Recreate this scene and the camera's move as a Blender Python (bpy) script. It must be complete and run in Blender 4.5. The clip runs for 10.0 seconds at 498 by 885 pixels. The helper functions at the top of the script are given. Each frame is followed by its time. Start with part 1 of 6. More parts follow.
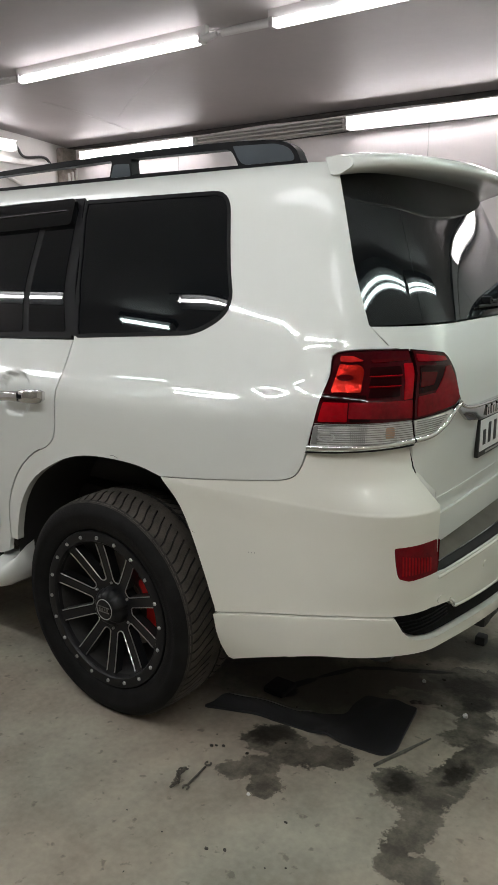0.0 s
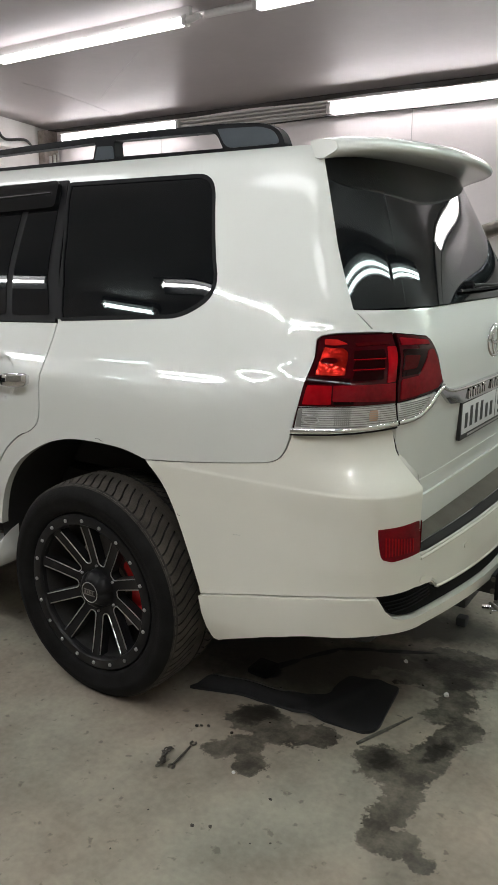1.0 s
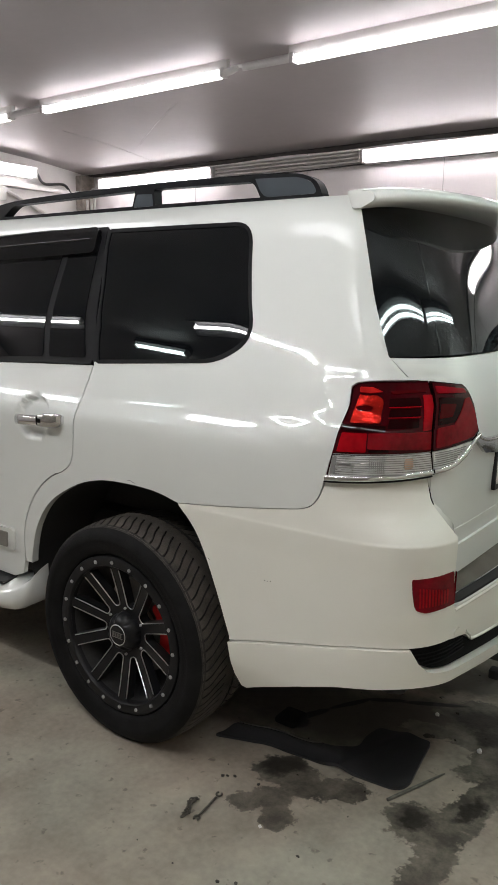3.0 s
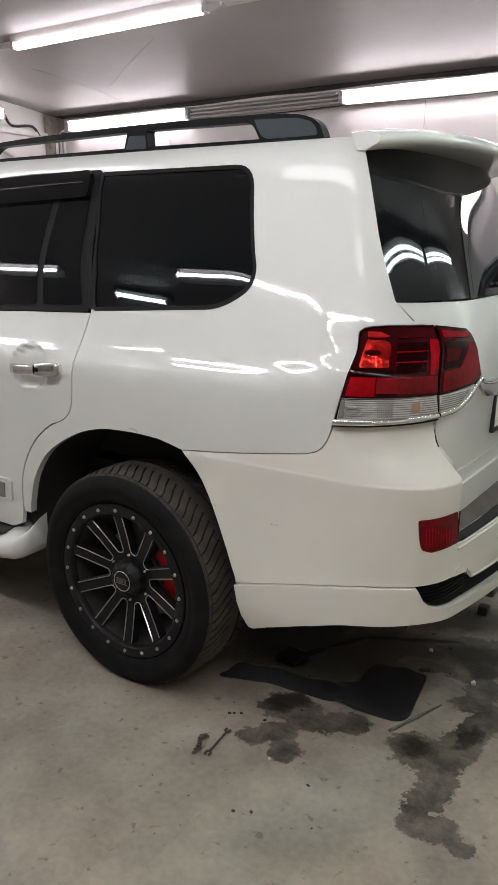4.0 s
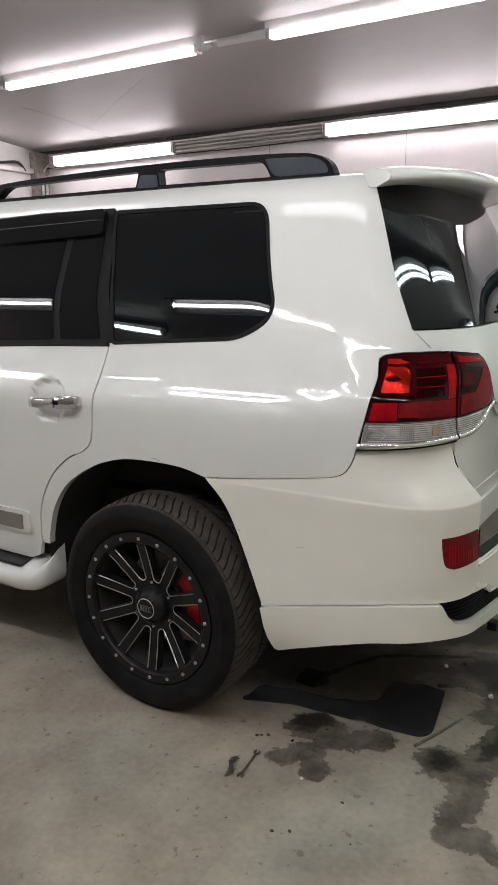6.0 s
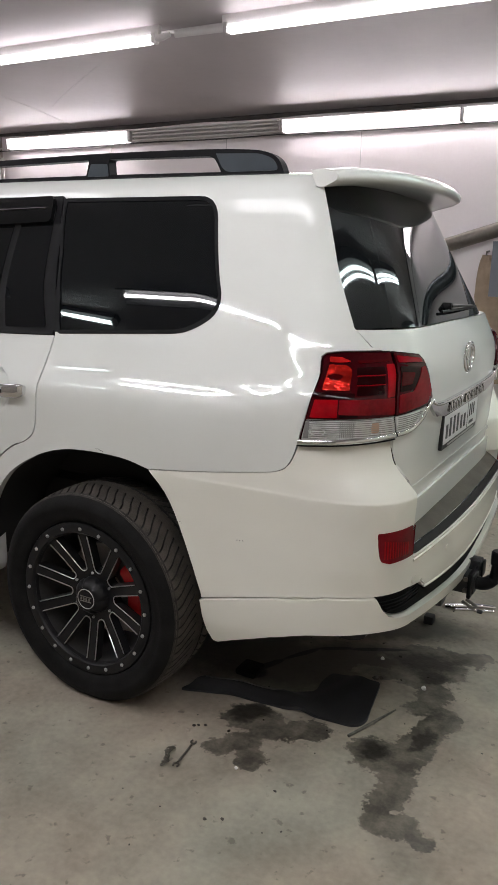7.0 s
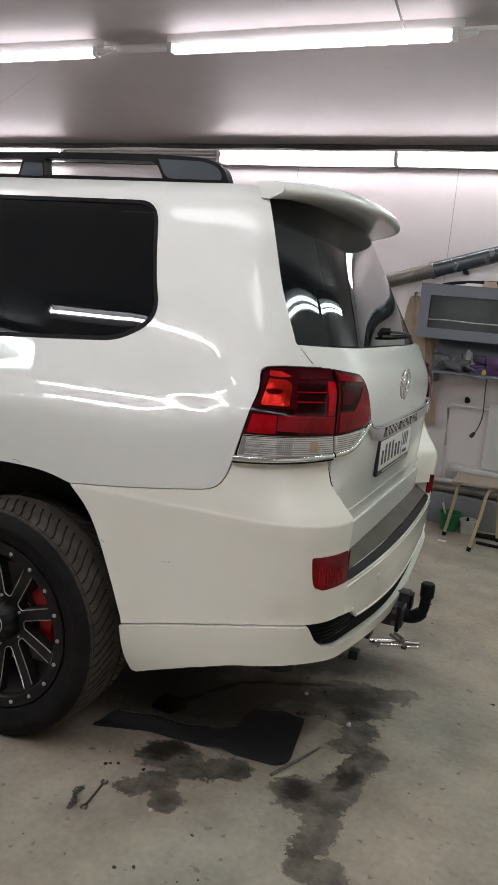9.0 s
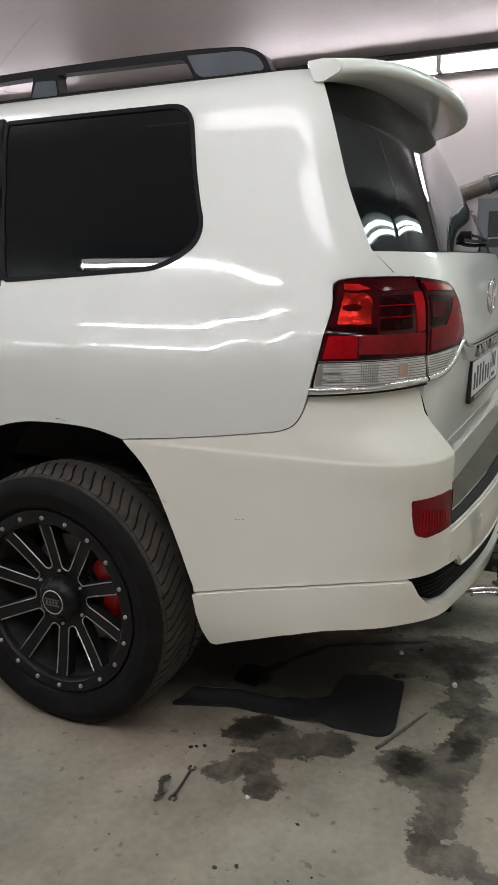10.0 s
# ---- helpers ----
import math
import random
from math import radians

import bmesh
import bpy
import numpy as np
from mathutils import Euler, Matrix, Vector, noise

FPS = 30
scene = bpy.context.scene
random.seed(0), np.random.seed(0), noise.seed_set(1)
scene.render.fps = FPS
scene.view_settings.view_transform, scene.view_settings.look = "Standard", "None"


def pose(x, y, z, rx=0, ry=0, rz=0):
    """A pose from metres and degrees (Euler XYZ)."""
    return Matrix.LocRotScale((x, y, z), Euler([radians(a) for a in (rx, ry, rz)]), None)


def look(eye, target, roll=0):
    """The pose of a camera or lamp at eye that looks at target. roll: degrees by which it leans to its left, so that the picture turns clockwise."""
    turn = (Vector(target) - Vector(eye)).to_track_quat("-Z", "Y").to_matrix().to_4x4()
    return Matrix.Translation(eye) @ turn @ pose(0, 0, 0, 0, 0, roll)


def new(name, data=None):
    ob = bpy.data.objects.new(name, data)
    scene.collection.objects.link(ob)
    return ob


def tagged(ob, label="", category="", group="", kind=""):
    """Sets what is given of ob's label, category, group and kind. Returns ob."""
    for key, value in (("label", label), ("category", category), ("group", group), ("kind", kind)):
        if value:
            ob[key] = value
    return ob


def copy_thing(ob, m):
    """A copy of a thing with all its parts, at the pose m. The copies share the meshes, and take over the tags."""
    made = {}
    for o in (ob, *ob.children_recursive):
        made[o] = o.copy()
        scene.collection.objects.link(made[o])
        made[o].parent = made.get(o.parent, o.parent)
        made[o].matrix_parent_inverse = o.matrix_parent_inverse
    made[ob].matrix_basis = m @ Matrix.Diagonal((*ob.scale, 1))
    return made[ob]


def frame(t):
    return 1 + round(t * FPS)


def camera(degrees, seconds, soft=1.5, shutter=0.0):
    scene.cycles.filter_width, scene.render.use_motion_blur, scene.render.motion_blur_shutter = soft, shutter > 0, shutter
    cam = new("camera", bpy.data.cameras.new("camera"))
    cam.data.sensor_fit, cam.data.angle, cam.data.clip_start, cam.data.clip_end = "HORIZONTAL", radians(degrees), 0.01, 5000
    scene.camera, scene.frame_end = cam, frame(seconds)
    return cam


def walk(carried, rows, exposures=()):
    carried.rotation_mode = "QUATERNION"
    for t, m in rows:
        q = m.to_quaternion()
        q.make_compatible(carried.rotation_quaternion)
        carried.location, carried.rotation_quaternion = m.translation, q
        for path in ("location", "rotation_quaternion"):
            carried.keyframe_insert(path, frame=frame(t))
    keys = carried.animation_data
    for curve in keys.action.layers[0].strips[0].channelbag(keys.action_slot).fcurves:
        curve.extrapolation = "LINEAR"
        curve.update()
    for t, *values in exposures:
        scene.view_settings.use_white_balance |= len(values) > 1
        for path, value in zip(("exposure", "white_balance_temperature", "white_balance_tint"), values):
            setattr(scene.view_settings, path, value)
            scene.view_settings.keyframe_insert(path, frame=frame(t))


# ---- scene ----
cam = camera(36.4, 10.0)
PATH = [
    (0, (1.915, -1.717, 1.616), (0.779, -0.133, 1.165), -0.2),
    (0.5, (1.927, -1.724, 1.615), (0.849, -0.098, 1.173), -0.1),
    (1, (1.92, -1.735, 1.608), (0.826, -0.132, 1.123), 0.1),
    (1.5, (1.914, -1.74, 1.619), (0.792, -0.143, 1.184), 0.2),
    (2, (1.911, -1.735, 1.617), (0.802, -0.126, 1.187), 0.5),
    (2.5, (1.915, -1.739, 1.625), (0.787, -0.141, 1.208), 0.4),
    (2.7, (1.91, -1.741, 1.63), (0.757, -0.151, 1.254), 0.4),
    (3.8, (1.834, -1.794, 1.609), (0.691, -0.224, 1.128), 1.5),
    (4, (1.809, -1.828, 1.617), (0.735, -0.22, 1.104), 0.5),
    (4.5, (1.74, -1.909, 1.641), (0.751, -0.244, 1.144), 0.1),
    (5, (1.75, -1.962, 1.64), (0.773, -0.273, 1.201), 0.8),
    (5.5, (1.738, -1.971, 1.645), (0.764, -0.276, 1.219), -0.7),
    (5.7, (1.712, -1.969, 1.642), (0.671, -0.319, 1.204), -0.9),
    (6.8, (1.765, -1.976, 1.643), (0.826, -0.28, 1.153), 1.0),
    (7, (1.763, -1.972, 1.648), (0.84, -0.26, 1.182), 1.5),
    (7.5, (1.772, -1.983, 1.636), (0.831, -0.263, 1.242), 1.7),
    (8, (1.768, -1.977, 1.593), (0.891, -0.223, 1.201), 0.9),
    (8.5, (1.733, -1.96, 1.582), (0.879, -0.203, 1.154), 3.9),
    (9, (1.681, -1.896, 1.552), (0.935, -0.075, 1.197), 5.2),
    (9.2, (1.636, -1.837, 1.512), (0.935, -0.017, 1.12), 4.0),
    (9.5, (1.553, -1.742, 1.46), (0.758, 0.043, 1.035), 1.7),
    (10, (1.486, -1.645, 1.425), (0.647, 0.11, 0.961), -0.4),
]
walk(cam, [(t, look(eye, target, roll)) for t, eye, target, roll in PATH], exposures=[(0, 0.1, 6500, 10), (0.5, 0.2, 6500, 10), (2.5, 0.2, 6500, 11), (4, 0.2, 6500, 16), (7, 0.22, 6500, 16), (8.5, 0.17, 6500, 17), (10, 0.22, 6500, 15)])

# ---- light and exposure ----
world = bpy.data.worlds.new("world")
scene.world = world
world.use_nodes = True
world.node_tree.nodes["Background"].inputs[0].default_value = (0.5, 0.5, 0.52, 1)
world.node_tree.nodes["Background"].inputs[1].default_value = 0.05
TUBE_STRENGTH = 12.0
FAR_STRENGTH = 19.0
NEAR_STRENGTH = 150.0
OVER_STRENGTH = 3.5


# ---- materials ----
def mat(name, color, rough=0.5, metal=0.0, var=0.12, scale=6.0, fine=90.0, bump=0.0, bump_scale=120.0, coat=0.0, rough_var=0.0, spec=0.5):
    m = bpy.data.materials.new(name)
    m.use_nodes = True
    nt = m.node_tree
    b = nt.nodes["Principled BSDF"]
    b.inputs["Roughness"].default_value = rough
    b.inputs["Metallic"].default_value = metal
    b.inputs["Coat Weight"].default_value = coat
    b.inputs["Coat Roughness"].default_value = 0.04
    b.inputs["Specular IOR Level"].default_value = spec
    tc = nt.nodes.new("ShaderNodeTexCoord")
    n1 = nt.nodes.new("ShaderNodeTexNoise")
    n1.inputs["Scale"].default_value, n1.inputs["Detail"].default_value = scale, 6
    n2 = nt.nodes.new("ShaderNodeTexNoise")
    n2.inputs["Scale"].default_value, n2.inputs["Detail"].default_value = fine, 3
    nt.links.new(tc.outputs["Object"], n1.inputs["Vector"])
    nt.links.new(tc.outputs["Object"], n2.inputs["Vector"])
    add = nt.nodes.new("ShaderNodeMath")
    add.operation = "MULTIPLY_ADD"
    nt.links.new(n2.outputs["Fac"], add.inputs[0])
    add.inputs[1].default_value = 0.35
    nt.links.new(n1.outputs["Fac"], add.inputs[2])
    ramp = nt.nodes.new("ShaderNodeMapRange")
    ramp.inputs["From Min"].default_value, ramp.inputs["From Max"].default_value = 0.4, 0.95
    nt.links.new(add.outputs[0], ramp.inputs["Value"])
    mix = nt.nodes.new("ShaderNodeMix")
    mix.data_type = "RGBA"
    mix.inputs["A"].default_value = (*[c * (1 - var) for c in color], 1)
    mix.inputs["B"].default_value = (*[min(1, c * (1 + var)) for c in color], 1)
    nt.links.new(ramp.outputs["Result"], mix.inputs["Factor"])
    nt.links.new(mix.outputs["Result"], b.inputs["Base Color"])
    if rough_var:
        rr = nt.nodes.new("ShaderNodeMapRange")
        rr.inputs["To Min"].default_value, rr.inputs["To Max"].default_value = max(0.02, rough - rough_var), min(1, rough + rough_var)
        nt.links.new(n1.outputs["Fac"], rr.inputs["Value"])
        nt.links.new(rr.outputs["Result"], b.inputs["Roughness"])
    if bump:
        n3 = nt.nodes.new("ShaderNodeTexNoise")
        n3.inputs["Scale"].default_value, n3.inputs["Detail"].default_value = bump_scale, 5
        nt.links.new(tc.outputs["Object"], n3.inputs["Vector"])
        bp = nt.nodes.new("ShaderNodeBump")
        bp.inputs["Strength"].default_value, bp.inputs["Distance"].default_value = bump, 0.01
        nt.links.new(n3.outputs["Fac"], bp.inputs["Height"])
        nt.links.new(bp.outputs["Normal"], b.inputs["Normal"])
    return m


def glow(name, color, strength):
    m = bpy.data.materials.new(name)
    m.use_nodes = True
    b = m.node_tree.nodes["Principled BSDF"]
    b.inputs["Base Color"].default_value = (0.8, 0.8, 0.8, 1)
    b.inputs["Emission Color"].default_value = (*color, 1)
    b.inputs["Emission Strength"].default_value = strength
    return m


PAINT = mat("pearl_paint", (0.715, 0.732, 0.698), 0.33, 0.0, 0.02, 3, 400, coat=1.0, spec=0.35)
PAINT.node_tree.nodes["Principled BSDF"].inputs["Coat Roughness"].default_value = 0.042
PAINT.node_tree.nodes["Principled BSDF"].inputs["Coat IOR"].default_value = 1.62
BUMPER_PAINT = mat("cream_white_paint", (0.805, 0.796, 0.718), 0.33, 0.0, 0.03, 3, 400, coat=1.0, spec=0.35)
BUMPER_PAINT.node_tree.nodes["Principled BSDF"].inputs["Coat Roughness"].default_value = 0.04
PAINT_SHELL = mat("inner_shell", (0.02, 0.019, 0.018), 0.8)
TINT = mat("tinted_glass", (0.005, 0.006, 0.007), 0.018, 0, 0.1, 2, 40)
TINT_REAR = mat("dusty_tinted_glass", (0.006, 0.007, 0.008), 0.026, 0, 0.2, 2, 40, rough_var=0.02, spec=0.42)
TRIM = mat("black_trim", (0.010, 0.010, 0.011), 0.45, 0, 0.2, 12, 200, spec=0.08)
VISOR = mat("smoked_acrylic", (0.006, 0.0065, 0.007), 0.06, 0, 0.1, spec=0.35)
PLASTIC = mat("black_plastic", (0.018, 0.018, 0.019), 0.5, 0, 0.25, 20, 300, bump=0.15, bump_scale=400)
RUBBER = mat("tyre_rubber", (0.0135, 0.0132, 0.0132), 0.6, 0, 0.3, 14, 160, bump=0.15, bump_scale=300, rough_var=0.08, spec=0.06)
TREAD = mat("tread_rubber", (0.056, 0.048, 0.039), 0.75, 0, 0.6, 14, 160, bump=0.3, bump_scale=220)
TREAD_DEEP = mat("tread_groove_rubber", (0.015, 0.0135, 0.012), 0.8, 0, 0.5, 14, 160)
DUST = mat("road_dust", (0.032, 0.029, 0.025), 0.9, 0, 0.9, 25, 160)
RIM = mat("satin_black_alloy", (0.0125, 0.0125, 0.0135), 0.4, 0.1, 0.2, 20, 200, rough_var=0.06, spec=0.25)
BARREL = mat("lit_grey_barrel", (0.045, 0.044, 0.043), 0.45, 0.3, 0.5, 12, 120, rough_var=0.1)
MILLED = mat("milled_aluminium", (0.62, 0.62, 0.63), 0.28, 1.0, 0.1, 40, 300)
BOLT = mat("bolt_steel", (0.40, 0.40, 0.40), 0.45, 0.4, 0.15, 60, 300)
STEEL = mat("brake_steel", (0.25, 0.24, 0.23), 0.45, 0.9, 0.2, 30, 200)
CALIPER = mat("red_caliper", (0.72, 0.02, 0.022), 0.35, 0, 0.12, 30, 200, coat=0.4)
CHROME = mat("chrome", (0.74, 0.74, 0.75), 0.06, 1.0, 0.05, 6, 100)
GARNISH = mat("dark_chrome", (0.56, 0.56, 0.57), 0.07, 1.0, 0.1, 6, 100)
CHROME_DARK = mat("brushed_chrome", (0.68, 0.68, 0.69), 0.16, 1.0, 0.1, 6, 100)
LENS_RED = mat("red_lens", (0.042, 0.001, 0.003), 0.05, 0, 0.3, 8, 120, spec=0.3)
LENS_GLINT = mat("orange_red_glint", (0.45, 0.012, 0.010), 0.08, 0, 0.5, 30, 90, spec=0.3)
LENS_LOWER = mat("mid_red_lens", (0.175, 0.002, 0.006), 0.07, 0, 0.45, 12, 70, spec=0.25)
LENS_BRIGHT = mat("bright_red_lens", (0.30, 0.002, 0.006), 0.08, 0, 0.35, 14, 60, spec=0.22)
LENS_DARK = mat("dark_red_lens", (0.012, 0.001, 0.0015), 0.07, 0, 0.2, 10, 120, spec=0.14)
REFLECTOR = mat("reflector_red", (0.15, 0.0015, 0.006), 0.10, 0, 0.4, 14, 120, spec=0.3)
LENS_CLEAR = mat("clear_lens", (0.88, 0.87, 0.85), 0.2, 0.3, 0.4, 22, 90, bump=0.2, bump_scale=60, coat=0.6)
LENS_MID = mat("deep_red_lens", (0.055, 0.001, 0.002), 0.07, 0, 0.2, 10, 120, spec=0.14)
LENS_FOIL = mat("red_foil_reflector", (0.46, 0.012, 0.006), 0.22, 0.85, 0.5, 14, 120, bump=0.5, bump_scale=30)
RIB_GREY = mat("lens_rib_grey", (0.33, 0.325, 0.32), 0.25, 0.3, 0.15, 30, 200)
LENS_AMBER = mat("amber_reflector", (0.55, 0.36, 0.25), 0.18, 0.4, 0.15, 30, 200, coat=1.0)
INSERT = mat("black_mesh_plastic", (0.006, 0.006, 0.0062), 0.6, 0, 0.2, 20, 200, spec=0.04)
STEP_GREY = mat("grey_step_pad", (0.125, 0.112, 0.094), 0.7, 0.0, 0.2, 10, 250, bump=0.1, bump_scale=500, spec=0.12)
STEP_DARK = mat("dark_step_edge", (0.016, 0.0145, 0.0135), 0.55, 0, 0.15, 10, 250, spec=0.12)
PLATE_WHITE = mat("plate_white", (0.75, 0.75, 0.75), 0.35, 0, 0.05, 10, 250)
INK = mat("plate_black", (0.01, 0.01, 0.01), 0.4, 0, 0.1)
SILVER_STRIP = mat("satin_strip", (0.30, 0.29, 0.27), 0.35, 0.6, 0.1, 8, 150)
WALL = mat("white_wall_panel", (0.72, 0.665, 0.67), 0.42, 0, 0.05, 1.6, 40, bump=0.06, bump_scale=30, rough_var=0.1)
WALL_END = mat("painted_board", (0.68, 0.65, 0.63), 0.6, 0, 0.09, 2.5, 60, bump=0.1, bump_scale=40)
WALL_SOUTH = mat("dull_brown_board", (0.22, 0.20, 0.175), 0.7, 0, 0.2, 2, 50, bump=0.1, bump_scale=40)
WALL_DIM = mat("grey_wall_paint", (0.62, 0.575, 0.50), 0.6, 0, 0.1, 2, 50, bump=0.08, bump_scale=40)
CEIL = mat("ceiling_sheet", (0.385, 0.352, 0.35), 0.55, 0, 0.06, 1.2, 14, bump=0.05, bump_scale=9)
DARK_GAP = mat("dark_gap_tone", (0.05, 0.043, 0.04), 0.8, 0, 0.4, 9, 60)
HOOD = mat("dark_hood", (0.02, 0.02, 0.02), 0.6, 0, 0.1)
BATTEN = mat("white_batten", (0.62, 0.60, 0.59), 0.4, 0, 0.05)
GREY_FIT = mat("grey_louvre", (0.42, 0.40, 0.39), 0.45, 0.2, 0.1)
WIRE = mat("dark_cable", (0.03, 0.028, 0.027), 0.5, 0, 0.2)
RAIL = mat("rail_black", (0.005, 0.005, 0.006), 0.42, 0, 0.2, 12, 200, spec=0.12)
RAILCAP = mat("slate_cap", (0.030, 0.040, 0.049), 0.35, 0.1, 0.1, 10, 100)
BRICK = mat("bare_masonry", (0.30, 0.26, 0.23), 0.85, 0, 0.45, 14, 60, bump=0.6, bump_scale=30)
PLINTH = mat("grey_plinth", (0.20, 0.205, 0.22), 0.7, 0, 0.15, 5, 60, bump=0.2, bump_scale=50)
PIPE_W = mat("white_pipe", (0.6, 0.58, 0.55), 0.35, 0, 0.1, 10, 80)
PIPE_D = mat("weathered_pipe", (0.16, 0.145, 0.125), 0.33, 0.6, 0.35, 5, 50, rough_var=0.15)
PIPE_G = mat("blue_grey_pipe", (0.10, 0.115, 0.125), 0.25, 0.7, 0.3, 5, 50, rough_var=0.12)
CABINET = mat("grey_lacquer", (0.13, 0.14, 0.165), 0.4, 0, 0.06, 6, 120)
CAB_GLASS = mat("cabinet_glass", (0.055, 0.058, 0.06), 0.12, 0, 0.25, 4, 30)
CLOTH = mat("beige_canvas", (0.34, 0.26, 0.185), 0.9, 0, 0.2, 12, 250, bump=0.4, bump_scale=90)
WOOD = mat("plywood_seat", (0.30, 0.245, 0.19), 0.5, 0, 0.12, 7, 120)
LEG = mat("cream_leg", (0.52, 0.41, 0.24), 0.4, 0, 0.12, 9, 120)
GREEN = mat("green_plastic", (0.012, 0.16, 0.06), 0.4, 0, 0.12, 10, 100)
MILK = mat("milky_plastic", (0.55, 0.54, 0.52), 0.35, 0, 0.08, 10, 100)
PURPLE = mat("purple_wrap", (0.09, 0.035, 0.13), 0.4, 0, 0.3, 20, 100)
GREY_STUFF = mat("grey_fabric", (0.10, 0.10, 0.11), 0.8, 0, 0.4, 15, 100, bump=0.4, bump_scale=60)
CRUMB = mat("dark_crumbs", (0.055, 0.049, 0.042), 0.85, 0, 0.5, 40, 200)
YELLOW = mat("yellow_cap", (0.55, 0.45, 0.10), 0.4, 0, 0.1)
SKIN = mat("tan_cardboard", (0.50, 0.36, 0.26), 0.7, 0, 0.1)
PAPER = mat("white_paper", (0.75, 0.74, 0.72), 0.6, 0, 0.05)
TOOL = mat("worn_tool_steel", (0.16, 0.15, 0.13), 0.45, 0.8, 0.3, 60, 300)
RIDGE_LIT = mat("lit_ridge_plastic", (0.14, 0.133, 0.122), 0.8, 0, 0.5, 14, 90)
MATTE = mat("dark_moulded_plastic", (0.022, 0.0225, 0.0243), 0.6, 0, 0.25, 8, 120)
LAMP_WARM = glow("ceiling_tube_light", (1.0, 0.975, 0.995), TUBE_STRENGTH)
LAMP_NEAR = glow("near_tube_light", (0.965, 0.985, 0.985), NEAR_STRENGTH)
LAMP_FAR = glow("far_fitting_light", (1.0, 0.975, 0.99), FAR_STRENGTH)
LAMP_OVER = glow("overhead_light", (0.97, 0.975, 1.0), OVER_STRENGTH)
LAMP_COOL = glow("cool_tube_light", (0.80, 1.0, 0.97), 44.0)


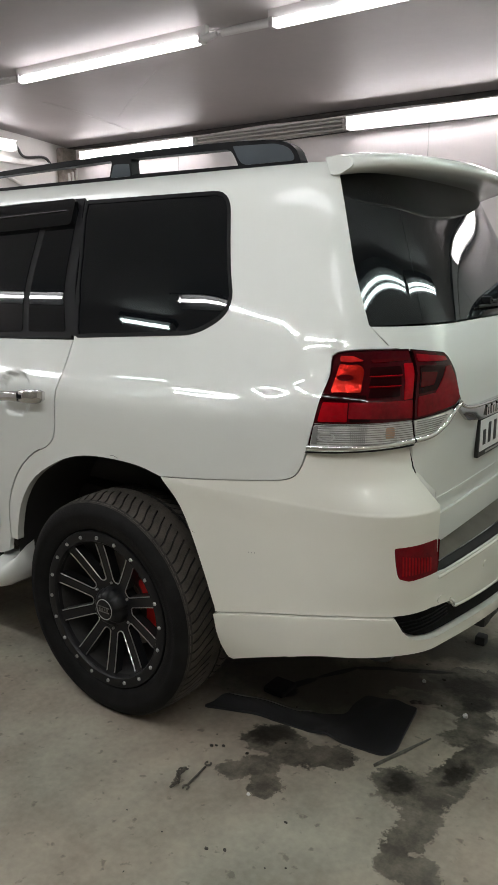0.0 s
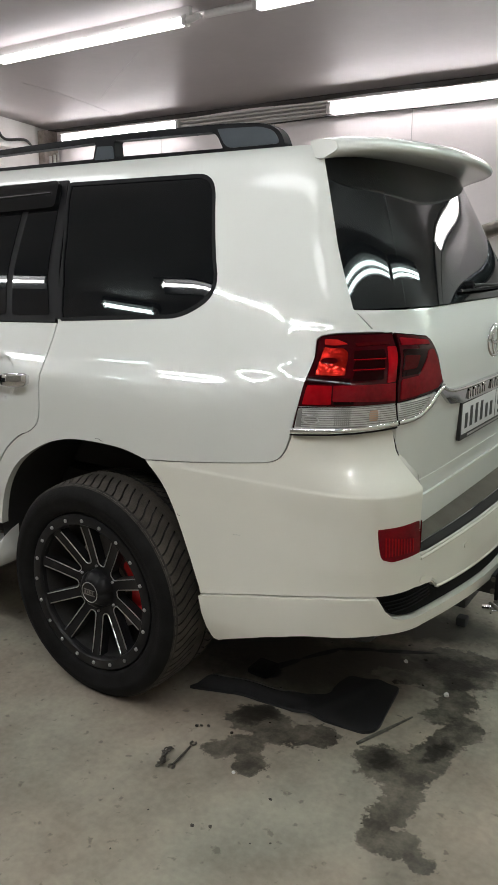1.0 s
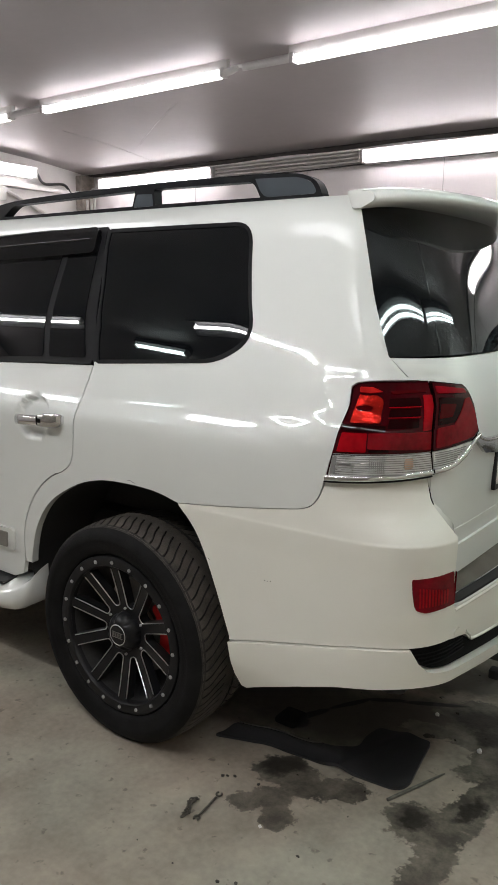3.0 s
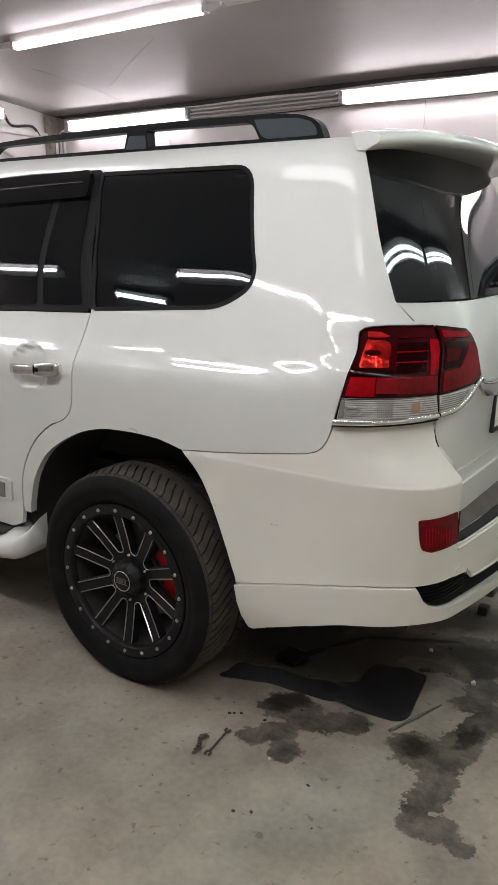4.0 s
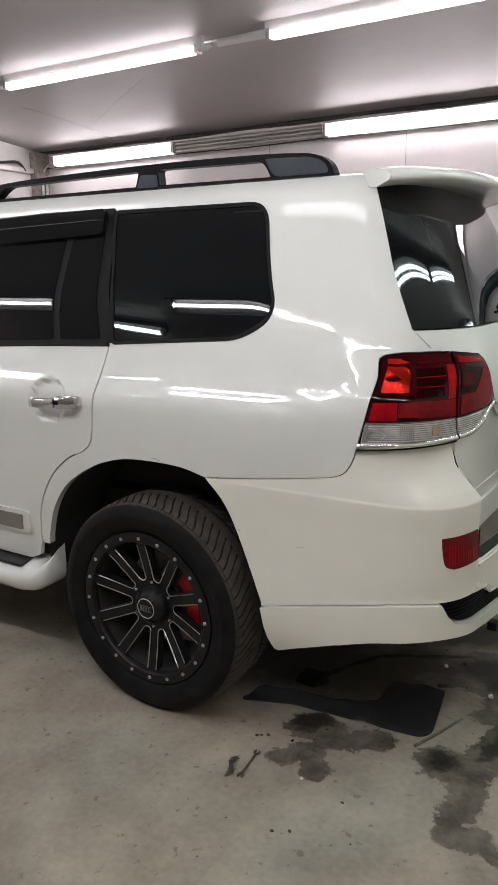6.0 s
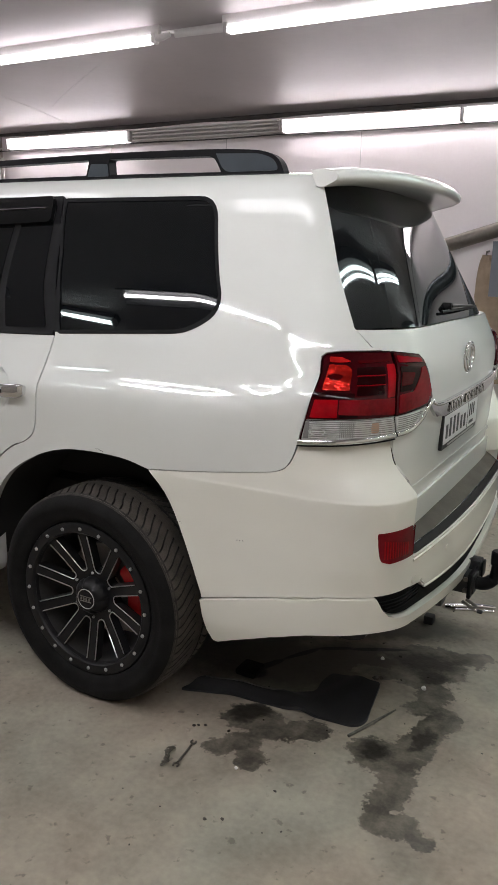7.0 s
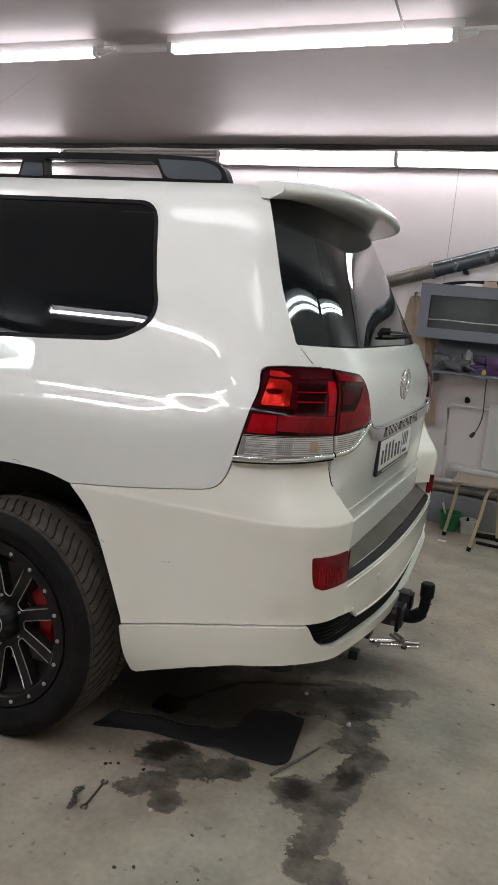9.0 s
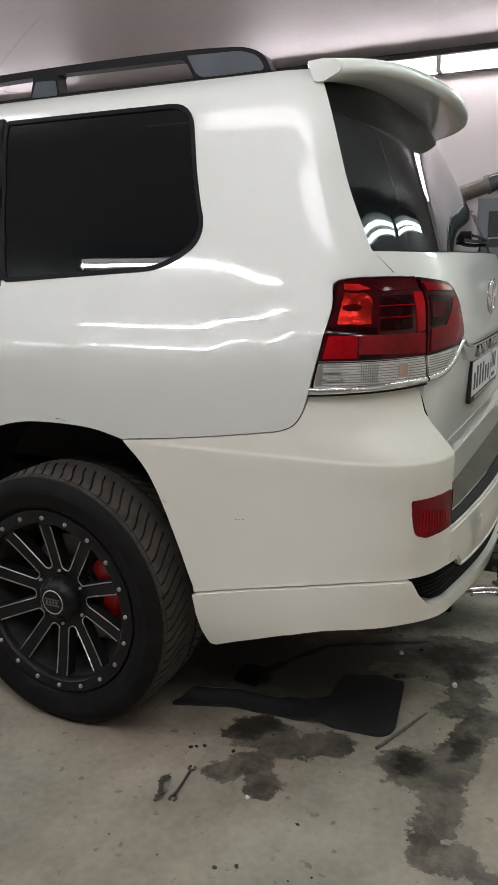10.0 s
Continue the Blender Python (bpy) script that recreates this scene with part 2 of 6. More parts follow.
def floor_material():
    m = mat("stained_concrete", (0.345, 0.31, 0.265), 0.62, 0, 0.36, 3.6, 42, bump=0.15, bump_scale=45)
    nt = m.node_tree
    b = nt.nodes["Principled BSDF"]
    base = b.inputs["Base Color"].links[0].from_socket
    tc = nt.nodes.new("ShaderNodeTexCoord")
    noi = nt.nodes.new("ShaderNodeTexNoise")
    noi.inputs["Scale"].default_value, noi.inputs["Detail"].default_value = 13.0, 9
    noi.inputs["Roughness"].default_value = 0.68
    nt.links.new(tc.outputs["Object"], noi.inputs["Vector"])
    # wet oil and water patches: x, y, half-length, half-width, turn in degrees
    blobs = [(0.60, 0.25, 0.095, 0.075, 30), (0.70, 0.22, 0.09, 0.07, 15), (0.82, 0.275, 0.10, 0.045, 28), (0.595, 0.03, 0.055, 0.05, 50), (0.66, 0.10, 0.06, 0.07, 30), (0.725, 0.02, 0.055, 0.055, 0),
             (1.02, 1.03, 0.17, 0.07, 24), (1.09, 0.95, 0.15, 0.12, 10), (1.08, 0.84, 0.09, 0.08, 10), (0.91, 0.80, 0.10, 0.045, 15), (1.23, 1.10, 0.10, 0.055, 35), (1.155, 0.71, 0.06, 0.13, -15),
             (1.215, 0.52, 0.065, 0.15, -12), (1.185, 0.38, 0.07, 0.09, 0), (1.10, 0.28, 0.11, 0.09, 15), (1.17, 0.24, 0.07, 0.09, 0), (1.195, 0.08, 0.045, 0.12, -15), (1.235, -0.03, 0.085, 0.05, 15), (1.335, -0.05, 0.05, 0.035, 20)]
    cores = [(0.585, 0.27, 0.08, 0.06, 35), (1.06, 0.98, 0.15, 0.08, 18), (1.12, 0.88, 0.07, 0.06, 0), (1.07, 0.29, 0.05, 0.05, 0), (1.20, 0.43, 0.03, 0.08, -10)]
    trickle = [(0.485, 0.60, 0.10, 0.020, 65), (0.575, 0.775, 0.10, 0.016, 59), (0.68, 0.89, 0.09, 0.015, 33), (0.84, 0.975, 0.14, 0.015, 29), (0.46, 0.53, 0.06, 0.05, 30)]
    # shade under the car's tail, painted into the floor as broad soft spots
    under_car_shade = [(0.58, 0.66, 0.42, 0.26, 25), (0.30, 0.75, 0.36, 0.36, 30), (0.80, 0.86, 0.30, 0.17, 28), (0.9, 1.25, 0.35, 0.16, 25)]
    warp = nt.nodes.new("ShaderNodeTexNoise")
    warp.inputs["Scale"].default_value, warp.inputs["Detail"].default_value, warp.inputs["Roughness"].default_value = 11, 10, 0.72
    nt.links.new(tc.outputs["Object"], warp.inputs["Vector"])
    shift = nt.nodes.new("ShaderNodeVectorMath")
    shift.operation = "MULTIPLY_ADD"
    nt.links.new(warp.outputs["Color"], shift.inputs[0])
    shift.inputs[1].default_value = (0.17, 0.17, 0)
    nt.links.new(tc.outputs["Object"], shift.inputs[2])
    back = nt.nodes.new("ShaderNodeVectorMath")
    back.operation = "SUBTRACT"
    nt.links.new(shift.outputs["Vector"], back.inputs[0])
    back.inputs[1].default_value = (0.085, 0.085, 0)

    def spot_mask(spots, vector, ragged, inside_, outside_):
        """1 within the spots, falling to 0 over a ragged border."""
        best = None
        for x, y, a, c, turn in spots:
            mp = nt.nodes.new("ShaderNodeMapping")
            mp.vector_type = "TEXTURE"
            mp.inputs["Location"].default_value = (x, y, 0)
            mp.inputs["Rotation"].default_value = (0, 0, radians(turn))
            mp.inputs["Scale"].default_value = (a, c, 1)
            nt.links.new(vector, mp.inputs["Vector"])
            ln = nt.nodes.new("ShaderNodeVectorMath")
            ln.operation = "LENGTH"
            nt.links.new(mp.outputs["Vector"], ln.inputs[0])
            if best is None:
                best = ln.outputs["Value"]
            else:
                mn = nt.nodes.new("ShaderNodeMath")
                mn.operation = "SMOOTH_MIN"
                mn.inputs[2].default_value = 0.2
                nt.links.new(best, mn.inputs[0])
                nt.links.new(ln.outputs["Value"], mn.inputs[1])
                best = mn.outputs[0]
        dis = nt.nodes.new("ShaderNodeMath")
        dis.operation = "MULTIPLY_ADD"
        nt.links.new(noi.outputs["Fac"], dis.inputs[0])
        dis.inputs[1].default_value = ragged
        nt.links.new(best, dis.inputs[2])
        edge_ = nt.nodes.new("ShaderNodeMapRange")
        edge_.interpolation_type = "SMOOTHSTEP"
        edge_.inputs["From Min"].default_value, edge_.inputs["From Max"].default_value = inside_, outside_
        edge_.inputs["To Min"].default_value, edge_.inputs["To Max"].default_value = 1.0, 0.0
        nt.links.new(dis.outputs[0], edge_.inputs["Value"])
        return edge_.outputs["Result"]

    def mixed(factor, a, b_, most=1.0):
        if most < 1:
            mul = nt.nodes.new("ShaderNodeMath")
            mul.operation = "MULTIPLY"
            mul.inputs[1].default_value = most
            nt.links.new(factor, mul.inputs[0])
            factor = mul.outputs[0]
        n = nt.nodes.new("ShaderNodeMix")
        n.data_type = "RGBA"
        nt.links.new(factor, n.inputs["Factor"])
        for key, c in (("A", a), ("B", b_)):
            if isinstance(c, tuple):
                n.inputs[key].default_value = (*c, 1)
            else:
                nt.links.new(c, n.inputs[key])
        return n.outputs["Result"]
    mask = spot_mask(blobs, back.outputs["Vector"], 0.85, 1.40, 1.58)
    core = spot_mask(cores, back.outputs["Vector"], 0.8, 0.95, 1.75)
    run = spot_mask(trickle, tc.outputs["Object"], 0.9, 1.25, 1.60)
    shade_mask = spot_mask(under_car_shade, back.outputs["Vector"], 0.6, 0.75, 1.6)
    inner = nt.nodes.new("ShaderNodeTexNoise")
    inner.inputs["Scale"].default_value, inner.inputs["Detail"].default_value = 9, 12
    inner.inputs["Roughness"].default_value = 0.72
    nt.links.new(tc.outputs["Object"], inner.inputs["Vector"])
    wet = nt.nodes.new("ShaderNodeMix")
    wet.data_type = "RGBA"
    wet.inputs["A"].default_value, wet.inputs["B"].default_value = (0.078, 0.069, 0.056, 1), (0.205, 0.182, 0.147, 1)
    tone = nt.nodes.new("ShaderNodeMapRange")
    tone.inputs["From Min"].default_value, tone.inputs["From Max"].default_value = 0.40, 0.66
    nt.links.new(inner.outputs["Fac"], tone.inputs["Value"])
    nt.links.new(tone.outputs["Result"], wet.inputs["Factor"])
    # broad brown and grey-green patches
    patchy = nt.nodes.new("ShaderNodeTexNoise")
    patchy.inputs["Scale"].default_value, patchy.inputs["Detail"].default_value = 1.6, 5
    nt.links.new(tc.outputs["Object"], patchy.inputs["Vector"])
    tint = nt.nodes.new("ShaderNodeValToRGB")
    tint.color_ramp.elements[0].position, tint.color_ramp.elements[1].position = 0.35, 0.65
    tint.color_ramp.elements[0].color, tint.color_ramp.elements[1].color = (1.0, 0.93, 0.86, 1), (0.90, 0.95, 0.90, 1)
    nt.links.new(patchy.outputs["Fac"], tint.inputs["Fac"])
    hue = nt.nodes.new("ShaderNodeMix")
    hue.data_type, hue.blend_type = "RGBA", "MULTIPLY"
    hue.inputs["Factor"].default_value = 1.0
    nt.links.new(base, hue.inputs["A"])
    nt.links.new(tint.outputs["Color"], hue.inputs["B"])
    base = hue.outputs["Result"]
    # small dark specks and scuffs
    vor = nt.nodes.new("ShaderNodeTexNoise")
    vor.inputs["Scale"].default_value, vor.inputs["Detail"].default_value = 23, 3
    nt.links.new(tc.outputs["Object"], vor.inputs["Vector"])
    spk = nt.nodes.new("ShaderNodeMapRange")
    spk.inputs["From Min"].default_value, spk.inputs["From Max"].default_value = 0.645, 0.71
    spk.inputs["To Max"].default_value = 0.5
    nt.links.new(vor.outputs["Fac"], spk.inputs["Value"])
    sm = nt.nodes.new("ShaderNodeMix")
    sm.data_type = "RGBA"
    nt.links.new(spk.outputs["Result"], sm.inputs["Factor"])
    nt.links.new(base, sm.inputs["A"])
    sm.inputs["B"].default_value = (0.07, 0.06, 0.05, 1)
    damp = mixed(core, wet.outputs["Result"], (0.026, 0.023, 0.019), 0.88)
    # the painted under-car shade darkens the bare concrete
    dry = mixed(shade_mask, sm.outputs["Result"], (0.042, 0.038, 0.032), 0.85)
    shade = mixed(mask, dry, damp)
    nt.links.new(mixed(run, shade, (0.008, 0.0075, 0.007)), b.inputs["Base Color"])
    ro = nt.nodes.new("ShaderNodeMapRange")
    ro.inputs["To Min"].default_value, ro.inputs["To Max"].default_value = 0.6, 0.34
    nt.links.new(mask, ro.inputs["Value"])
    nt.links.new(ro.outputs["Result"], b.inputs["Roughness"])
    return m


FLOOR = floor_material()


# ---- mesh helpers ----
def wm(ob):
    up = wm(ob.parent) @ ob.matrix_parent_inverse if ob.parent else Matrix()
    return up @ ob.matrix_basis


def part(name, data, material, parent=None, label="", smooth=38):
    """One mesh object from a bmesh or (verts, faces), in world metres, under a thing or a part."""
    me = bpy.data.meshes.new(name)
    if isinstance(data, tuple):
        me.from_pydata([tuple(v) for v in data[0]], [], [tuple(f) for f in data[1]])
        bm = bmesh.new()
        bm.from_mesh(me)
        bmesh.ops.recalc_face_normals(bm, faces=bm.faces)
        bm.to_mesh(me)
        bm.free()
    else:
        data.to_mesh(me)
        data.free()
    me.materials.append(material)
    if smooth:
        me.shade_smooth()
        me.set_sharp_from_angle(angle=radians(smooth))
    ob = new(name, me)
    if parent:
        ob.parent = parent
        ob.matrix_parent_inverse = wm(parent).inverted()
    if label:
        ob["label"] = label
    return ob


def thing(name, at, label, category, group="", kind=""):
    ob = new(name)
    ob.empty_display_size = 0.1
    ob.location = at
    return tagged(ob, label, category, group, kind)


def join(*items):
    verts, faces = [], []
    for v, f in items:
        n = len(verts)
        verts += [tuple(p) for p in v]
        faces += [tuple(i + n for i in q) for q in f]
    return verts, faces


def box(x0, x1, y0, y1, z0, z1, bevel=0.004, seg=2):
    bm = bmesh.new()
    bmesh.ops.create_cube(bm, size=1)
    for v in bm.verts:
        v.co = ((x0 + x1) / 2 + v.co.x * (x1 - x0), (y0 + y1) / 2 + v.co.y * (y1 - y0), (z0 + z1) / 2 + v.co.z * (z1 - z0))
    if bevel:
        bmesh.ops.bevel(bm, geom=bm.edges[:], offset=bevel, segments=seg, affect="EDGES", profile=0.6)
    return bm


def data_of(bm):
    bm.verts.index_update()
    out = [tuple(v.co) for v in bm.verts], [tuple(v.index for v in f.verts) for f in bm.faces]
    bm.free()
    return out


def moved(data, m):
    return [tuple(m @ Vector(v)) for v in data[0]], data[1]


def lathe(profile, seg=64, closed=False, start=0.0):
    """Turns (radius, y) about the y axis."""
    n = len(profile)
    verts = [(r * math.cos(start + 2 * math.pi * i / seg), y, r * math.sin(start + 2 * math.pi * i / seg)) for i in range(seg) for r, y in profile]
    faces = []
    for i in range(seg):
        j = (i + 1) % seg
        for k in range(n if closed else n - 1):
            k2 = (k + 1) % n
            faces.append((i * n + k, i * n + k2, j * n + k2, j * n + k))
    return verts, faces


def sweep(points, radius, sides=10, flat=1.0, cap=True):
    """A round bar along points; radius may be a list; flat squashes it upwards."""
    pts = [Vector(p) for p in points]
    rad = radius if isinstance(radius, (list, tuple)) else [radius] * len(pts)
    verts, faces = [], []
    for i, p in enumerate(pts):
        d = (pts[min(i + 1, len(pts) - 1)] - pts[max(i - 1, 0)]).normalized()
        u = d.cross(Vector((0, 0, 1)))
        u = u.normalized() if u.length > 1e-3 else Vector((1, 0, 0))
        w = u.cross(d).normalized()
        for k in range(sides):
            a = 2 * math.pi * k / sides
            verts.append(tuple(p + rad[i] * (math.cos(a) * u + flat * math.sin(a) * w)))
    for i in range(len(pts) - 1):
        for k in range(sides):
            j = (k + 1) % sides
            faces.append((i * sides + k, i * sides + j, (i + 1) * sides + j, (i + 1) * sides + k))
    if cap:
        faces.append(tuple(range(sides))[::-1])
        faces.append(tuple((len(pts) - 1) * sides + k for k in range(sides)))
    return verts, faces


def curve_points(points, n=8):
    """Catmull-Rom through the points."""
    p = [Vector(q) for q in points]
    p = [2 * p[0] - p[1]] + p + [2 * p[-1] - p[-2]]
    out = []
    for i in range(1, len(p) - 2):
        for k in range(n):
            t = k / n
            out.append(0.5 * (2 * p[i] + (p[i + 1] - p[i - 1]) * t + (2 * p[i - 1] - 5 * p[i] + 4 * p[i + 1] - p[i + 2]) * t * t + (3 * p[i] - p[i - 1] - 3 * p[i + 1] + p[i + 2]) * t ** 3))
    return out + [p[-2]]


def loft(rings, closed=True, caps=True):
    n = len(rings[0])
    verts = [tuple(v) for r in rings for v in r]
    faces = []
    for i in range(len(rings) - 1):
        for k in range(n if closed else n - 1):
            j = (k + 1) % n
            faces.append((i * n + k, i * n + j, (i + 1) * n + j, (i + 1) * n + k))
    if caps and closed:
        faces.append(tuple(range(n)))
        faces.append(tuple((len(rings) - 1) * n + k for k in range(n)))
    return verts, faces


def rounded(loop, r, n=5):
    """The loop with its corners rounded; r is one radius or a list of them."""
    out = []
    count = len(loop)
    for i, p in enumerate(loop):
        rad = r[i] if isinstance(r, (list, tuple)) else r
        p = np.array(p, float)
        a, b = np.array(loop[i - 1], float) - p, np.array(loop[(i + 1) % count], float) - p
        la, lb = np.linalg.norm(a), np.linalg.norm(b)
        q = min(rad, la * 0.45, lb * 0.45)
        if q < 1e-4:
            out.append(tuple(p))
            continue
        a, b = p + a / la * q, p + b / lb * q
        out += [tuple((1 - t) ** 2 * a + 2 * t * (1 - t) * p + t * t * b) for t in np.linspace(0, 1, n)]
    return out


def inset(loop, d):
    """The loop moved inwards by d (anticlockwise or clockwise)."""
    p = np.array(loop, float)
    nxt, prv = np.roll(p, -1, 0), np.roll(p, 1, 0)
    area = np.sum(p[:, 0] * nxt[:, 1] - nxt[:, 0] * p[:, 1])
    t = nxt - prv
    t /= np.linalg.norm(t, axis=1)[:, None] + 1e-9
    nor = np.stack([-t[:, 1], t[:, 0]], 1) * (1 if area > 0 else -1)
    return [tuple(q) for q in p + d * nor]


def resample(loop, step):
    out = []
    for i, p in enumerate(loop):
        q = loop[(i + 1) % len(loop)]
        n = max(1, int(math.ceil(math.dist(p, q) / step)))
        out += [(p[0] + (q[0] - p[0]) * k / n, p[1] + (q[1] - p[1]) * k / n) for k in range(n)]
    return out


def inside(points, loop):
    x, y = points[:, 0], points[:, 1]
    res = np.zeros(len(points), bool)
    a = np.array(loop, float)
    b = np.roll(a, -1, 0)
    for (x0, y0), (x1, y1) in zip(a, b):
        if y0 == y1:
            continue
        hit = ((y0 > y) != (y1 > y)) & (x < (x1 - x0) * (y - y0) / (y1 - y0) + x0)
        res ^= hit
    return res


def patch(name, loop, surf, material, parent=None, holes=(), step=0.03, off=0.0, depth=0.012, label="", mirror=False, back=False, edge=0.0, rows=()):
    """A sheet that fills a loop of surface coordinates, laid on surf with a folded rim of the given depth. edge: a rounded border."""
    from mathutils.geometry import delaunay_2d_cdt
    loops = [resample(l, step * 0.7) for l in (loop, *holes)]
    rings = [inset(l, edge if k == 0 else -edge) for k, l in enumerate(loops)] if edge else []
    all_pts = np.array([p for l in loops for p in l])
    lo, hi = all_pts.min(0), all_pts.max(0)
    gx, gy = np.meshgrid(np.arange(lo[0] + step / 2, hi[0], step), np.arange(lo[1] + step / 2, hi[1], step))
    g = np.stack([gx.ravel(), gy.ravel()], 1)
    keep = inside(g, loops[0])
    for l in loops[1:]:
        keep &= ~inside(g, l)
    g = g[keep]
    if len(g):
        near = np.array([np.min((all_pts[:, 0] - q[0]) ** 2 + (all_pts[:, 1] - q[1]) ** 2) for q in g])
        g = g[near > (step * 0.45 + edge) ** 2]
    if rows:
        g = g[np.min(np.abs(g[:, 1][:, None] - np.array(rows)[None]), 1) > step * 0.4]
        ra, rb = np.meshgrid(np.arange(lo[0] + step / 2, hi[0], step), rows)
        ex = np.stack([ra.ravel(), rb.ravel()], 1)
        ex = ex[inside(ex, loops[0])]
        ex = ex[np.array([np.min((all_pts[:, 0] - q[0]) ** 2 + (all_pts[:, 1] - q[1]) ** 2) for q in ex]) > (step * 0.2 + edge) ** 2]
        g = np.concatenate([g, ex])
    pts, edges = [], []
    for l in loops:
        n = len(pts)
        pts += l
        edges += [(n + i, n + (i + 1) % len(l)) for i in range(len(l))]
    extra = [q for r in rings for q in r]
    v2, _, tri, *_ = delaunay_2d_cdt([Vector(p) for p in pts + extra + [tuple(q) for q in g]], edges, [], 0, 1e-6)
    v2 = np.array([tuple(v) for v in v2])
    tri = np.array([tuple(t) for t in tri])
    cen = v2[tri].mean(1)
    ok = inside(cen, loops[0])
    for l in loops[1:]:
        ok &= ~inside(cen, l)
    tri = tri[ok]
    s, z = v2[:, 0], v2[:, 1]
    e = 0.0035
    pos = surf(s, z)
    nor = np.cross(surf(s + e, z) - surf(s - e, z), surf(s, z + e) - surf(s, z - e))
    nor /= np.linalg.norm(nor, axis=1)[:, None] + 1e-12
    border = np.zeros(len(v2), bool)
    border[:len(pts)] = True
    lower = np.where(border & (edge > 0), edge * 0.5, 0.0)
    front = pos + nor * (off - lower)[:, None]
    fn = np.cross(front[tri[:, 1]] - front[tri[:, 0]], front[tri[:, 2]] - front[tri[:, 0]])
    bad = (fn * nor[tri[:, 0]]).sum(1) < 0
    tri[bad] = tri[bad][:, ::-1]
    verts, norms, faces = list(front), list(nor), [tuple(int(i) for i in t) for t in tri]
    start = 0
    for k, l in enumerate(loops):
        n = len(l)
        i = np.arange(start, start + n)
        p0 = front[i]
        p1 = p0 - nor[i] * depth
        tang = np.roll(p0, -1, 0) - np.roll(p0, 1, 0)
        out = np.cross(tang, nor[i])
        out /= np.linalg.norm(out, axis=1)[:, None] + 1e-12
        m = inset(l, -0.004 if k == 0 else 0.004)
        far = surf(np.array(m)[:, 0], np.array(m)[:, 1]) - pos[i]
        out[(out * far).sum(1) < 0] *= -1
        b0 = len(verts)
        verts += list(p0) + list(p1)
        norms += list(out) + list(out)
        for a in range(n):
            c = (a + 1) % n
            q = (b0 + a, b0 + c, b0 + n + c, b0 + n + a)
            fnn = np.cross(verts[q[1]] - verts[q[0]], verts[q[3]] - verts[q[0]])
            faces.append(q if np.dot(fnn, out[a]) > 0 else q[::-1])
        start += n
    if back:
        b0 = len(verts)
        verts += list(front - nor * depth)
        norms += list(-nor)
        faces += [tuple(int(i) + b0 for i in t)[::-1] for t in tri]
    verts, norms = np.array(verts), np.array(norms)
    if mirror:
        verts[:, 1] = 2 * YC - verts[:, 1]
        norms[:, 1] *= -1
        faces = [f[::-1] for f in faces]
    me = bpy.data.meshes.new(name)
    me.from_pydata(verts.tolist(), [], faces)
    me.materials.append(material)
    me.shade_smooth()
    me.normals_split_custom_set_from_vertices(norms.tolist())
    ob = new(name, me)
    if parent:
        ob.parent = parent
        ob.matrix_parent_inverse = wm(parent).inverted()
    if label:
        ob["label"] = label
    return ob


# ---- the garage ----
X0, X1, Y0, Y1, H = -4.75, 3.10, -3.60, 4.25, 2.97


def ceiling_z(x, y):
    edge = max(0.0, (y - 3.0) / (Y1 - 3.0))
    return H - 0.10 * edge ** 1.5 + 0.003 * math.sin(1.7 * x + 0.6) * math.sin(1.3 * y)


tagged(part("floor", box(X0 - 0.2, X1 + 0.2, Y0 - 0.2, Y1 + 0.2, -0.15, 0.0, 0), FLOOR, smooth=0), "worn grey concrete garage floor with dark wet oil stains and painted shade under the car", "floor", kind="structure")
tagged(part("wall_north", box(X0 - 0.2, X1 + 0.2, Y1, Y1 + 0.16, 0, H + 0.15, 0), WALL, smooth=0), "white panelled garage wall", "wall", kind="structure")
tagged(part("wall_south", box(X0 - 0.2, X1 + 0.2, Y0 - 0.16, Y0, 0, H + 0.15, 0), WALL_SOUTH, smooth=0), "plain dull brown garage wall", "wall", kind="structure")
tagged(part("wall_west", box(X0 - 0.16, X0, Y0, Y1, 0, H + 0.15, 0), WALL_END, smooth=0), "whitewashed end wall of the garage", "wall", kind="structure")
tagged(part("wall_east", box(X1, X1 + 0.16, Y0, Y1, 0, H + 0.15, 0), WALL_DIM, smooth=0), "plain grey end wall of the garage", "wall", kind="structure")


def ceiling():
    nx, ny = 60, 50
    verts, faces = [], []
    for lift in (0.0, 0.05):
        for j in range(ny + 1):
            for i in range(nx + 1):
                x, y = X0 + (X1 - X0) * i / nx, Y0 + (Y1 - 0.05 - Y0) * j / ny
                verts.append((x, y, ceiling_z(x, y) + lift))
    n = (nx + 1) * (ny + 1)
    for j in range(ny):
        for i in range(nx):
            a = j * (nx + 1) + i
            faces.append((a, a + nx + 1, a + nx + 2, a + 1))
            faces.append((n + a, n + a + 1, n + a + nx + 2, n + a + nx + 1))
    return verts, faces


tagged(part("ceiling", ceiling(), CEIL), "grey-white ceiling sheet sagging gently towards the wall", "ceiling", kind="structure")
tagged(part("ceiling_slab", box(X0 - 0.2, X1 + 0.2, Y0 - 0.2, Y1 + 0.2, H + 0.12, H + 0.24, 0), DARK_GAP, smooth=0), "dark slab above the ceiling sheet", "ceiling", kind="structure")
for x0, y0, x1, y1 in ((-3.45, 2.8, -3.56, 4.2), (-1.97, 2.6, -3.3, 3.55)):
    run = [(x0 + (x1 - x0) * k, y0 + (y1 - y0) * k, ceiling_z(x0 + (x1 - x0) * k, y0 + (y1 - y0) * k) - 0.001) for k in np.linspace(0, 1, 20)]
    tagged(part("trim", sweep(run, 0.0018, 6), GREY_FIT), "thin joint between ceiling sheets", "trim", kind="structure")
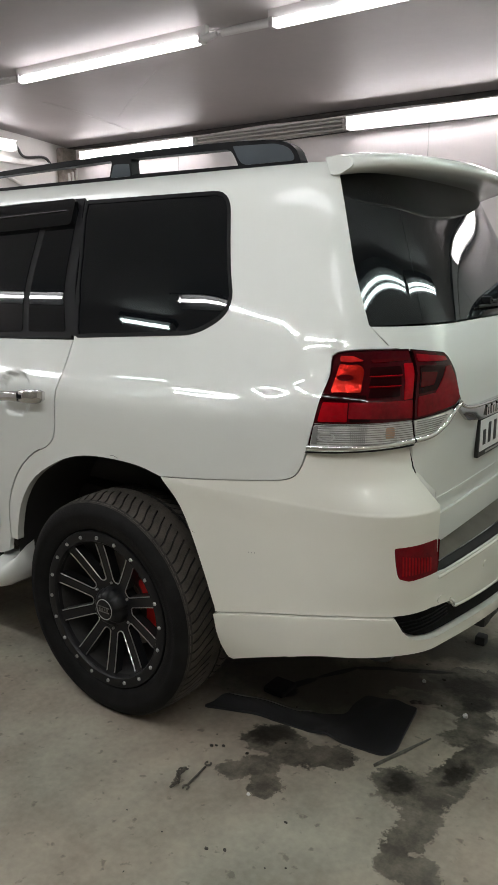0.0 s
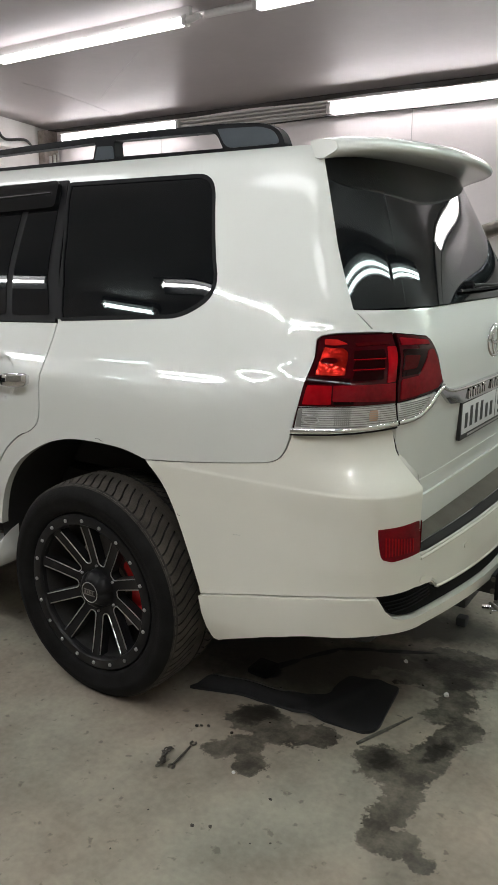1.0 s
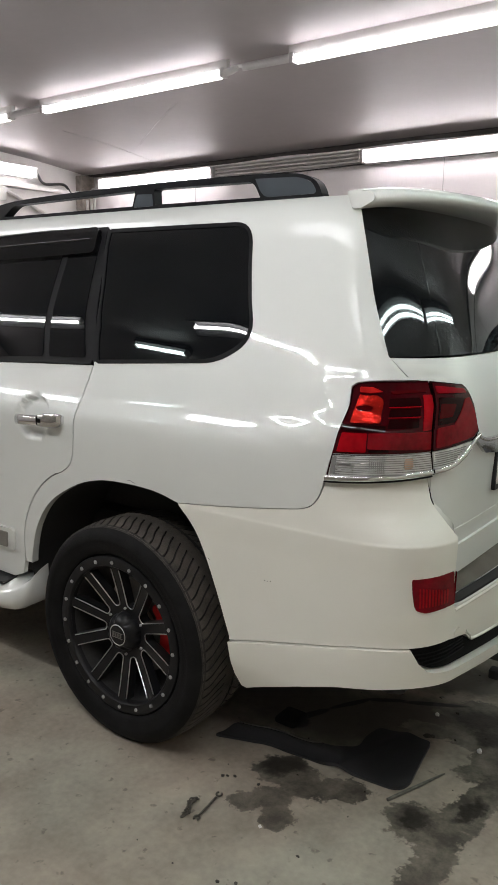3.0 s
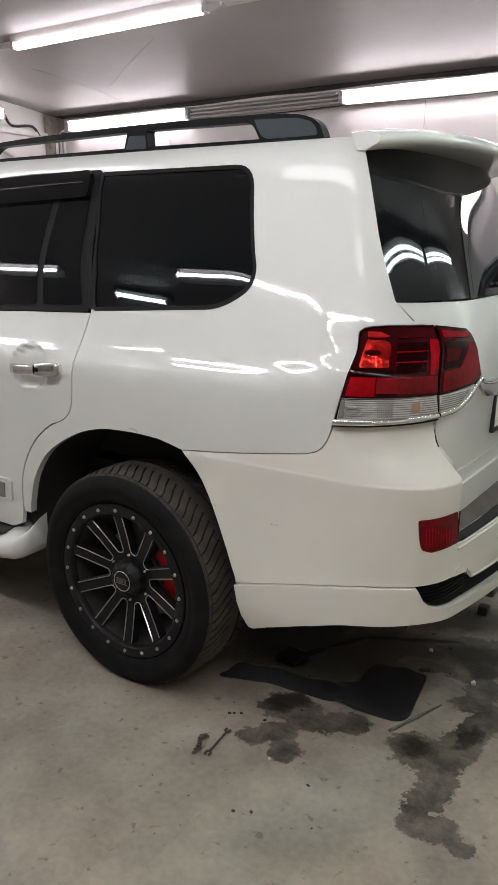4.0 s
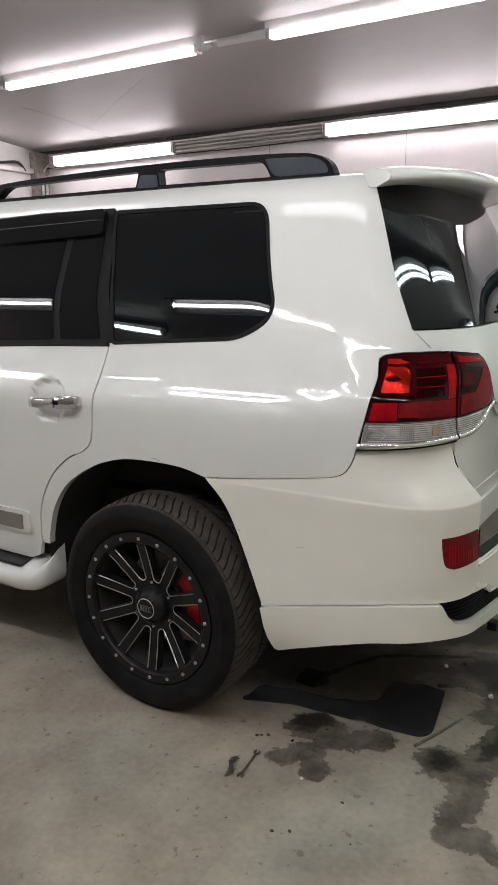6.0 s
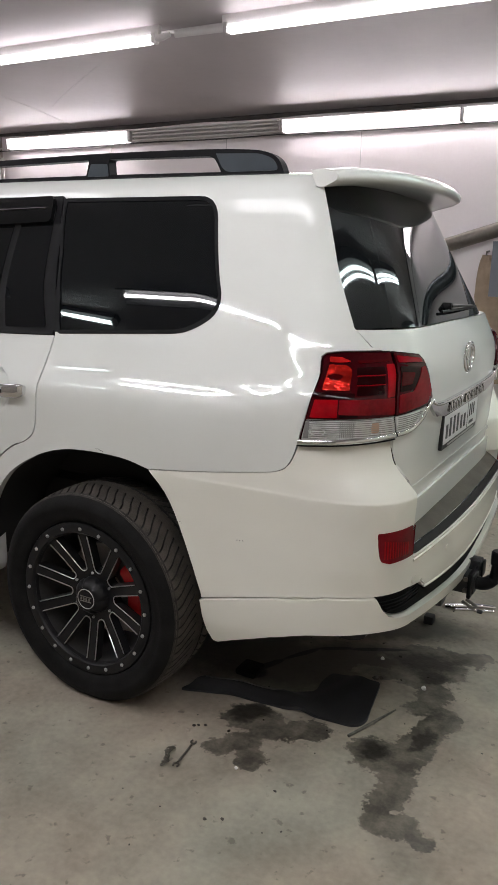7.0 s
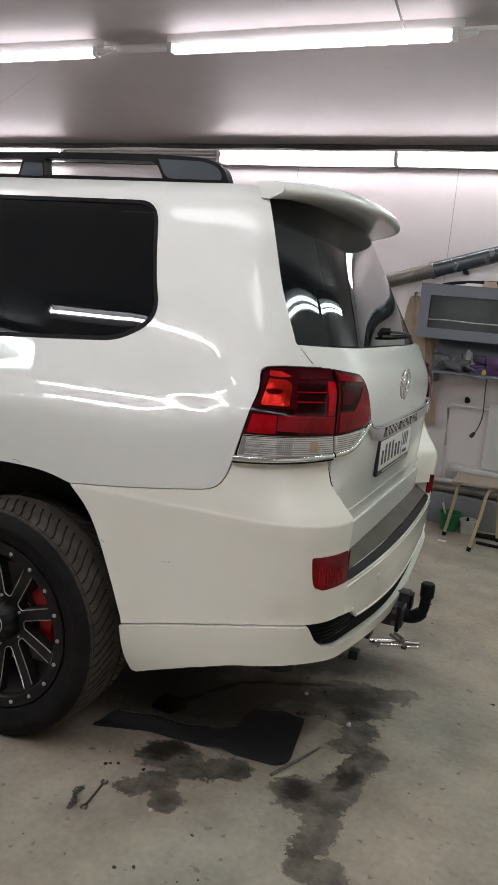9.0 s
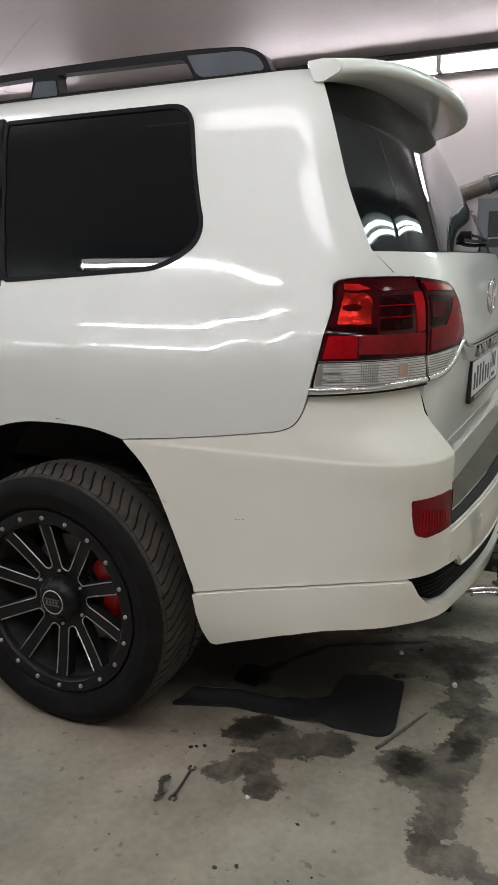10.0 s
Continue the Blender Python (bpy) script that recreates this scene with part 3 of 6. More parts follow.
# dark strip put in for the shaded gap between the sheet and the wall
gap = [(x, 4.235, ceiling_z(x, 4.2) - 0.004 + 0.006 * math.sin(5 * x)) for x in np.linspace(X0, X1, 70)]
tagged(part("trim", sweep(gap, 0.026, 6), DARK_GAP), "dark strip painted as the shaded gap where ceiling meets wall", "trim", kind="structure")

# long panel joints on the far wall
for x in (-3.2, -1.9, -0.62, 0.68, 1.95):
    tagged(part("trim", box(x - 0.0025, x + 0.0025, Y1 - 0.003, Y1 + 0.001, 0.32, 2.86, 0), GREY_FIT, smooth=0), "thin joint between white wall panels", "trim", kind="structure")
tagged(part("plinth", box(0.2, X1, 4.06, Y1, 0, 0.24, 0.01), PLINTH), "low grey concrete plinth along the wall", "plinth", kind="structure")


# ---- lights ----
def ceiling_tube(x0, x1, y, z, light, rad=0.029):
    t = thing("ceiling_light", ((x0 + x1) / 2, y, z), "lit white tube light under the ceiling", "light", "ceiling tube lights")
    prof = [(rad * math.sin(a), -rad * math.cos(a)) for a in np.linspace(-1.75, 1.75, 14)]
    rings = [[(x, y + p * k, z + q * k + 0.02 * (1 - k)) for p, q in prof] for x, k in ((x0 + 0.0, 0.75), (x0 + 0.012, 1), (x1 - 0.012, 1), (x1, 0.75))]
    part("tube", loft(rings), light, t, "glowing white tube")
    part("batten", box(x0 - 0.04, x1 + 0.05, y - 0.017, y + 0.017, z + 0.016, ceiling_z(0, y) + 0.01, 0.004), BATTEN, t, "white batten housing")
    part("end_cap", sweep([(x0 - 0.36, y, z + 0.010), (x0 - 0.03, y, z + 0.006)], 0.020, 12), BATTEN, t, "white end sleeve")
    part("end_cap", sweep([(x1 + 0.02, y, z + 0.002), (x1 + 0.07, y, z + 0.004), (x1 + 0.12, y, z + 0.012)], [0.022, 0.020, 0.013], 12), BATTEN, t, "white end cap")
    for x in (x0 - 0.03, x1 + 0.0):
        part("socket", box(x, x + 0.028, y - 0.028, y + 0.028, z - 0.026, z + 0.03, 0.008), GREY_FIT if x < x0 else BATTEN, t, "lamp socket")
    return t


for a, b in [(-4.60, -3.12), (-2.71, -1.10), (-0.58, 0.93)]:
    ceiling_tube(a, b, 2.02, 2.90, LAMP_WARM)


def twin_light(a, b, z, light, gap=0.07, rad=0.016):
    """Two slim parallel tubes under an added dark tray, from a to b."""
    d = Vector((b[0] - a[0], b[1] - a[1], 0))
    n = d.length
    turn = Matrix.Translation((a[0], a[1], 0)) @ Matrix.Rotation(math.atan2(d.y, d.x), 4, "Z")
    t = thing("ceiling_light", turn @ Vector((n / 2, 0, z)), "lit twin tube light under the ceiling", "light", "twin ceiling lights")
    part("tray", moved(data_of(box(0, n, -gap - 0.03, gap + 0.03, z + 0.022, 2.985, 0.005)), turn), HOOD, t, "dark tray")
    for k in (-gap, gap):
        part("tube", moved(sweep([(0.03, k, z), (n - 0.03, k, z)], rad, 12), turn), light, t, "glowing white tube")
    for x in (0, n - 0.03):
        part("socket", moved(data_of(box(x, x + 0.03, -gap - 0.02, gap + 0.02, z - 0.016, z + 0.03, 0.004)), turn), BATTEN, t, "white tube socket")
    return t


def hooded_light(x0, x1, y, z, light, rad):
    """A slim tube under a wide dark hood, added to keep light off the ceiling."""
    t = thing("ceiling_light", ((x0 + x1) / 2, y, z), "lit slim tube light under an added dark hood", "light", "hooded tube lights")
    # outline of the unseen hood that blocks the tube's upward light
    sec = [(-0.10, 0.0), (-0.095, 0.012), (-0.04, 0.05), (0.04, 0.05), (0.095, 0.012), (0.10, 0.0), (0.09, 0.0), (0.035, 0.040), (-0.035, 0.040), (-0.09, 0.0)]
    part("hood", loft([[(x, y + p, z + q) for p, q in sec] for x in (x0, x1)]), HOOD, t, "added dark hood that keeps light off the ceiling", smooth=20)
    part("tube", sweep([(x0 + 0.04, y, z + 0.014), (x1 - 0.04, y, z + 0.014)], rad, 12), light, t, "glowing white tube")
    for x in (x0 + 0.01, x1 - 0.035):
        part("socket", box(x, x + 0.025, y - 0.02, y + 0.02, z - 0.004, z + 0.042, 0.003), BATTEN, t, "white tube socket")
    for x in (x0 + 0.3, x1 - 0.3):
        part("hanger", sweep([(x, y, z + 0.05), (x, y, 2.985)], 0.004, 6), TRIM, t)
    return t


for a, b in ((-4.38, -2.90), (-1.68, -0.48), (-0.16, 1.32), (1.51, 2.99)):
    hooded_light(a, b, -1.64, 2.87, LAMP_NEAR, 0.010)
twin_light((-2.55, -1.98), (-2.0, -2.08), 2.90, LAMP_COOL, 0.016, 0.007)
for a, b, y in ((-2.38, -0.98, 0.02), (-0.17, 1.10, -0.43)):
    ceiling_tube(a, b, y, 2.83, LAMP_OVER, 0.135)
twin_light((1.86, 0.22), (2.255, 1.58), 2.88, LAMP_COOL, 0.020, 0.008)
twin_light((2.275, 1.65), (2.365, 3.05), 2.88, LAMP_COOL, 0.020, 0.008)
# unseen lamp, added to brighten the far wall by the cabinet
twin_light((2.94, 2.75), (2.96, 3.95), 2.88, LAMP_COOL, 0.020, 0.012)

tagged(part("conduit", sweep([(x, 2.12, ceiling_z(x, 2.12) - 0.012) for x in np.linspace(X0, X1, 40)], 0.011, 8), BATTEN), "thin white cable conduit under the ceiling", "conduit")
tagged(part("cable", sweep(curve_points([(0.74, 1.35, 2.955), (0.73, 1.6, 2.945), (0.70, 1.99, 2.93)]), 0.006, 6), WIRE), "short dark cable running over the ceiling", "cable")


def wall_fitting(x0, x1, y, z, axis="x", lit=True):
    side = -1 if y > 0 else 1
    t = thing("wall_light", ((x0 + x1) / 2, y, z) if axis == "x" else (y, (x0 + x1) / 2, z), "lit white tube fitting high on the wall" if lit else "unlit grey ribbed tube fitting high on the wall", "light", "wall tube fittings")

    def lay(d):
        return d if axis == "x" else moved(d, Matrix(((0, 1, 0, 0), (1, 0, 0, 0), (0, 0, 1, 0), (0, 0, 0, 1))))
    s = side if axis == "x" else (1 if y < 0 else -1)
    back = sorted((y - s * 0.035, y - s * 0.09))
    part("housing", lay(data_of(box(x0 + 0.01, x1 - 0.01, back[0], back[1], z - 0.05, z + 0.052, 0.006))), BATTEN, t, "white housing")
    top = sorted((y - s * 0.09, y + s * 0.055))
    part("cover", lay(data_of(box(x0 + 0.01, x1 - 0.01, top[0], top[1], z + 0.046, z + 0.054, 0.002))), BATTEN, t, "white top cover")
    if lit:
        ra, rb = 0.028, 0.040
        prof = [(ra * math.cos(a), rb * math.sin(a)) for a in np.linspace(0, 2 * math.pi, 18)[:-1]]
        rings = [[(x, y + p * k, z + q * k) for p, q in prof] for x, k in ((x0 + 0.015, 0.7), (x0 + 0.03, 1), (x1 - 0.03, 1), (x1 - 0.015, 0.7))]
        part("tube", lay(loft(rings)), LAMP_FAR, t, "glowing white diffuser")
    else:
        for k in range(3):
            zz = z - 0.032 + 0.032 * k
            part("tube", lay(sweep([(x0 + 0.03, y, zz), (x1 - 0.03, y, zz)], 0.013, 10)), GREY_FIT, t, "unlit grey tube")
    for x in (x0, x1 - 0.018):
        ya, yb = sorted((y - s * 0.04, y + s * 0.032))
        part("end_plate", lay(data_of(box(x, x + 0.018, ya, yb, z - 0.045, z + 0.048, 0.005))), GREY_FIT, t, "grey end plate")
    return t


for a, b, lit in [(-4.45, -2.88, True), (-2.88, -1.29, False), (-1.29, 0.22, True), (0.22, 1.74, True)]:
    wall_fitting(a, b, 4.13, 2.752, lit=lit)
wall_fitting(1.92, 3.46, X0 + 0.10, 2.80, axis="y")
wall_fitting(-2.2, -0.7, X0 + 0.10, 2.80, axis="y")
tagged(part("cable", sweep([(x, 4.14, 2.692 + 0.004 * math.sin(4 * x)) for x in np.linspace(-4.6, 3.0, 40)], 0.006, 6), WIRE), "dark cable strung along under the wall lights", "cable")

# end wall: tray, corner masonry, pipes
tagged(part("cable_tray", box(X0, X0 + 0.06, 0.2, 4.06, 2.645, 2.695, 0.006), PIPE_W), "white cable tray along the end wall", "tray")
tagged(part("diagonal_brace", sweep([(X0 + 0.03, 3.10, 2.62), (X0 + 0.03, 3.80, 2.36), (X0 + 0.03, 4.15, 2.2)], 0.022, 8), PIPE_W), "white sloping pipe on the end wall", "pipe")
tagged(part("corner_pier", box(X0, X0 + 0.10, 4.06, Y1, 0, 2.86, 0.012), BRICK), "rough bare masonry in the garage corner", "pier", kind="structure")
for k, y in enumerate((4.10, 4.155, 4.205)):
    tagged(part("riser_pipe", sweep([(X0 + 0.14, y, 0), (X0 + 0.14, y, 2.60 + 0.02 * k)], 0.014, 10), PIPE_W), "thin white riser pipe in the corner", "pipe", "riser pipes")
tagged(part("cable", sweep(curve_points([(X0 + 0.1, 3.47, 2.80), (X0 + 0.05, 3.6, 2.72), (X0 + 0.05, 3.85, 2.74), (X0 + 0.05, 3.95, 2.66)]), 0.014, 7), WIRE), "dark cable drooping from the wall light", "cable")
tagged(part("cable", sweep(curve_points([(X0 + 0.16, 4.1, 2.66), (X0 + 0.2, 4.13, 2.72), (X0 + 0.28, 4.14, 2.70), (X0 + 0.33, 4.13, 2.74)]), 0.008, 7), PIPE_W), "pale cable looping into the corner", "cable")
tagged(part("switch_box", box(X0, X0 + 0.07, 2.86, 3.12, 2.50, 2.64, 0.008), PIPE_W), "white junction box on the end wall", "box")

# far wall by the tail of the car
duct = thing("flue_pipe", (0.6, 4.12, 1.95), "long sloping metal flue pipe on wall brackets", "pipe")
part("pipe_section", sweep([(-0.3, 4.14, 1.655), (0.61, 4.14, 1.945)], 0.056, 20), PIPE_D, duct, "brownish weathered section")
part("pipe_section", sweep([(0.60, 4.14, 1.942), (2.6, 4.14, 2.575)], 0.060, 20), PIPE_G, duct, "dark blue-grey section")
part("collar", sweep([(0.585, 4.14, 1.937), (0.615, 4.14, 1.947)], 0.066, 20), PIPE_D, duct)
part("bracket", box(0.83, 0.86, 4.13, 4.25, 1.93, 1.96, 0.004), TRIM, duct)

cab = thing("wall_cabinet", (1.1, 4.1, 1.44), "grey lacquered wall cabinet with a smoked glass door", "cabinet")
part("body", box(0.575, 1.66, 3.97, 4.247, 1.445, 1.825, 0.006), CABINET, cab)


def plane_y(y):
    return lambda s, z: np.stack([s, np.full_like(s, y), z], -1)


patch("door", [(0.57, 1.435), (1.67, 1.435), (1.67, 1.835), (0.57, 1.835)], plane_y(3.945), CABINET, cab, holes=[[(0.645, 1.51), (1.60, 1.51), (1.60, 1.752), (0.645, 1.752)]], step=0.2, depth=0.022, edge=0.003, back=True)
part("glass", box(0.64, 1.605, 3.957, 3.963, 1.505, 1.757, 0), CAB_GLASS, cab, "dull smoked glass pane", smooth=0)
part("reflective_strip", sweep(curve_points([(0.65, 3.954, 1.572), (0.8, 3.953, 1.576), (1.0, 3.954, 1.57), (1.3, 3.953, 1.573), (1.58, 3.954, 1.57)]), 0.005, 6), GREY_FIT, cab, "pale rail behind the glass")
shelf = thing("wall_shelf", (1.2, 4.1, 1.18), "grey shelf under the cabinet crowded with tools", "shelf")
part("board", box(0.70, 1.75, 3.96, 4.247, 1.175, 1.195, 0.003), CABINET, shelf)
# dark grey panel, added to darken the wall between shelf and cabinet
part("shelf_panel", box(0.70, 1.75, 4.225, 4.245, 1.196, 1.44, 0.003), CABINET, shelf, "dark grey panel added behind the shelf")
for x in (0.72, 1.7):
    part("bracket", box(x, x + 0.02, 3.98, 4.247, 1.10, 1.176, 0.003), CABINET, shelf)


def lump(cx, cy, cz, rx, ry, rz, seed, rough=0.35, sub=3):
    bm = bmesh.new()
    bmesh.ops.create_icosphere(bm, subdivisions=sub, radius=1)
    for v in bm.verts:
        n = noise.noise(v.co * 1.7 + Vector((seed * 3.1, seed, 0))) * rough + noise.noise(v.co * 4 + Vector((seed, 0, 7))) * rough * 0.4
        c = v.co * (1 + n)
        v.co = (cx + c.x * rx, cy + c.y * ry, cz + max(c.z, -0.75) * rz)
    return bm


def slab(x, y, z, sx, sy, sz, rx, ry, rz, bevel=0.006):
    return moved(data_of(box(-sx / 2, sx / 2, -sy / 2, sy / 2, -sz / 2, sz / 2, bevel)), pose(x, y, z, rx, ry, rz))


def crumple(x, y, z, sx, sy, sz, seed):
    return data_of(lump(x, y, z + sz * 0.7, sx, sy, sz, seed, 0.75, 4))


clutter = [
    ("tool_case", GREY_STUFF, [slab(0.75, 4.08, 1.255, 0.10, 0.12, 0.12, 0, 6, 8), slab(0.75, 4.01, 1.275, 0.04, 0.012, 0.02, 0, 6, 8, 0.003)], "dark grey tool case on the shelf"),
    ("rag_bundle", GREY_STUFF, [crumple(0.875, 4.05, 1.194, 0.08, 0.06, 0.075, 2)], "bundle of dark crumpled rags on the shelf"),
    ("plastic_bag", MILK, [crumple(0.955, 4.12, 1.22, 0.04, 0.04, 0.075, 4)], "crumpled pale plastic bag on the shelf"),
    ("sanding_pads", PURPLE, [slab(1.04, 4.04, 1.208, 0.10, 0.08, 0.022, 0, 0, 15), slab(1.045, 4.05, 1.232, 0.10, 0.08, 0.02, 0, 4, -12), slab(1.04, 4.05, 1.256, 0.09, 0.08, 0.018, 3, -5, 25)], "stack of purple abrasive pads on the shelf"),
    ("parts_box", PURPLE, [slab(1.17, 4.09, 1.265, 0.11, 0.10, 0.14, 0, -5, -6), slab(1.17, 4.035, 1.29, 0.09, 0.006, 0.02, 0, -5, -6, 0.001)], "purple cardboard parts box on the shelf"),
    ("grinder", TRIM, [moved(lathe([(0.001, -0.09), (0.028, -0.09), (0.032, -0.06), (0.024, 0.02), (0.030, 0.07), (0.001, 0.08)], 18), pose(1.30, 4.05, 1.228, 0, 0, 65)), moved(lathe([(0.001, 0), (0.05, 0), (0.05, 0.008), (0.001, 0.008)], 24), pose(1.235, 4.02, 1.25, 70, 0, 20))], "black angle grinder lying on the shelf"),
    ("spray_can", GREY_STUFF, [moved(lathe([(0.001, 0), (0.032, 0), (0.032, 0.13), (0.02, 0.15), (0.014, 0.152), (0.014, 0.17), (0.001, 0.17)], 20), pose(1.40, 4.14, 1.195, 90, 0, 0))], "dark spray can standing on the shelf"),
    ("power_tool", TRIM, [slab(1.48, 4.07, 1.24, 0.13, 0.07, 0.06, 0, 10, 20), slab(1.52, 4.06, 1.30, 0.05, 0.05, 0.09, 0, -20, 20)], "black power tool on the shelf"),
    ("rag_bundle", TRIM, [crumple(1.36, 4.02, 1.195, 0.06, 0.05, 0.05, 13)], "heap of black rags on the shelf"),
    ("tool_roll", PURPLE, [slab(1.10, 4.13, 1.29, 0.16, 0.05, 0.05, 0, 12, 5, 0.015), slab(1.08, 4.10, 1.305, 0.012, 0.06, 0.06, 0, 12, 5, 0.003), slab(1.14, 4.10, 1.295, 0.012, 0.06, 0.06, 0, 12, 5, 0.003)], "purple strapped roll lying on the pads"),
    ("wire_bundle", WIRE, [sweep([(0.80 + 0.06 * math.cos(a) + 0.004 * a, 4.02, 1.235 + 0.035 * math.sin(a * 1.02)) for a in np.linspace(0, 14, 70)], 0.004, 5)], "coiled dark wire on the shelf"),
]
for name, m, shapes, lab in clutter:
    tagged(part(name, join(*shapes), m, smooth=35), lab, "clutter", "things on the shelf")
tagged(part("yellow_cap", lump(1.10, 3.99, 1.214, 0.018, 0.018, 0.024, 5, 0.05, 2), YELLOW), "small yellow cap on the shelf edge", "cap", "things on the shelf")
tagged(part("hose_coil", sweep([(0.98 + 0.07 * math.cos(a), 4.0 - 0.006 * a, 1.205 + 0.06 * abs(math.sin(a / 2))) for a in np.linspace(0, 6.0, 40)], 0.006, 6), GREY_STUFF), "thin grey hose coiled on the shelf", "hose", "things on the shelf")
# on top of the cabinet
tagged(part("racket_case", sweep(curve_points([(0.71, 4.05, 1.836), (0.80, 4.02, 1.853), (0.95, 4.02, 1.868), (1.15, 4.02, 1.872), (1.4, 4.05, 1.84)]), 0.014, 8, 0.9), TRIM), "black curved strip lying on the cabinet", "strip")
tagged(part("paper_pack", box(0.88, 1.0, 4.0, 4.14, 1.826, 1.858, 0.004), PAPER), "white packet on top of the cabinet", "packet")
tagged(part("cardboard_piece", box(1.01, 1.10, 4.0, 4.15, 1.826, 1.88, 0.006), SKIN), "tan cardboard piece on top of the cabinet", "cardboard")


def hanging_cloth():
    rings = []
    for t in np.linspace(0, 1, 26):
        z = 1.74 - t * 0.98
        half = 0.028 + 0.095 * min(1, t * 3.2) ** 0.8 - 0.02 * t
        cx = 0.485 + 0.16 * t
        ring = []
        for k in range(36):
            a = 2 * math.pi * k / 36
            fold = 1 + 0.16 * math.sin(5 * a + 3 * t) + 0.10 * math.sin(9 * a - 4 * t)
            ring.append((cx + half * fold * math.cos(a), 4.185 + (0.02 + 0.03 * min(1, t * 3)) * fold * math.sin(a), z))
        rings.append(ring)
    return loft(rings)


tagged(part("hanging_jacket", hanging_cloth(), CLOTH, smooth=60), "beige canvas work jacket hanging on the wall", "jacket")
tagged(part("coat_hook", sweep([(0.485, 4.25, 1.77), (0.485, 4.17, 1.765), (0.485, 4.16, 1.735)], 0.006, 8), TOOL), "steel hook holding the jacket", "hook")

pipes = thing("heating_pipes", (1.0, 4.2, 0.3), "white painted heating pipe loop with a valve on the wall", "pipe")
part("pipe_run", sweep([(0.885, 4.21, 0.27), (0.862, 4.21, 0.6), (0.852, 4.21, 0.90), (0.87, 4.21, 0.925), (1.16, 4.21, 0.925), (1.165, 4.21, 0.86)], 0.011, 10), PIPE_W, pipes)
part("valve", lump(0.985, 4.205, 0.975, 0.022, 0.02, 0.028, 3, 0.3, 2), TRIM, pipes, "dark valve knob")
part("valve_stem", sweep([(0.985, 4.21, 0.925), (0.985, 4.21, 0.965)], 0.008, 8), PIPE_W, pipes)
radiator = thing("radiator_panel", (1.25, 4.2, 0.45), "flat white panel radiator on the wall", "radiator")
part("panel", box(1.16, 1.95, 4.17, 4.24, 0.46, 0.98, 0.012), BATTEN, radiator)
part("ledge", box(0.92, 1.95, 4.10, 4.248, 0.425, 0.455, 0.008), BATTEN, radiator, "white ledge under the panel")
low = thing("floor_pipes", (1.6, 4.1, 0.25), "pair of thick dirty heating pipes low on the wall", "pipe")
for dz, r in ((0.268, 0.030), (0.315, 0.022)):
    part("pipe_run", sweep([(0.3, 4.12 if dz < 0.3 else 4.19, dz), (3.0, 4.12 if dz < 0.3 else 4.19, dz + 0.02)], r, 12), PIPE_D if dz < 0.3 else PIPE_W, low)
cord = thing("extension_lead", (1.12, 4.1, 1.0), "black power cord with a plug hanging from the shelf", "cord")
part("cable", sweep(curve_points([(1.12, 4.06, 1.17), (1.122, 4.07, 1.05), (1.128, 4.08, 0.90), (1.11, 4.08, 0.80), (1.085, 4.08, 0.745)]), 0.0045, 7), WIRE, cord)
part("plug", sweep([(1.088, 4.08, 0.752), (1.07, 4.08, 0.725), (1.058, 4.08, 0.712)], [0.010, 0.017, 0.012], 8), WIRE, cord)

stool = thing("stool", (1.22, 3.65, 0), "wooden stool with bent cream tube legs", "stool")
part("seat", box(1.04, 1.41, 3.46, 3.82, 0.462, 0.478, 0.007), WOOD, stool)
for pts in ([(1.005, 3.74, 0), (1.045, 3.72, 0.25), (1.075, 3.70, 0.44), (1.11, 3.69, 0.465), (1.35, 3.66, 0.458)], [(1.22, 3.445, 0), (1.265, 3.46, 0.25), (1.29, 3.48, 0.42), (1.33, 3.50, 0.452), (1.40, 3.56, 0.456)],
            [(1.47, 3.50, 0), (1.43, 3.53, 0.25), (1.40, 3.56, 0.44)], [(1.38, 3.84, 0), (1.36, 3.80, 0.25), (1.34, 3.75, 0.45)]):
    leg = part("leg", sweep(curve_points(pts), 0.012, 10), LEG, stool, "bent cream-painted tube leg")
    part("rubber_foot", sweep([pts[0], tuple(0.88 * np.array(pts[0]) + 0.12 * np.array(pts[1]))], 0.015, 10), TRIM, leg, "dark rubber foot")


def bucket(name, x, y, r0, r1, h, m, label):
    t = thing(name, (x, y, 0), label, "bucket")
    prof = [(0.001, 0.004), (r0, 0.004), (r0, 0.0), (r1, h - 0.012), (r1 + 0.008, h - 0.012), (r1 + 0.008, h), (r1 - 0.003, h), (r0 - 0.004, 0.008), (0.001, 0.008)]
    d = moved(lathe(prof, 28), Matrix.Translation((x, y, 0)) @ Matrix.Rotation(math.pi / 2, 4, "X"))
    part("pail", d, m, t)
    part("rim", moved(lathe([(r1, h - 0.01), (r1 + 0.012, h - 0.012), (r1 + 0.012, h + 0.002), (r1, h + 0.002)], 28, True), Matrix.Translation((x, y, 0)) @ Matrix.Rotation(math.pi / 2, 4, "X")), m, t)
    return t


bucket("green_bucket", 1.01, 3.93, 0.062, 0.083, 0.135, GREEN, "green plastic bucket standing by the wall")
bucket("white_tub", 1.145, 3.92, 0.044, 0.055, 0.105, MILK, "milky white plastic tub standing by the wall")
tagged(part("stirring_stick", sweep([(1.005, 3.93, 0.012), (0.945, 3.93, 0.20)], 0.008, 8), PIPE_W), "pale stick leaning in the green bucket", "stick")
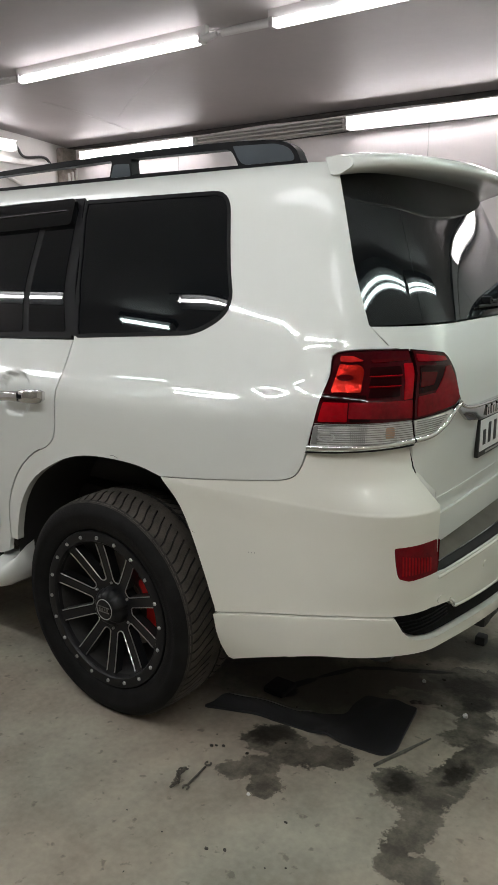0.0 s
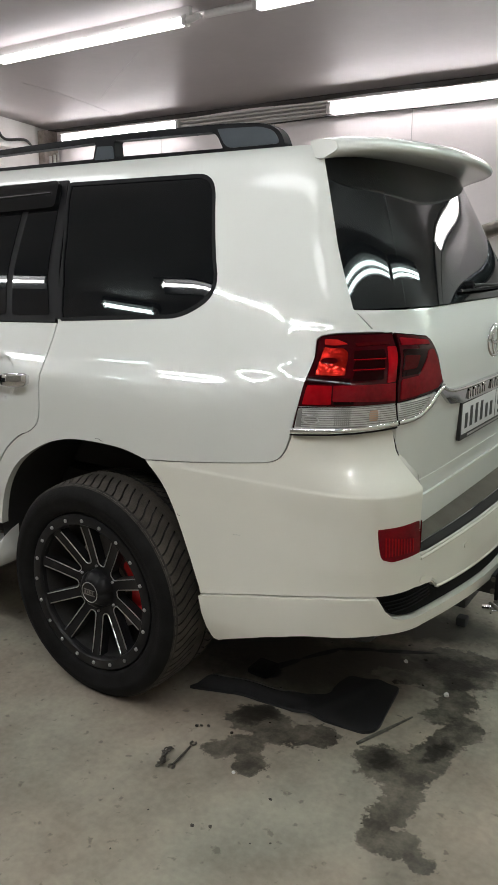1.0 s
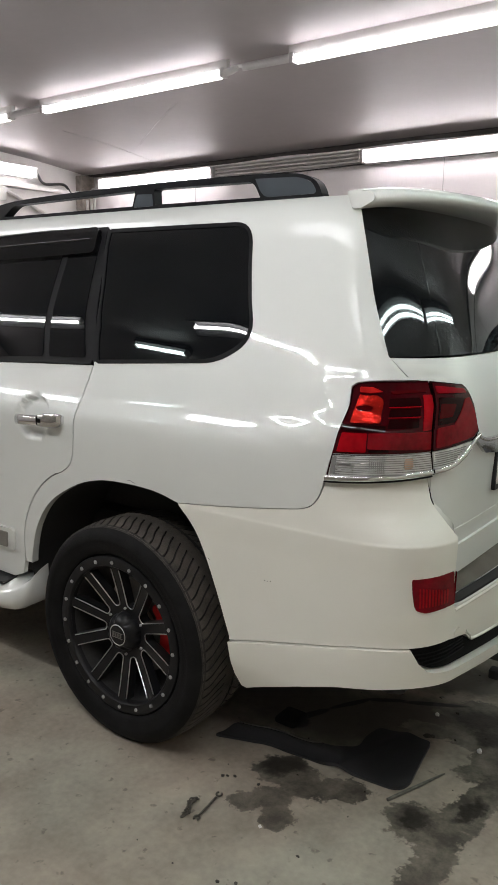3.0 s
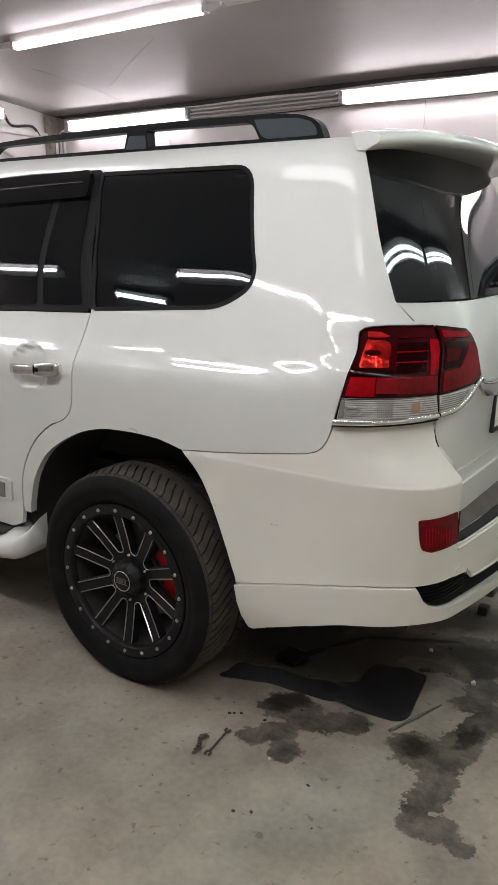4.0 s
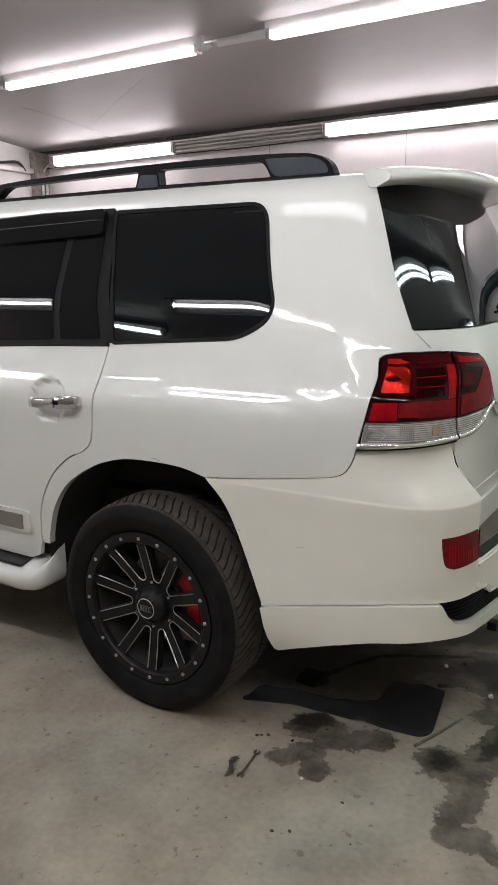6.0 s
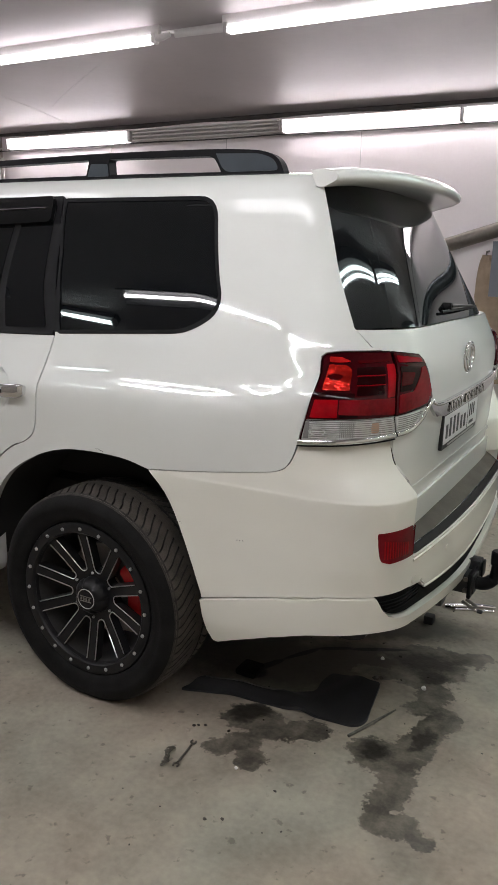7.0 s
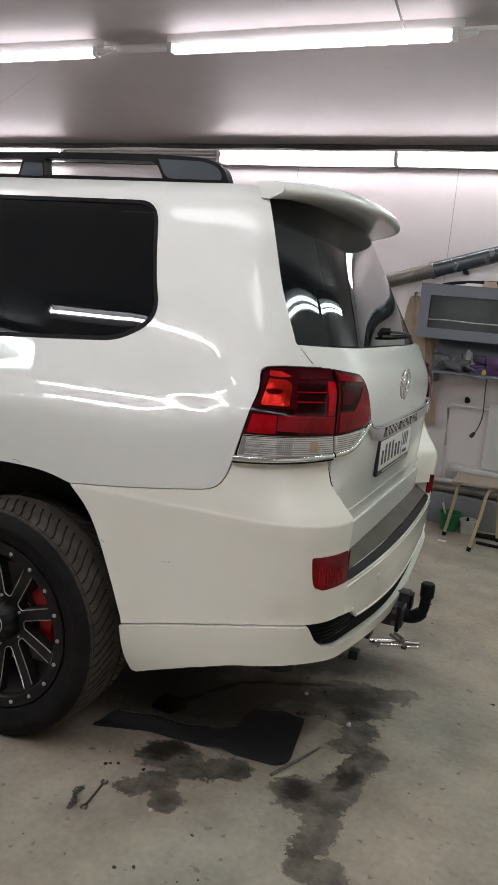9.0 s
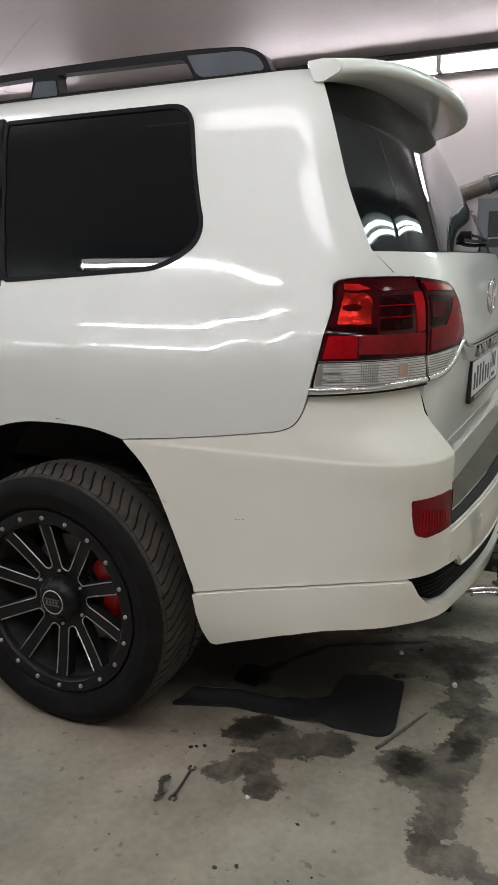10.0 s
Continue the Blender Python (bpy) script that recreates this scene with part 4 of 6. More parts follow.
tagged(part("dark_bottle", moved(lathe([(0.001, 0), (0.022, 0), (0.022, 0.07), (0.010, 0.09), (0.010, 0.11), (0.001, 0.11)], 16), Matrix.Translation((1.145, 3.92, 0.01)) @ Matrix.Rotation(math.pi / 2, 4, "X")), TRIM), "small dark bottle standing in the white tub", "bottle")
tagged(part("scrap_bar", sweep([(1.22, 3.83, 0.022), (1.75, 3.90, 0.022)], 0.020, 8), TRIM), "dark scrap bar lying on the floor", "bar")
tagged(part("scrap_bar", sweep([(1.25, 3.66, 0.013), (1.7, 3.62, 0.013)], 0.012, 8), TRIM), "thin dark bar lying on the floor", "bar")
tagged(part("paper_scrap", box(0.99, 1.05, 3.55, 3.59, 0.0, 0.004, 0), PAPER, smooth=0), "scrap of white paper on the floor", "paper")


# ---- the car: body surfaces ----
YC = 1.02


def pchip(xs, ys):
    xs, ys = np.array(xs, float), np.array(ys, float)
    h = np.diff(xs)
    d = np.diff(ys) / h
    m = np.zeros_like(xs)
    for i in range(1, len(xs) - 1):
        if d[i - 1] * d[i] > 0:
            w1, w2 = 2 * h[i] + h[i - 1], h[i] + 2 * h[i - 1]
            m[i] = (w1 + w2) / (w1 / d[i - 1] + w2 / d[i])
    m[0], m[-1] = d[0], d[-1]

    def f(x):
        x = np.clip(np.asarray(x, float), xs[0], xs[-1])
        i = np.clip(np.searchsorted(xs, x) - 1, 0, len(h) - 1)
        t = (x - xs[i]) / h[i]
        return (1 + 2 * t) * (1 - t) ** 2 * ys[i] + t * (1 - t) ** 2 * h[i] * m[i] + t * t * (3 - 2 * t) * ys[i + 1] + t * t * (t - 1) * h[i] * m[i + 1]
    return f


class Skin:
    """A body surface. s below 0: metres before the rear corner; 0 to 1: round the corner; 1 to 2: along the tail to the middle; then mirrored to 4."""

    def __init__(self, z, side, tail, bow, a, b, n, rise=0.0, skew=0.0, flat=0.0):
        self.rise, self.skew, self.flat = rise, skew, flat
        self.f = [pchip(z, v) for v in (side, tail, bow, a, b, n)]

    def xh(self, s, z):
        s = np.asarray(s, float)
        z = np.asarray(z, float) + 0 * s
        side, tail, bow, a, b, n = [g(z) for g in self.f]
        if self.rise:
            u = np.clip((s + 0.30) / 0.52, 0, 1)
            lift = self.rise * u * u * (3 - 2 * u) * np.clip((z - 1.02) / 0.12, 0, 1) * (0.5 + 0.5 * np.cos(np.pi * np.clip((z - 1.30) / 0.40, 0, 1)))
            side = self.f[0](z - lift)
        w = YC - side
        he = w - b
        xe, k = tail - bow, 2 * bow / he
        th = np.clip(s, 0, 1) * np.pi / 2
        hc = he + b * np.maximum(np.cos(th), 1e-9) ** (2 / n)
        xc = xe - a + a * np.maximum(np.sin(th), 1e-9) ** (2 / n) - k * (hc - he)
        x, h = np.where(s < 0, xe - a - k * b + s, xc), np.where(s < 0, w, hc)
        hr = he * (2 - s)
        if self.flat:
            across = k * self.flat * (1 - np.exp(-np.maximum(he - hr, 0) / self.flat))
        else:
            across = bow * (1 - (hr / he) ** 2)
        x, h = np.where(s > 1, xe + across, x), np.where(s > 1, hr, h)
        return x, h - 0.008 * np.maximum(0, x + 0.6) ** 2 * np.clip(1 - s, 0, 1) - 0.10 * np.maximum(0, -2.95 - x) ** 2

    def __call__(self, s, z):
        s = np.asarray(s, float)
        z = np.asarray(z, float) + 0 * s
        far = s > 2
        x, h = self.xh(np.where(far, 4 - s, s), z)
        return np.stack([x + np.where(far, self.skew * (h / 0.9) ** 2, 0), np.where(far, YC + h, YC - h), z], -1)

    def at(self, x, z):
        """Surface coordinates of the side at x and z."""
        lo, hi = -5.0, 1.0
        for _ in range(40):
            mid = (lo + hi) / 2
            lo, hi = (mid, hi) if float(self.xh(mid, z)[0]) < x else (lo, mid)
        return (lo, z)


UP = Skin([0.40, 0.75, 1.05, 1.10, 1.14, 1.18, 1.215, 1.25, 1.28, 1.31, 1.37, 1.45, 1.65, 1.86, 1.90, 1.94],
          [0.10, 0.084, 0.0765, 0.0745, 0.0747, 0.0800, 0.0949, 0.1131, 0.1260, 0.1380, 0.1605, 0.1892, 0.2622, 0.3405, 0.369, 0.435],
          [1.11, 1.11, 1.125, 1.128, 1.130, 1.133, 1.134, 1.134, 1.132, 1.129, 1.115, 1.085, 0.985, 0.875, 0.85, 0.825],
          [0.03, 0.03, 0.03, 0.03, 0.03, 0.03, 0.03, 0.03, 0.03, 0.03, 0.035, 0.04, 0.05, 0.05, 0.05, 0.05],
          [0.30, 0.30, 0.30, 0.305, 0.311, 0.316, 0.320, 0.325, 0.329, 0.333, 0.34, 0.34, 0.28, 0.20, 0.185, 0.17],
          [0.30, 0.30, 0.33, 0.333, 0.335, 0.338, 0.339, 0.34, 0.34, 0.34, 0.34, 0.32, 0.26, 0.18, 0.165, 0.15],
          [2.5, 2.5, 2.4, 2.37, 2.35, 2.32, 2.30, 2.28, 2.24, 2.18, 2.1, 2.4, 2.3, 2.1, 2.1, 2.1], rise=0.060, flat=0.08)
LOW = Skin([0.33, 0.45, 0.55, 0.617, 0.632, 0.72, 0.84, 0.933, 0.941, 1.02, 1.14],
           [0.12, 0.085, 0.08, 0.0825, 0.083, 0.084, 0.082, 0.0745, 0.0765, 0.079, 0.081],
           [1.14, 1.17, 1.18, 1.185, 1.185, 1.188, 1.190, 1.195, 1.192, 1.150, 1.106],
           [0.04, 0.04, 0.04, 0.04, 0.04, 0.04, 0.04, 0.04, 0.039, 0.035, 0.03],
           [0.34, 0.34, 0.34, 0.34, 0.34, 0.34, 0.34, 0.335, 0.333, 0.32, 0.305],
           [0.28, 0.28, 0.28, 0.28, 0.28, 0.28, 0.28, 0.285, 0.288, 0.31, 0.335],
           [2.6, 2.6, 2.6, 2.7, 2.7, 3.0, 3.0, 2.97, 2.93, 2.3, 2.15], skew=0.03)


class Pane:
    """The curved rear glass: one smooth bow across the tail that meets the pillars. s as on a Skin, from 0.4 to 3.6."""

    def __init__(self):
        z = np.array((1.45, 1.66, 1.90))
        fit = np.linalg.inv(np.stack([np.ones(3), z - 1.66, (z - 1.66) ** 2], 1))
        self.rows = [[fit @ v for v in UP.xh(s * np.ones(3), z)] for s in (0.5, 1.0, 2.0)]

    def __call__(self, s, z):
        s = np.asarray(s, float)
        z = np.asarray(z, float) + 0 * s
        q = np.where(s > 2, 4 - s, s)
        (xe, he), (_, hm), (xt, _) = [[k[0] + k[1] * (z - 1.66) + k[2] * (z - 1.66) ** 2 for k in row] for row in self.rows]
        xe, xt = xe - 0.006, xt - 0.002
        h = np.where(q > 1, hm * (2 - q), hm + (he - hm) * (1 - q) / 0.5)
        x = xt - (xt - xe) * (h / he) ** 4.2
        return np.stack([x, np.where(s > 2, YC + h, YC - h), z], -1)


GLASS = Pane()


def on(skin, pts):
    return [skin.at(x, z) for x, z in pts]


def smooth_line(pts, n=5):
    return [(p.x, p.y) for p in curve_points([(a, b, 0) for a, b in pts], n)]


car = thing("car", (-1.3, YC, 0), "pearl white full-size off-road wagon with black wheels parked in the garage", "car")

ARCH = [(0.484, 0.508), (0.436, 0.629), (0.368, 0.792), (0.318, 0.878), (0.262, 0.938), (0.152, 0.962), (0.0, 0.967), (-0.13, 0.955), (-0.26, 0.912), (-0.40, 0.825), (-0.485, 0.715), (-0.527, 0.60), (-0.537, 0.545)]
ARCH_TOP = smooth_line(ARCH[4:])
ARCH_BACK = smooth_line(ARCH[:5])
DOOR_SEAM = smooth_line([(-0.578, 0.545), (-0.565, 0.68), (-0.523, 0.782), (-0.46, 0.866), (-0.382, 0.928), (-0.305, 0.965), (-0.263, 1.003), (-0.244, 1.07), (-0.234, 1.19), (-0.213, 1.36)])
PILLAR_SEAM = [(-0.232, 1.45), (-0.262, 1.60), (-0.295, 1.76), (-0.317, 1.872)]
SEAM = smooth_line([(0.262, 0.941), (0.368, 0.951), (0.529, 0.971), (0.695, 0.996), (0.744, 1.006), (0.776, 1.021), (0.796, 1.046), (0.808, 1.074), (0.817, 1.105)])


def shifted(line, d):
    """A polyline moved sideways, to its right for d above 0."""
    q = np.array(line)
    t = np.gradient(q, axis=0)
    t /= np.linalg.norm(t, axis=1)[:, None]
    return [tuple(v) for v in q + d * np.stack([t[:, 1], -t[:, 0]], 1)]


QWIN = rounded([(-0.200, 1.372), (0.348, 1.4065), (0.471, 1.482), (0.366, 1.858), (-0.303, 1.858)], [0.01, 0.06, 0.09, 0.07, 0.015], 7)


def shell(side):
    mir = side < 0
    near = side > 0
    # quarter panel
    loop = on(UP, ARCH_TOP[:-1] + [(-0.537, 0.545), (-0.572, 0.545)] + DOOR_SEAM[1:] + PILLAR_SEAM + [(-0.326, 1.873), (-0.7, 1.871), (-1.235, 1.850), (-1.50, 1.805), (-1.80, 1.63), (-2.27, 1.28), (-2.34, 1.27), (-1.87, 1.68), (-1.60, 1.90), (-1.45, 1.938)])
    loop += [(s, 1.938) for s in (-1.2, -0.6, -0.3, 0.0, 0.3, 0.50)] + [(0.505, 1.87), (0.505, 1.80), (0.495, 1.65), (0.495, 1.455), (0.575, 1.398), (0.685, 1.389), (0.50, 1.388), (0.41, 1.387), (0.345, 1.384), (0.303, 1.380), (0.273, 1.370), (0.258, 1.351), (0.179, 1.256), (0.091, 1.109)]
    loop += on(UP, SEAM[::-1][1:-1])
    hole = on(UP, QWIN)
    patch("quarter_panel", loop, UP, PAINT, car, holes=[hole], step=0.028, depth=0.03, mirror=mir, edge=0.003)
    for mark in ([(0.03, 0.980), (0.045, 0.981), (0.065, 0.974)],):
        q = on(UP, mark)
        p = UP(np.array([a for a, b in q]), np.array([b for a, b in q]))
        part("scratch", sweep([(x, 2 * YC - y if mir else y, z) for x, y, z in p], 0.0007, 5), INK, car, "fine dark scratch")
    patch("window_seal", inset(hole, -0.003), UP, TRIM, car, holes=[inset(hole, 0.010)], step=0.03, off=0.002, depth=0.02, mirror=mir)
    patch("quarter_window", inset(hole, 0.006), UP, TINT, car, step=0.04, off=-0.002, depth=0.004, mirror=mir, label="dark tinted glass")
    patch("pillar_trim", on(UP, [(-0.2305, 1.374), (-0.196, 1.376), (-0.225, 1.50), (-0.260, 1.66), (-0.300, 1.858), (-0.3125, 1.868), (-0.292, 1.76), (-0.259, 1.60), (-0.2295, 1.45)]), UP, TRIM, car, step=0.03, off=0.0025, depth=0.01, mirror=mir, label="black pillar trim")
    # rear door with dished handle cup
    cup = (-0.475, 1.150)

    def dished(s, z):
        p = UP(s, z)
        g = np.exp(-((p[..., 0] - cup[0]) / 0.090) ** 2 - ((z - cup[1]) / 0.078) ** 2)
        g = 1 / (1 + np.exp(-(np.log(np.maximum(g, 1e-9)) + 1.0) * 16))
        p[..., 1] += 0.026 * g
        return p
    g = 0.006
    seam = [(x - g, z + (0.003 if z < 0.95 else 0)) for x, z in DOOR_SEAM]
    front = -1.235
    dloop = on(UP, [(front, 0.46), (-0.66, 0.46), (-0.60, 0.485)] + seam + [(-0.222, 1.362), (-0.6, 1.348), (front, 1.318), (front, 0.9)])
    door = patch("rear_door", dloop, dished, PAINT, car, step=0.016, depth=0.02, mirror=mir, edge=0.003)
    wloop = on(UP, [(front, 1.322), (-0.6, 1.352), (-0.221, 1.366)] + [(x - g, z) for x, z in PILLAR_SEAM] + [(-0.7, 1.868), (front, 1.845)])
    patch("window_frame", wloop, UP, TRIM, door, step=0.05, off=-0.002, depth=0.01, mirror=mir, label="black window frame")
    patch("pane", rounded(on(UP, [(front + 0.05, 1.345), (-0.505, 1.378), (-0.525, 1.84), (front + 0.05, 1.825)]), 0.02), UP, TINT, door, step=0.06, off=0.001, depth=0.003, mirror=mir, label="dark tinted glass")
    patch("pane", rounded(on(UP, [(-0.47, 1.380), (-0.265, 1.388), (-0.335, 1.84), (-0.487, 1.84)]), 0.015), UP, TINT, door, step=0.06, off=0.001, depth=0.003, mirror=mir, label="dark tinted glass")
    patch("belt_strip", on(UP, [(front, 1.320), (-0.6, 1.350), (-0.222, 1.364), (-0.222, 1.380), (-0.6, 1.367), (front, 1.337)]), UP, TRIM, door, step=0.06, off=0.006, depth=0.008, mirror=mir)
    patch("rain_visor", rounded(on(UP, [(front + 0.02, 1.735), (-0.6, 1.757), (-0.333, 1.768), (-0.345, 1.862), (-0.7, 1.852), (front + 0.02, 1.832)]), 0.02), UP, VISOR, car, step=0.04, off=0.022, depth=0.02, mirror=mir, label="smoked acrylic rain visor", edge=0.004)
    q = np.array(on(UP, [(x, 1.800 + 0.030 * (x + 1.2)) for x in np.linspace(front + 0.05, -0.37, 14)]))
    p = UP(q[:, 0], q[:, 1])
    part("visor_ridge", sweep([(x, (2 * YC - y + 0.022) if mir else y - 0.022, z) for x, y, z in p], 0.0045, 8), VISOR, car, "moulded ridge of the rain visor", smooth=60)
    # door handle
    y = float(UP(*[np.array(v) for v in UP.at(-0.44, 1.15)])[1])
    ends = {"bar": [(-0.553, 1.140, 0.004, 0.016, 0.008), (-0.545, 1.141, 0.018, 0.021, 0.011), (-0.500, 1.144, 0.030, 0.020, 0.010), (-0.440, 1.149, 0.035, 0.019, 0.010), (-0.396, 1.152, 0.035, 0.020, 0.011)],
            "end": [(-0.392, 1.153, 0.030, 0.024, 0.012), (-0.368, 1.155, 0.033, 0.026, 0.013), (-0.315, 1.158, 0.026, 0.027, 0.014), (-0.298, 1.159, 0.014, 0.024, 0.012), (-0.291, 1.160, 0.003, 0.016, 0.008)]}
    for piece, stations in ends.items():
        rings = [[(x, (y - out + hy * math.sin(a)), zz + hz * math.copysign(abs(math.cos(a)) ** 0.6, math.cos(a))) for a in np.linspace(0, 2 * math.pi, 17)[:-1]] for x, zz, out, hz, hy in stations]
        hd = loft(rings)
        if mir:
            hd = [(a, 2 * YC - b, c) for a, b, c in hd[0]], hd[1]
        part("door_handle" if piece == "bar" else "handle_end", hd, CHROME, door, "chrome door handle" if piece == "bar" else "chrome lock end of the handle", smooth=60)
    key = box(-0.386, -0.370, y - 0.049, y - 0.044, 1.147, 1.163, 0.002) if near else box(-0.386, -0.370, 2 * YC - y + 0.044, 2 * YC - y + 0.049, 1.147, 1.163, 0.002)
    part("lock_button", key, TRIM, door)
    patch("door_moulding", rounded(on(UP, [(front + 0.02, 0.575), (-0.635, 0.575), (-0.628, 0.672), (front + 0.02, 0.672)]), 0.02), UP, PAINT, door, step=0.05, off=0.014, depth=0.014, mirror=mir, edge=0.006)
    patch("moulding_strip", rounded(on(UP, [(front + 0.03, 0.59), (-0.668, 0.59), (-0.662, 0.656), (front + 0.03, 0.656)]), 0.006), UP, SILVER_STRIP, door, step=0.06, off=0.018, depth=0.004, mirror=mir, label="satin grey strip")
    # front door, wing and sills
    f0, f1 = -2.30, front - 0.006
    floop = on(UP, [(f1, 0.46), (f1, 0.9), (f1, 1.318), (-1.9, 1.285), (f0, 1.27), (f0 - 0.02, 0.8), (f0 + 0.04, 0.46)])
    fd = patch("front_door", floop, UP, PAINT, car, step=0.06, depth=0.02, mirror=mir, edge=0.003)
    fw = on(UP, [(f1, 1.322), (f1, 1.845), (-1.50, 1.80), (-1.80, 1.62), (-2.26, 1.275), (-1.9, 1.289)])
    patch("window_frame", fw, UP, TRIM, fd, step=0.06, off=-0.002, depth=0.01, mirror=mir, label="black window frame")
    patch("pane", inset(fw, 0.04), UP, TINT, fd, step=0.08, off=0.002, depth=0.003, mirror=mir, label="dark tinted glass")
    fa = [(x - 2.85, z) for x, z in ARCH]
    wing = on(UP, [(f0 - 0.006, 1.268), (f0 - 0.026, 0.8), (f0 + 0.03, 0.46), (-2.345, 0.46)] + [(x, z) for x, z in fa[1:-1]] + [(-3.40, 0.45), (-3.62, 0.48), (-3.68, 0.8), (-3.62, 1.05), (-3.0, 1.20)])
    patch("front_wing", wing, UP, PAINT, car, step=0.05, depth=0.03, mirror=mir)
    # wheel housings
    for cx in (0.0, -2.85):
        arch = [(0.50, 0.42), (0.475, 0.62), (0.40, 0.80), (0.28, 0.945), (0.0, 0.985), (-0.28, 0.92), (-0.45, 0.78), (-0.55, 0.60), (-0.56, 0.42)]
        arch = smooth_line(arch)
        ya, yb = (YC - 0.905, YC - 0.45) if near else (YC + 0.905, YC + 0.45)
        v = [(cx + x, yy, z) for yy in (ya, yb) for x, z in arch]
        n = len(arch)
        faces = [(i, i + 1, n + i + 1, n + i) for i in range(n - 1)] + [tuple(range(n, 2 * n))]
        part("wheel_housing", (v, faces), PAINT_SHELL, car, "black wheel arch liner")
    # running board
    sgn = 1 if near else -1
    rings = []
    for x, k, dz in ((-0.520, 0.25, 0.07), (-0.532, 0.6, 0.040), (-0.575, 0.92, 0.010), (-0.65, 1, 0), (-1.2, 1, 0), (-1.9, 1, 0), (-2.25, 0.9, 0.01), (-2.30, 0.4, 0.04)):
        sec = [(0.16, 0.46), (0.08, 0.445), (0.03, 0.43), (0.005, 0.41), (0.0, 0.375), (0.02, 0.345), (0.07, 0.335), (0.16, 0.335)]
        rings.append([(x, YC - sgn * (YC - (0.16 - (0.16 - a) * (0.35 + 0.65 * k))), z + dz) for a, z in sec])
    rb = part("running_board", loft(rings), PAINT, car, "white moulded side step", smooth=50)
    tb = box(-2.15, -0.66, *sorted((YC - sgn * (YC - 0.035), YC - sgn * (YC - 0.15))), 0.437, 0.452, 0.006)
    part("tread_strip", tb, PLASTIC, rb, "black rubber tread")


shell(1)
shell(-1)

# roof, bonnet, windscreen and nose
verts, faces = [], []
xs, hs = np.linspace(-1.5, 0.80, 36), np.linspace(-1, 1, 33)
for x in xs:
    for q in hs:
        wide = YC - 0.433 if x < 0.55 else (YC - 0.433) * (1 - 0.30 * ((x - 0.55) / 0.25) ** 2)
        z = 1.939 + 0.046 * (1 - abs(q) ** 2.2) - 0.02 * max(0, (x - 0.3) / 0.5) ** 2 - 0.05 * max(0, (-0.9 - x) / 0.6) ** 2 * (1 if abs(q) < 1 else 0.6)
        verts.append((x, YC + q * wide, z))
for i in range(len(xs) - 1):
    for j in range(len(hs) - 1):
        a = i * len(hs) + j
        faces.append((a, a + 1, a + len(hs) + 1, a + len(hs)))
part("roof", (verts, faces), PAINT, car)
verts, faces = [], []
for t in np.linspace(0, 1, 12):
    for q in np.linspace(-1, 1, 17):
        x = -1.50 - 0.85 * t - 0.10 * (1 - q * q) * (0.3 + 0.7 * t)
        verts.append((x, YC + q * (0.62 + 0.22 * t), 1.915 - 0.65 * t + 0.02 * math.sin(math.pi * t)))
for i in range(11):
    for j in range(16):
        a = i * 17 + j
        faces.append((a, a + 1, a + 18, a + 17))
part("windscreen", (verts, faces), TINT, car, "dark windscreen glass")
verts, faces = [], []
for t in np.linspace(0, 1, 14):
    for q in np.linspace(-1, 1, 17):
        x = -2.33 - 1.33 * t - 0.10 * (1 - q * q)
        verts.append((x, YC + q * (0.86 - 0.10 * t ** 2), 1.27 - 0.10 * t - 0.12 * t ** 4 + 0.04 * (1 - q ** 4)))
for i in range(13):
    for j in range(16):
        a = i * 17 + j
        faces.append((a, a + 1, a + 18, a + 17))
part("bonnet", (verts, faces), PAINT, car)
verts, faces = [], []
for t in np.linspace(0, 1, 10):
    for q in np.linspace(-1, 1, 17):
        verts.append((-3.66 - 0.10 * (1 - q * q) - 0.07 * math.sin(math.pi * min(1, t * 1.1)) * (1 - q ** 4), YC + q * 0.80, 1.07 - 0.62 * t))
for i in range(9):
    for j in range(16):
        a = i * 17 + j
        faces.append((a, a + 1, a + 18, a + 17))
part("front_bumper", (verts, faces), PAINT, car)
part("grille", box(-3.86, -3.78, YC - 0.42, YC + 0.42, 0.80, 1.02, 0.02), CHROME_DARK, car, "grey front grille")
for sg in (-1, 1):
    part("headlight", box(-3.80, -3.64, *sorted((YC + sg * 0.46, YC + sg * 0.76)), 0.84, 1.0, 0.03), LENS_CLEAR, car, "clear headlight")
part("underbody", box(-3.5, 0.95, 0.42, 2 * YC - 0.42, 0.30, 0.72, 0.05), PAINT_SHELL, car, "dark underside")
# unseen box, added to block light from the floor under the tail
part("tail_shade_box", box(0.46, 0.98, 0.22, 2 * YC - 0.22, 0.43, 0.62, 0.03), PAINT_SHELL, car, "added dark box that shades the floor under the tail")
part("inner_shell", box(-2.1, 0.55, 0.42, 2 * YC - 0.42, 0.72, 1.84, 0.1), PAINT_SHELL, car, "dark cabin interior")
part("rear_axle", sweep([(0, 0.3, 0.405), (0, 2 * YC - 0.3, 0.405)], 0.05, 14), PAINT_SHELL, car)

# ---- tail ----
gate_half = [(1.0, 0.765), (0.80, 0.775), (0.80, 0.94), (0.768, 1.09), (0.755, 1.13), (0.70, 1.380), (0.592, 1.3935), (0.504, 1.4495)]
gate_half = [(2.0, 0.765), (1.5, 0.765)] + gate_half + [(1.0, 1.447), (1.6, 1.449), (2.0, 1.449)]
gate = patch("tailgate", gate_half[:-1] + [(2.0, 1.449)] + [(4 - s, z) for s, z in gate_half[::-1][1:-1]], UP, PAINT, car, step=0.03, depth=0.025, edge=0.003)
gwin = [(2.0, 1.453), (1.0, 1.451), (0.50, 1.452), (0.485, 1.65), (0.485, 1.80), (0.490, 1.905), (1.0, 1.915), (2.0, 1.915)]
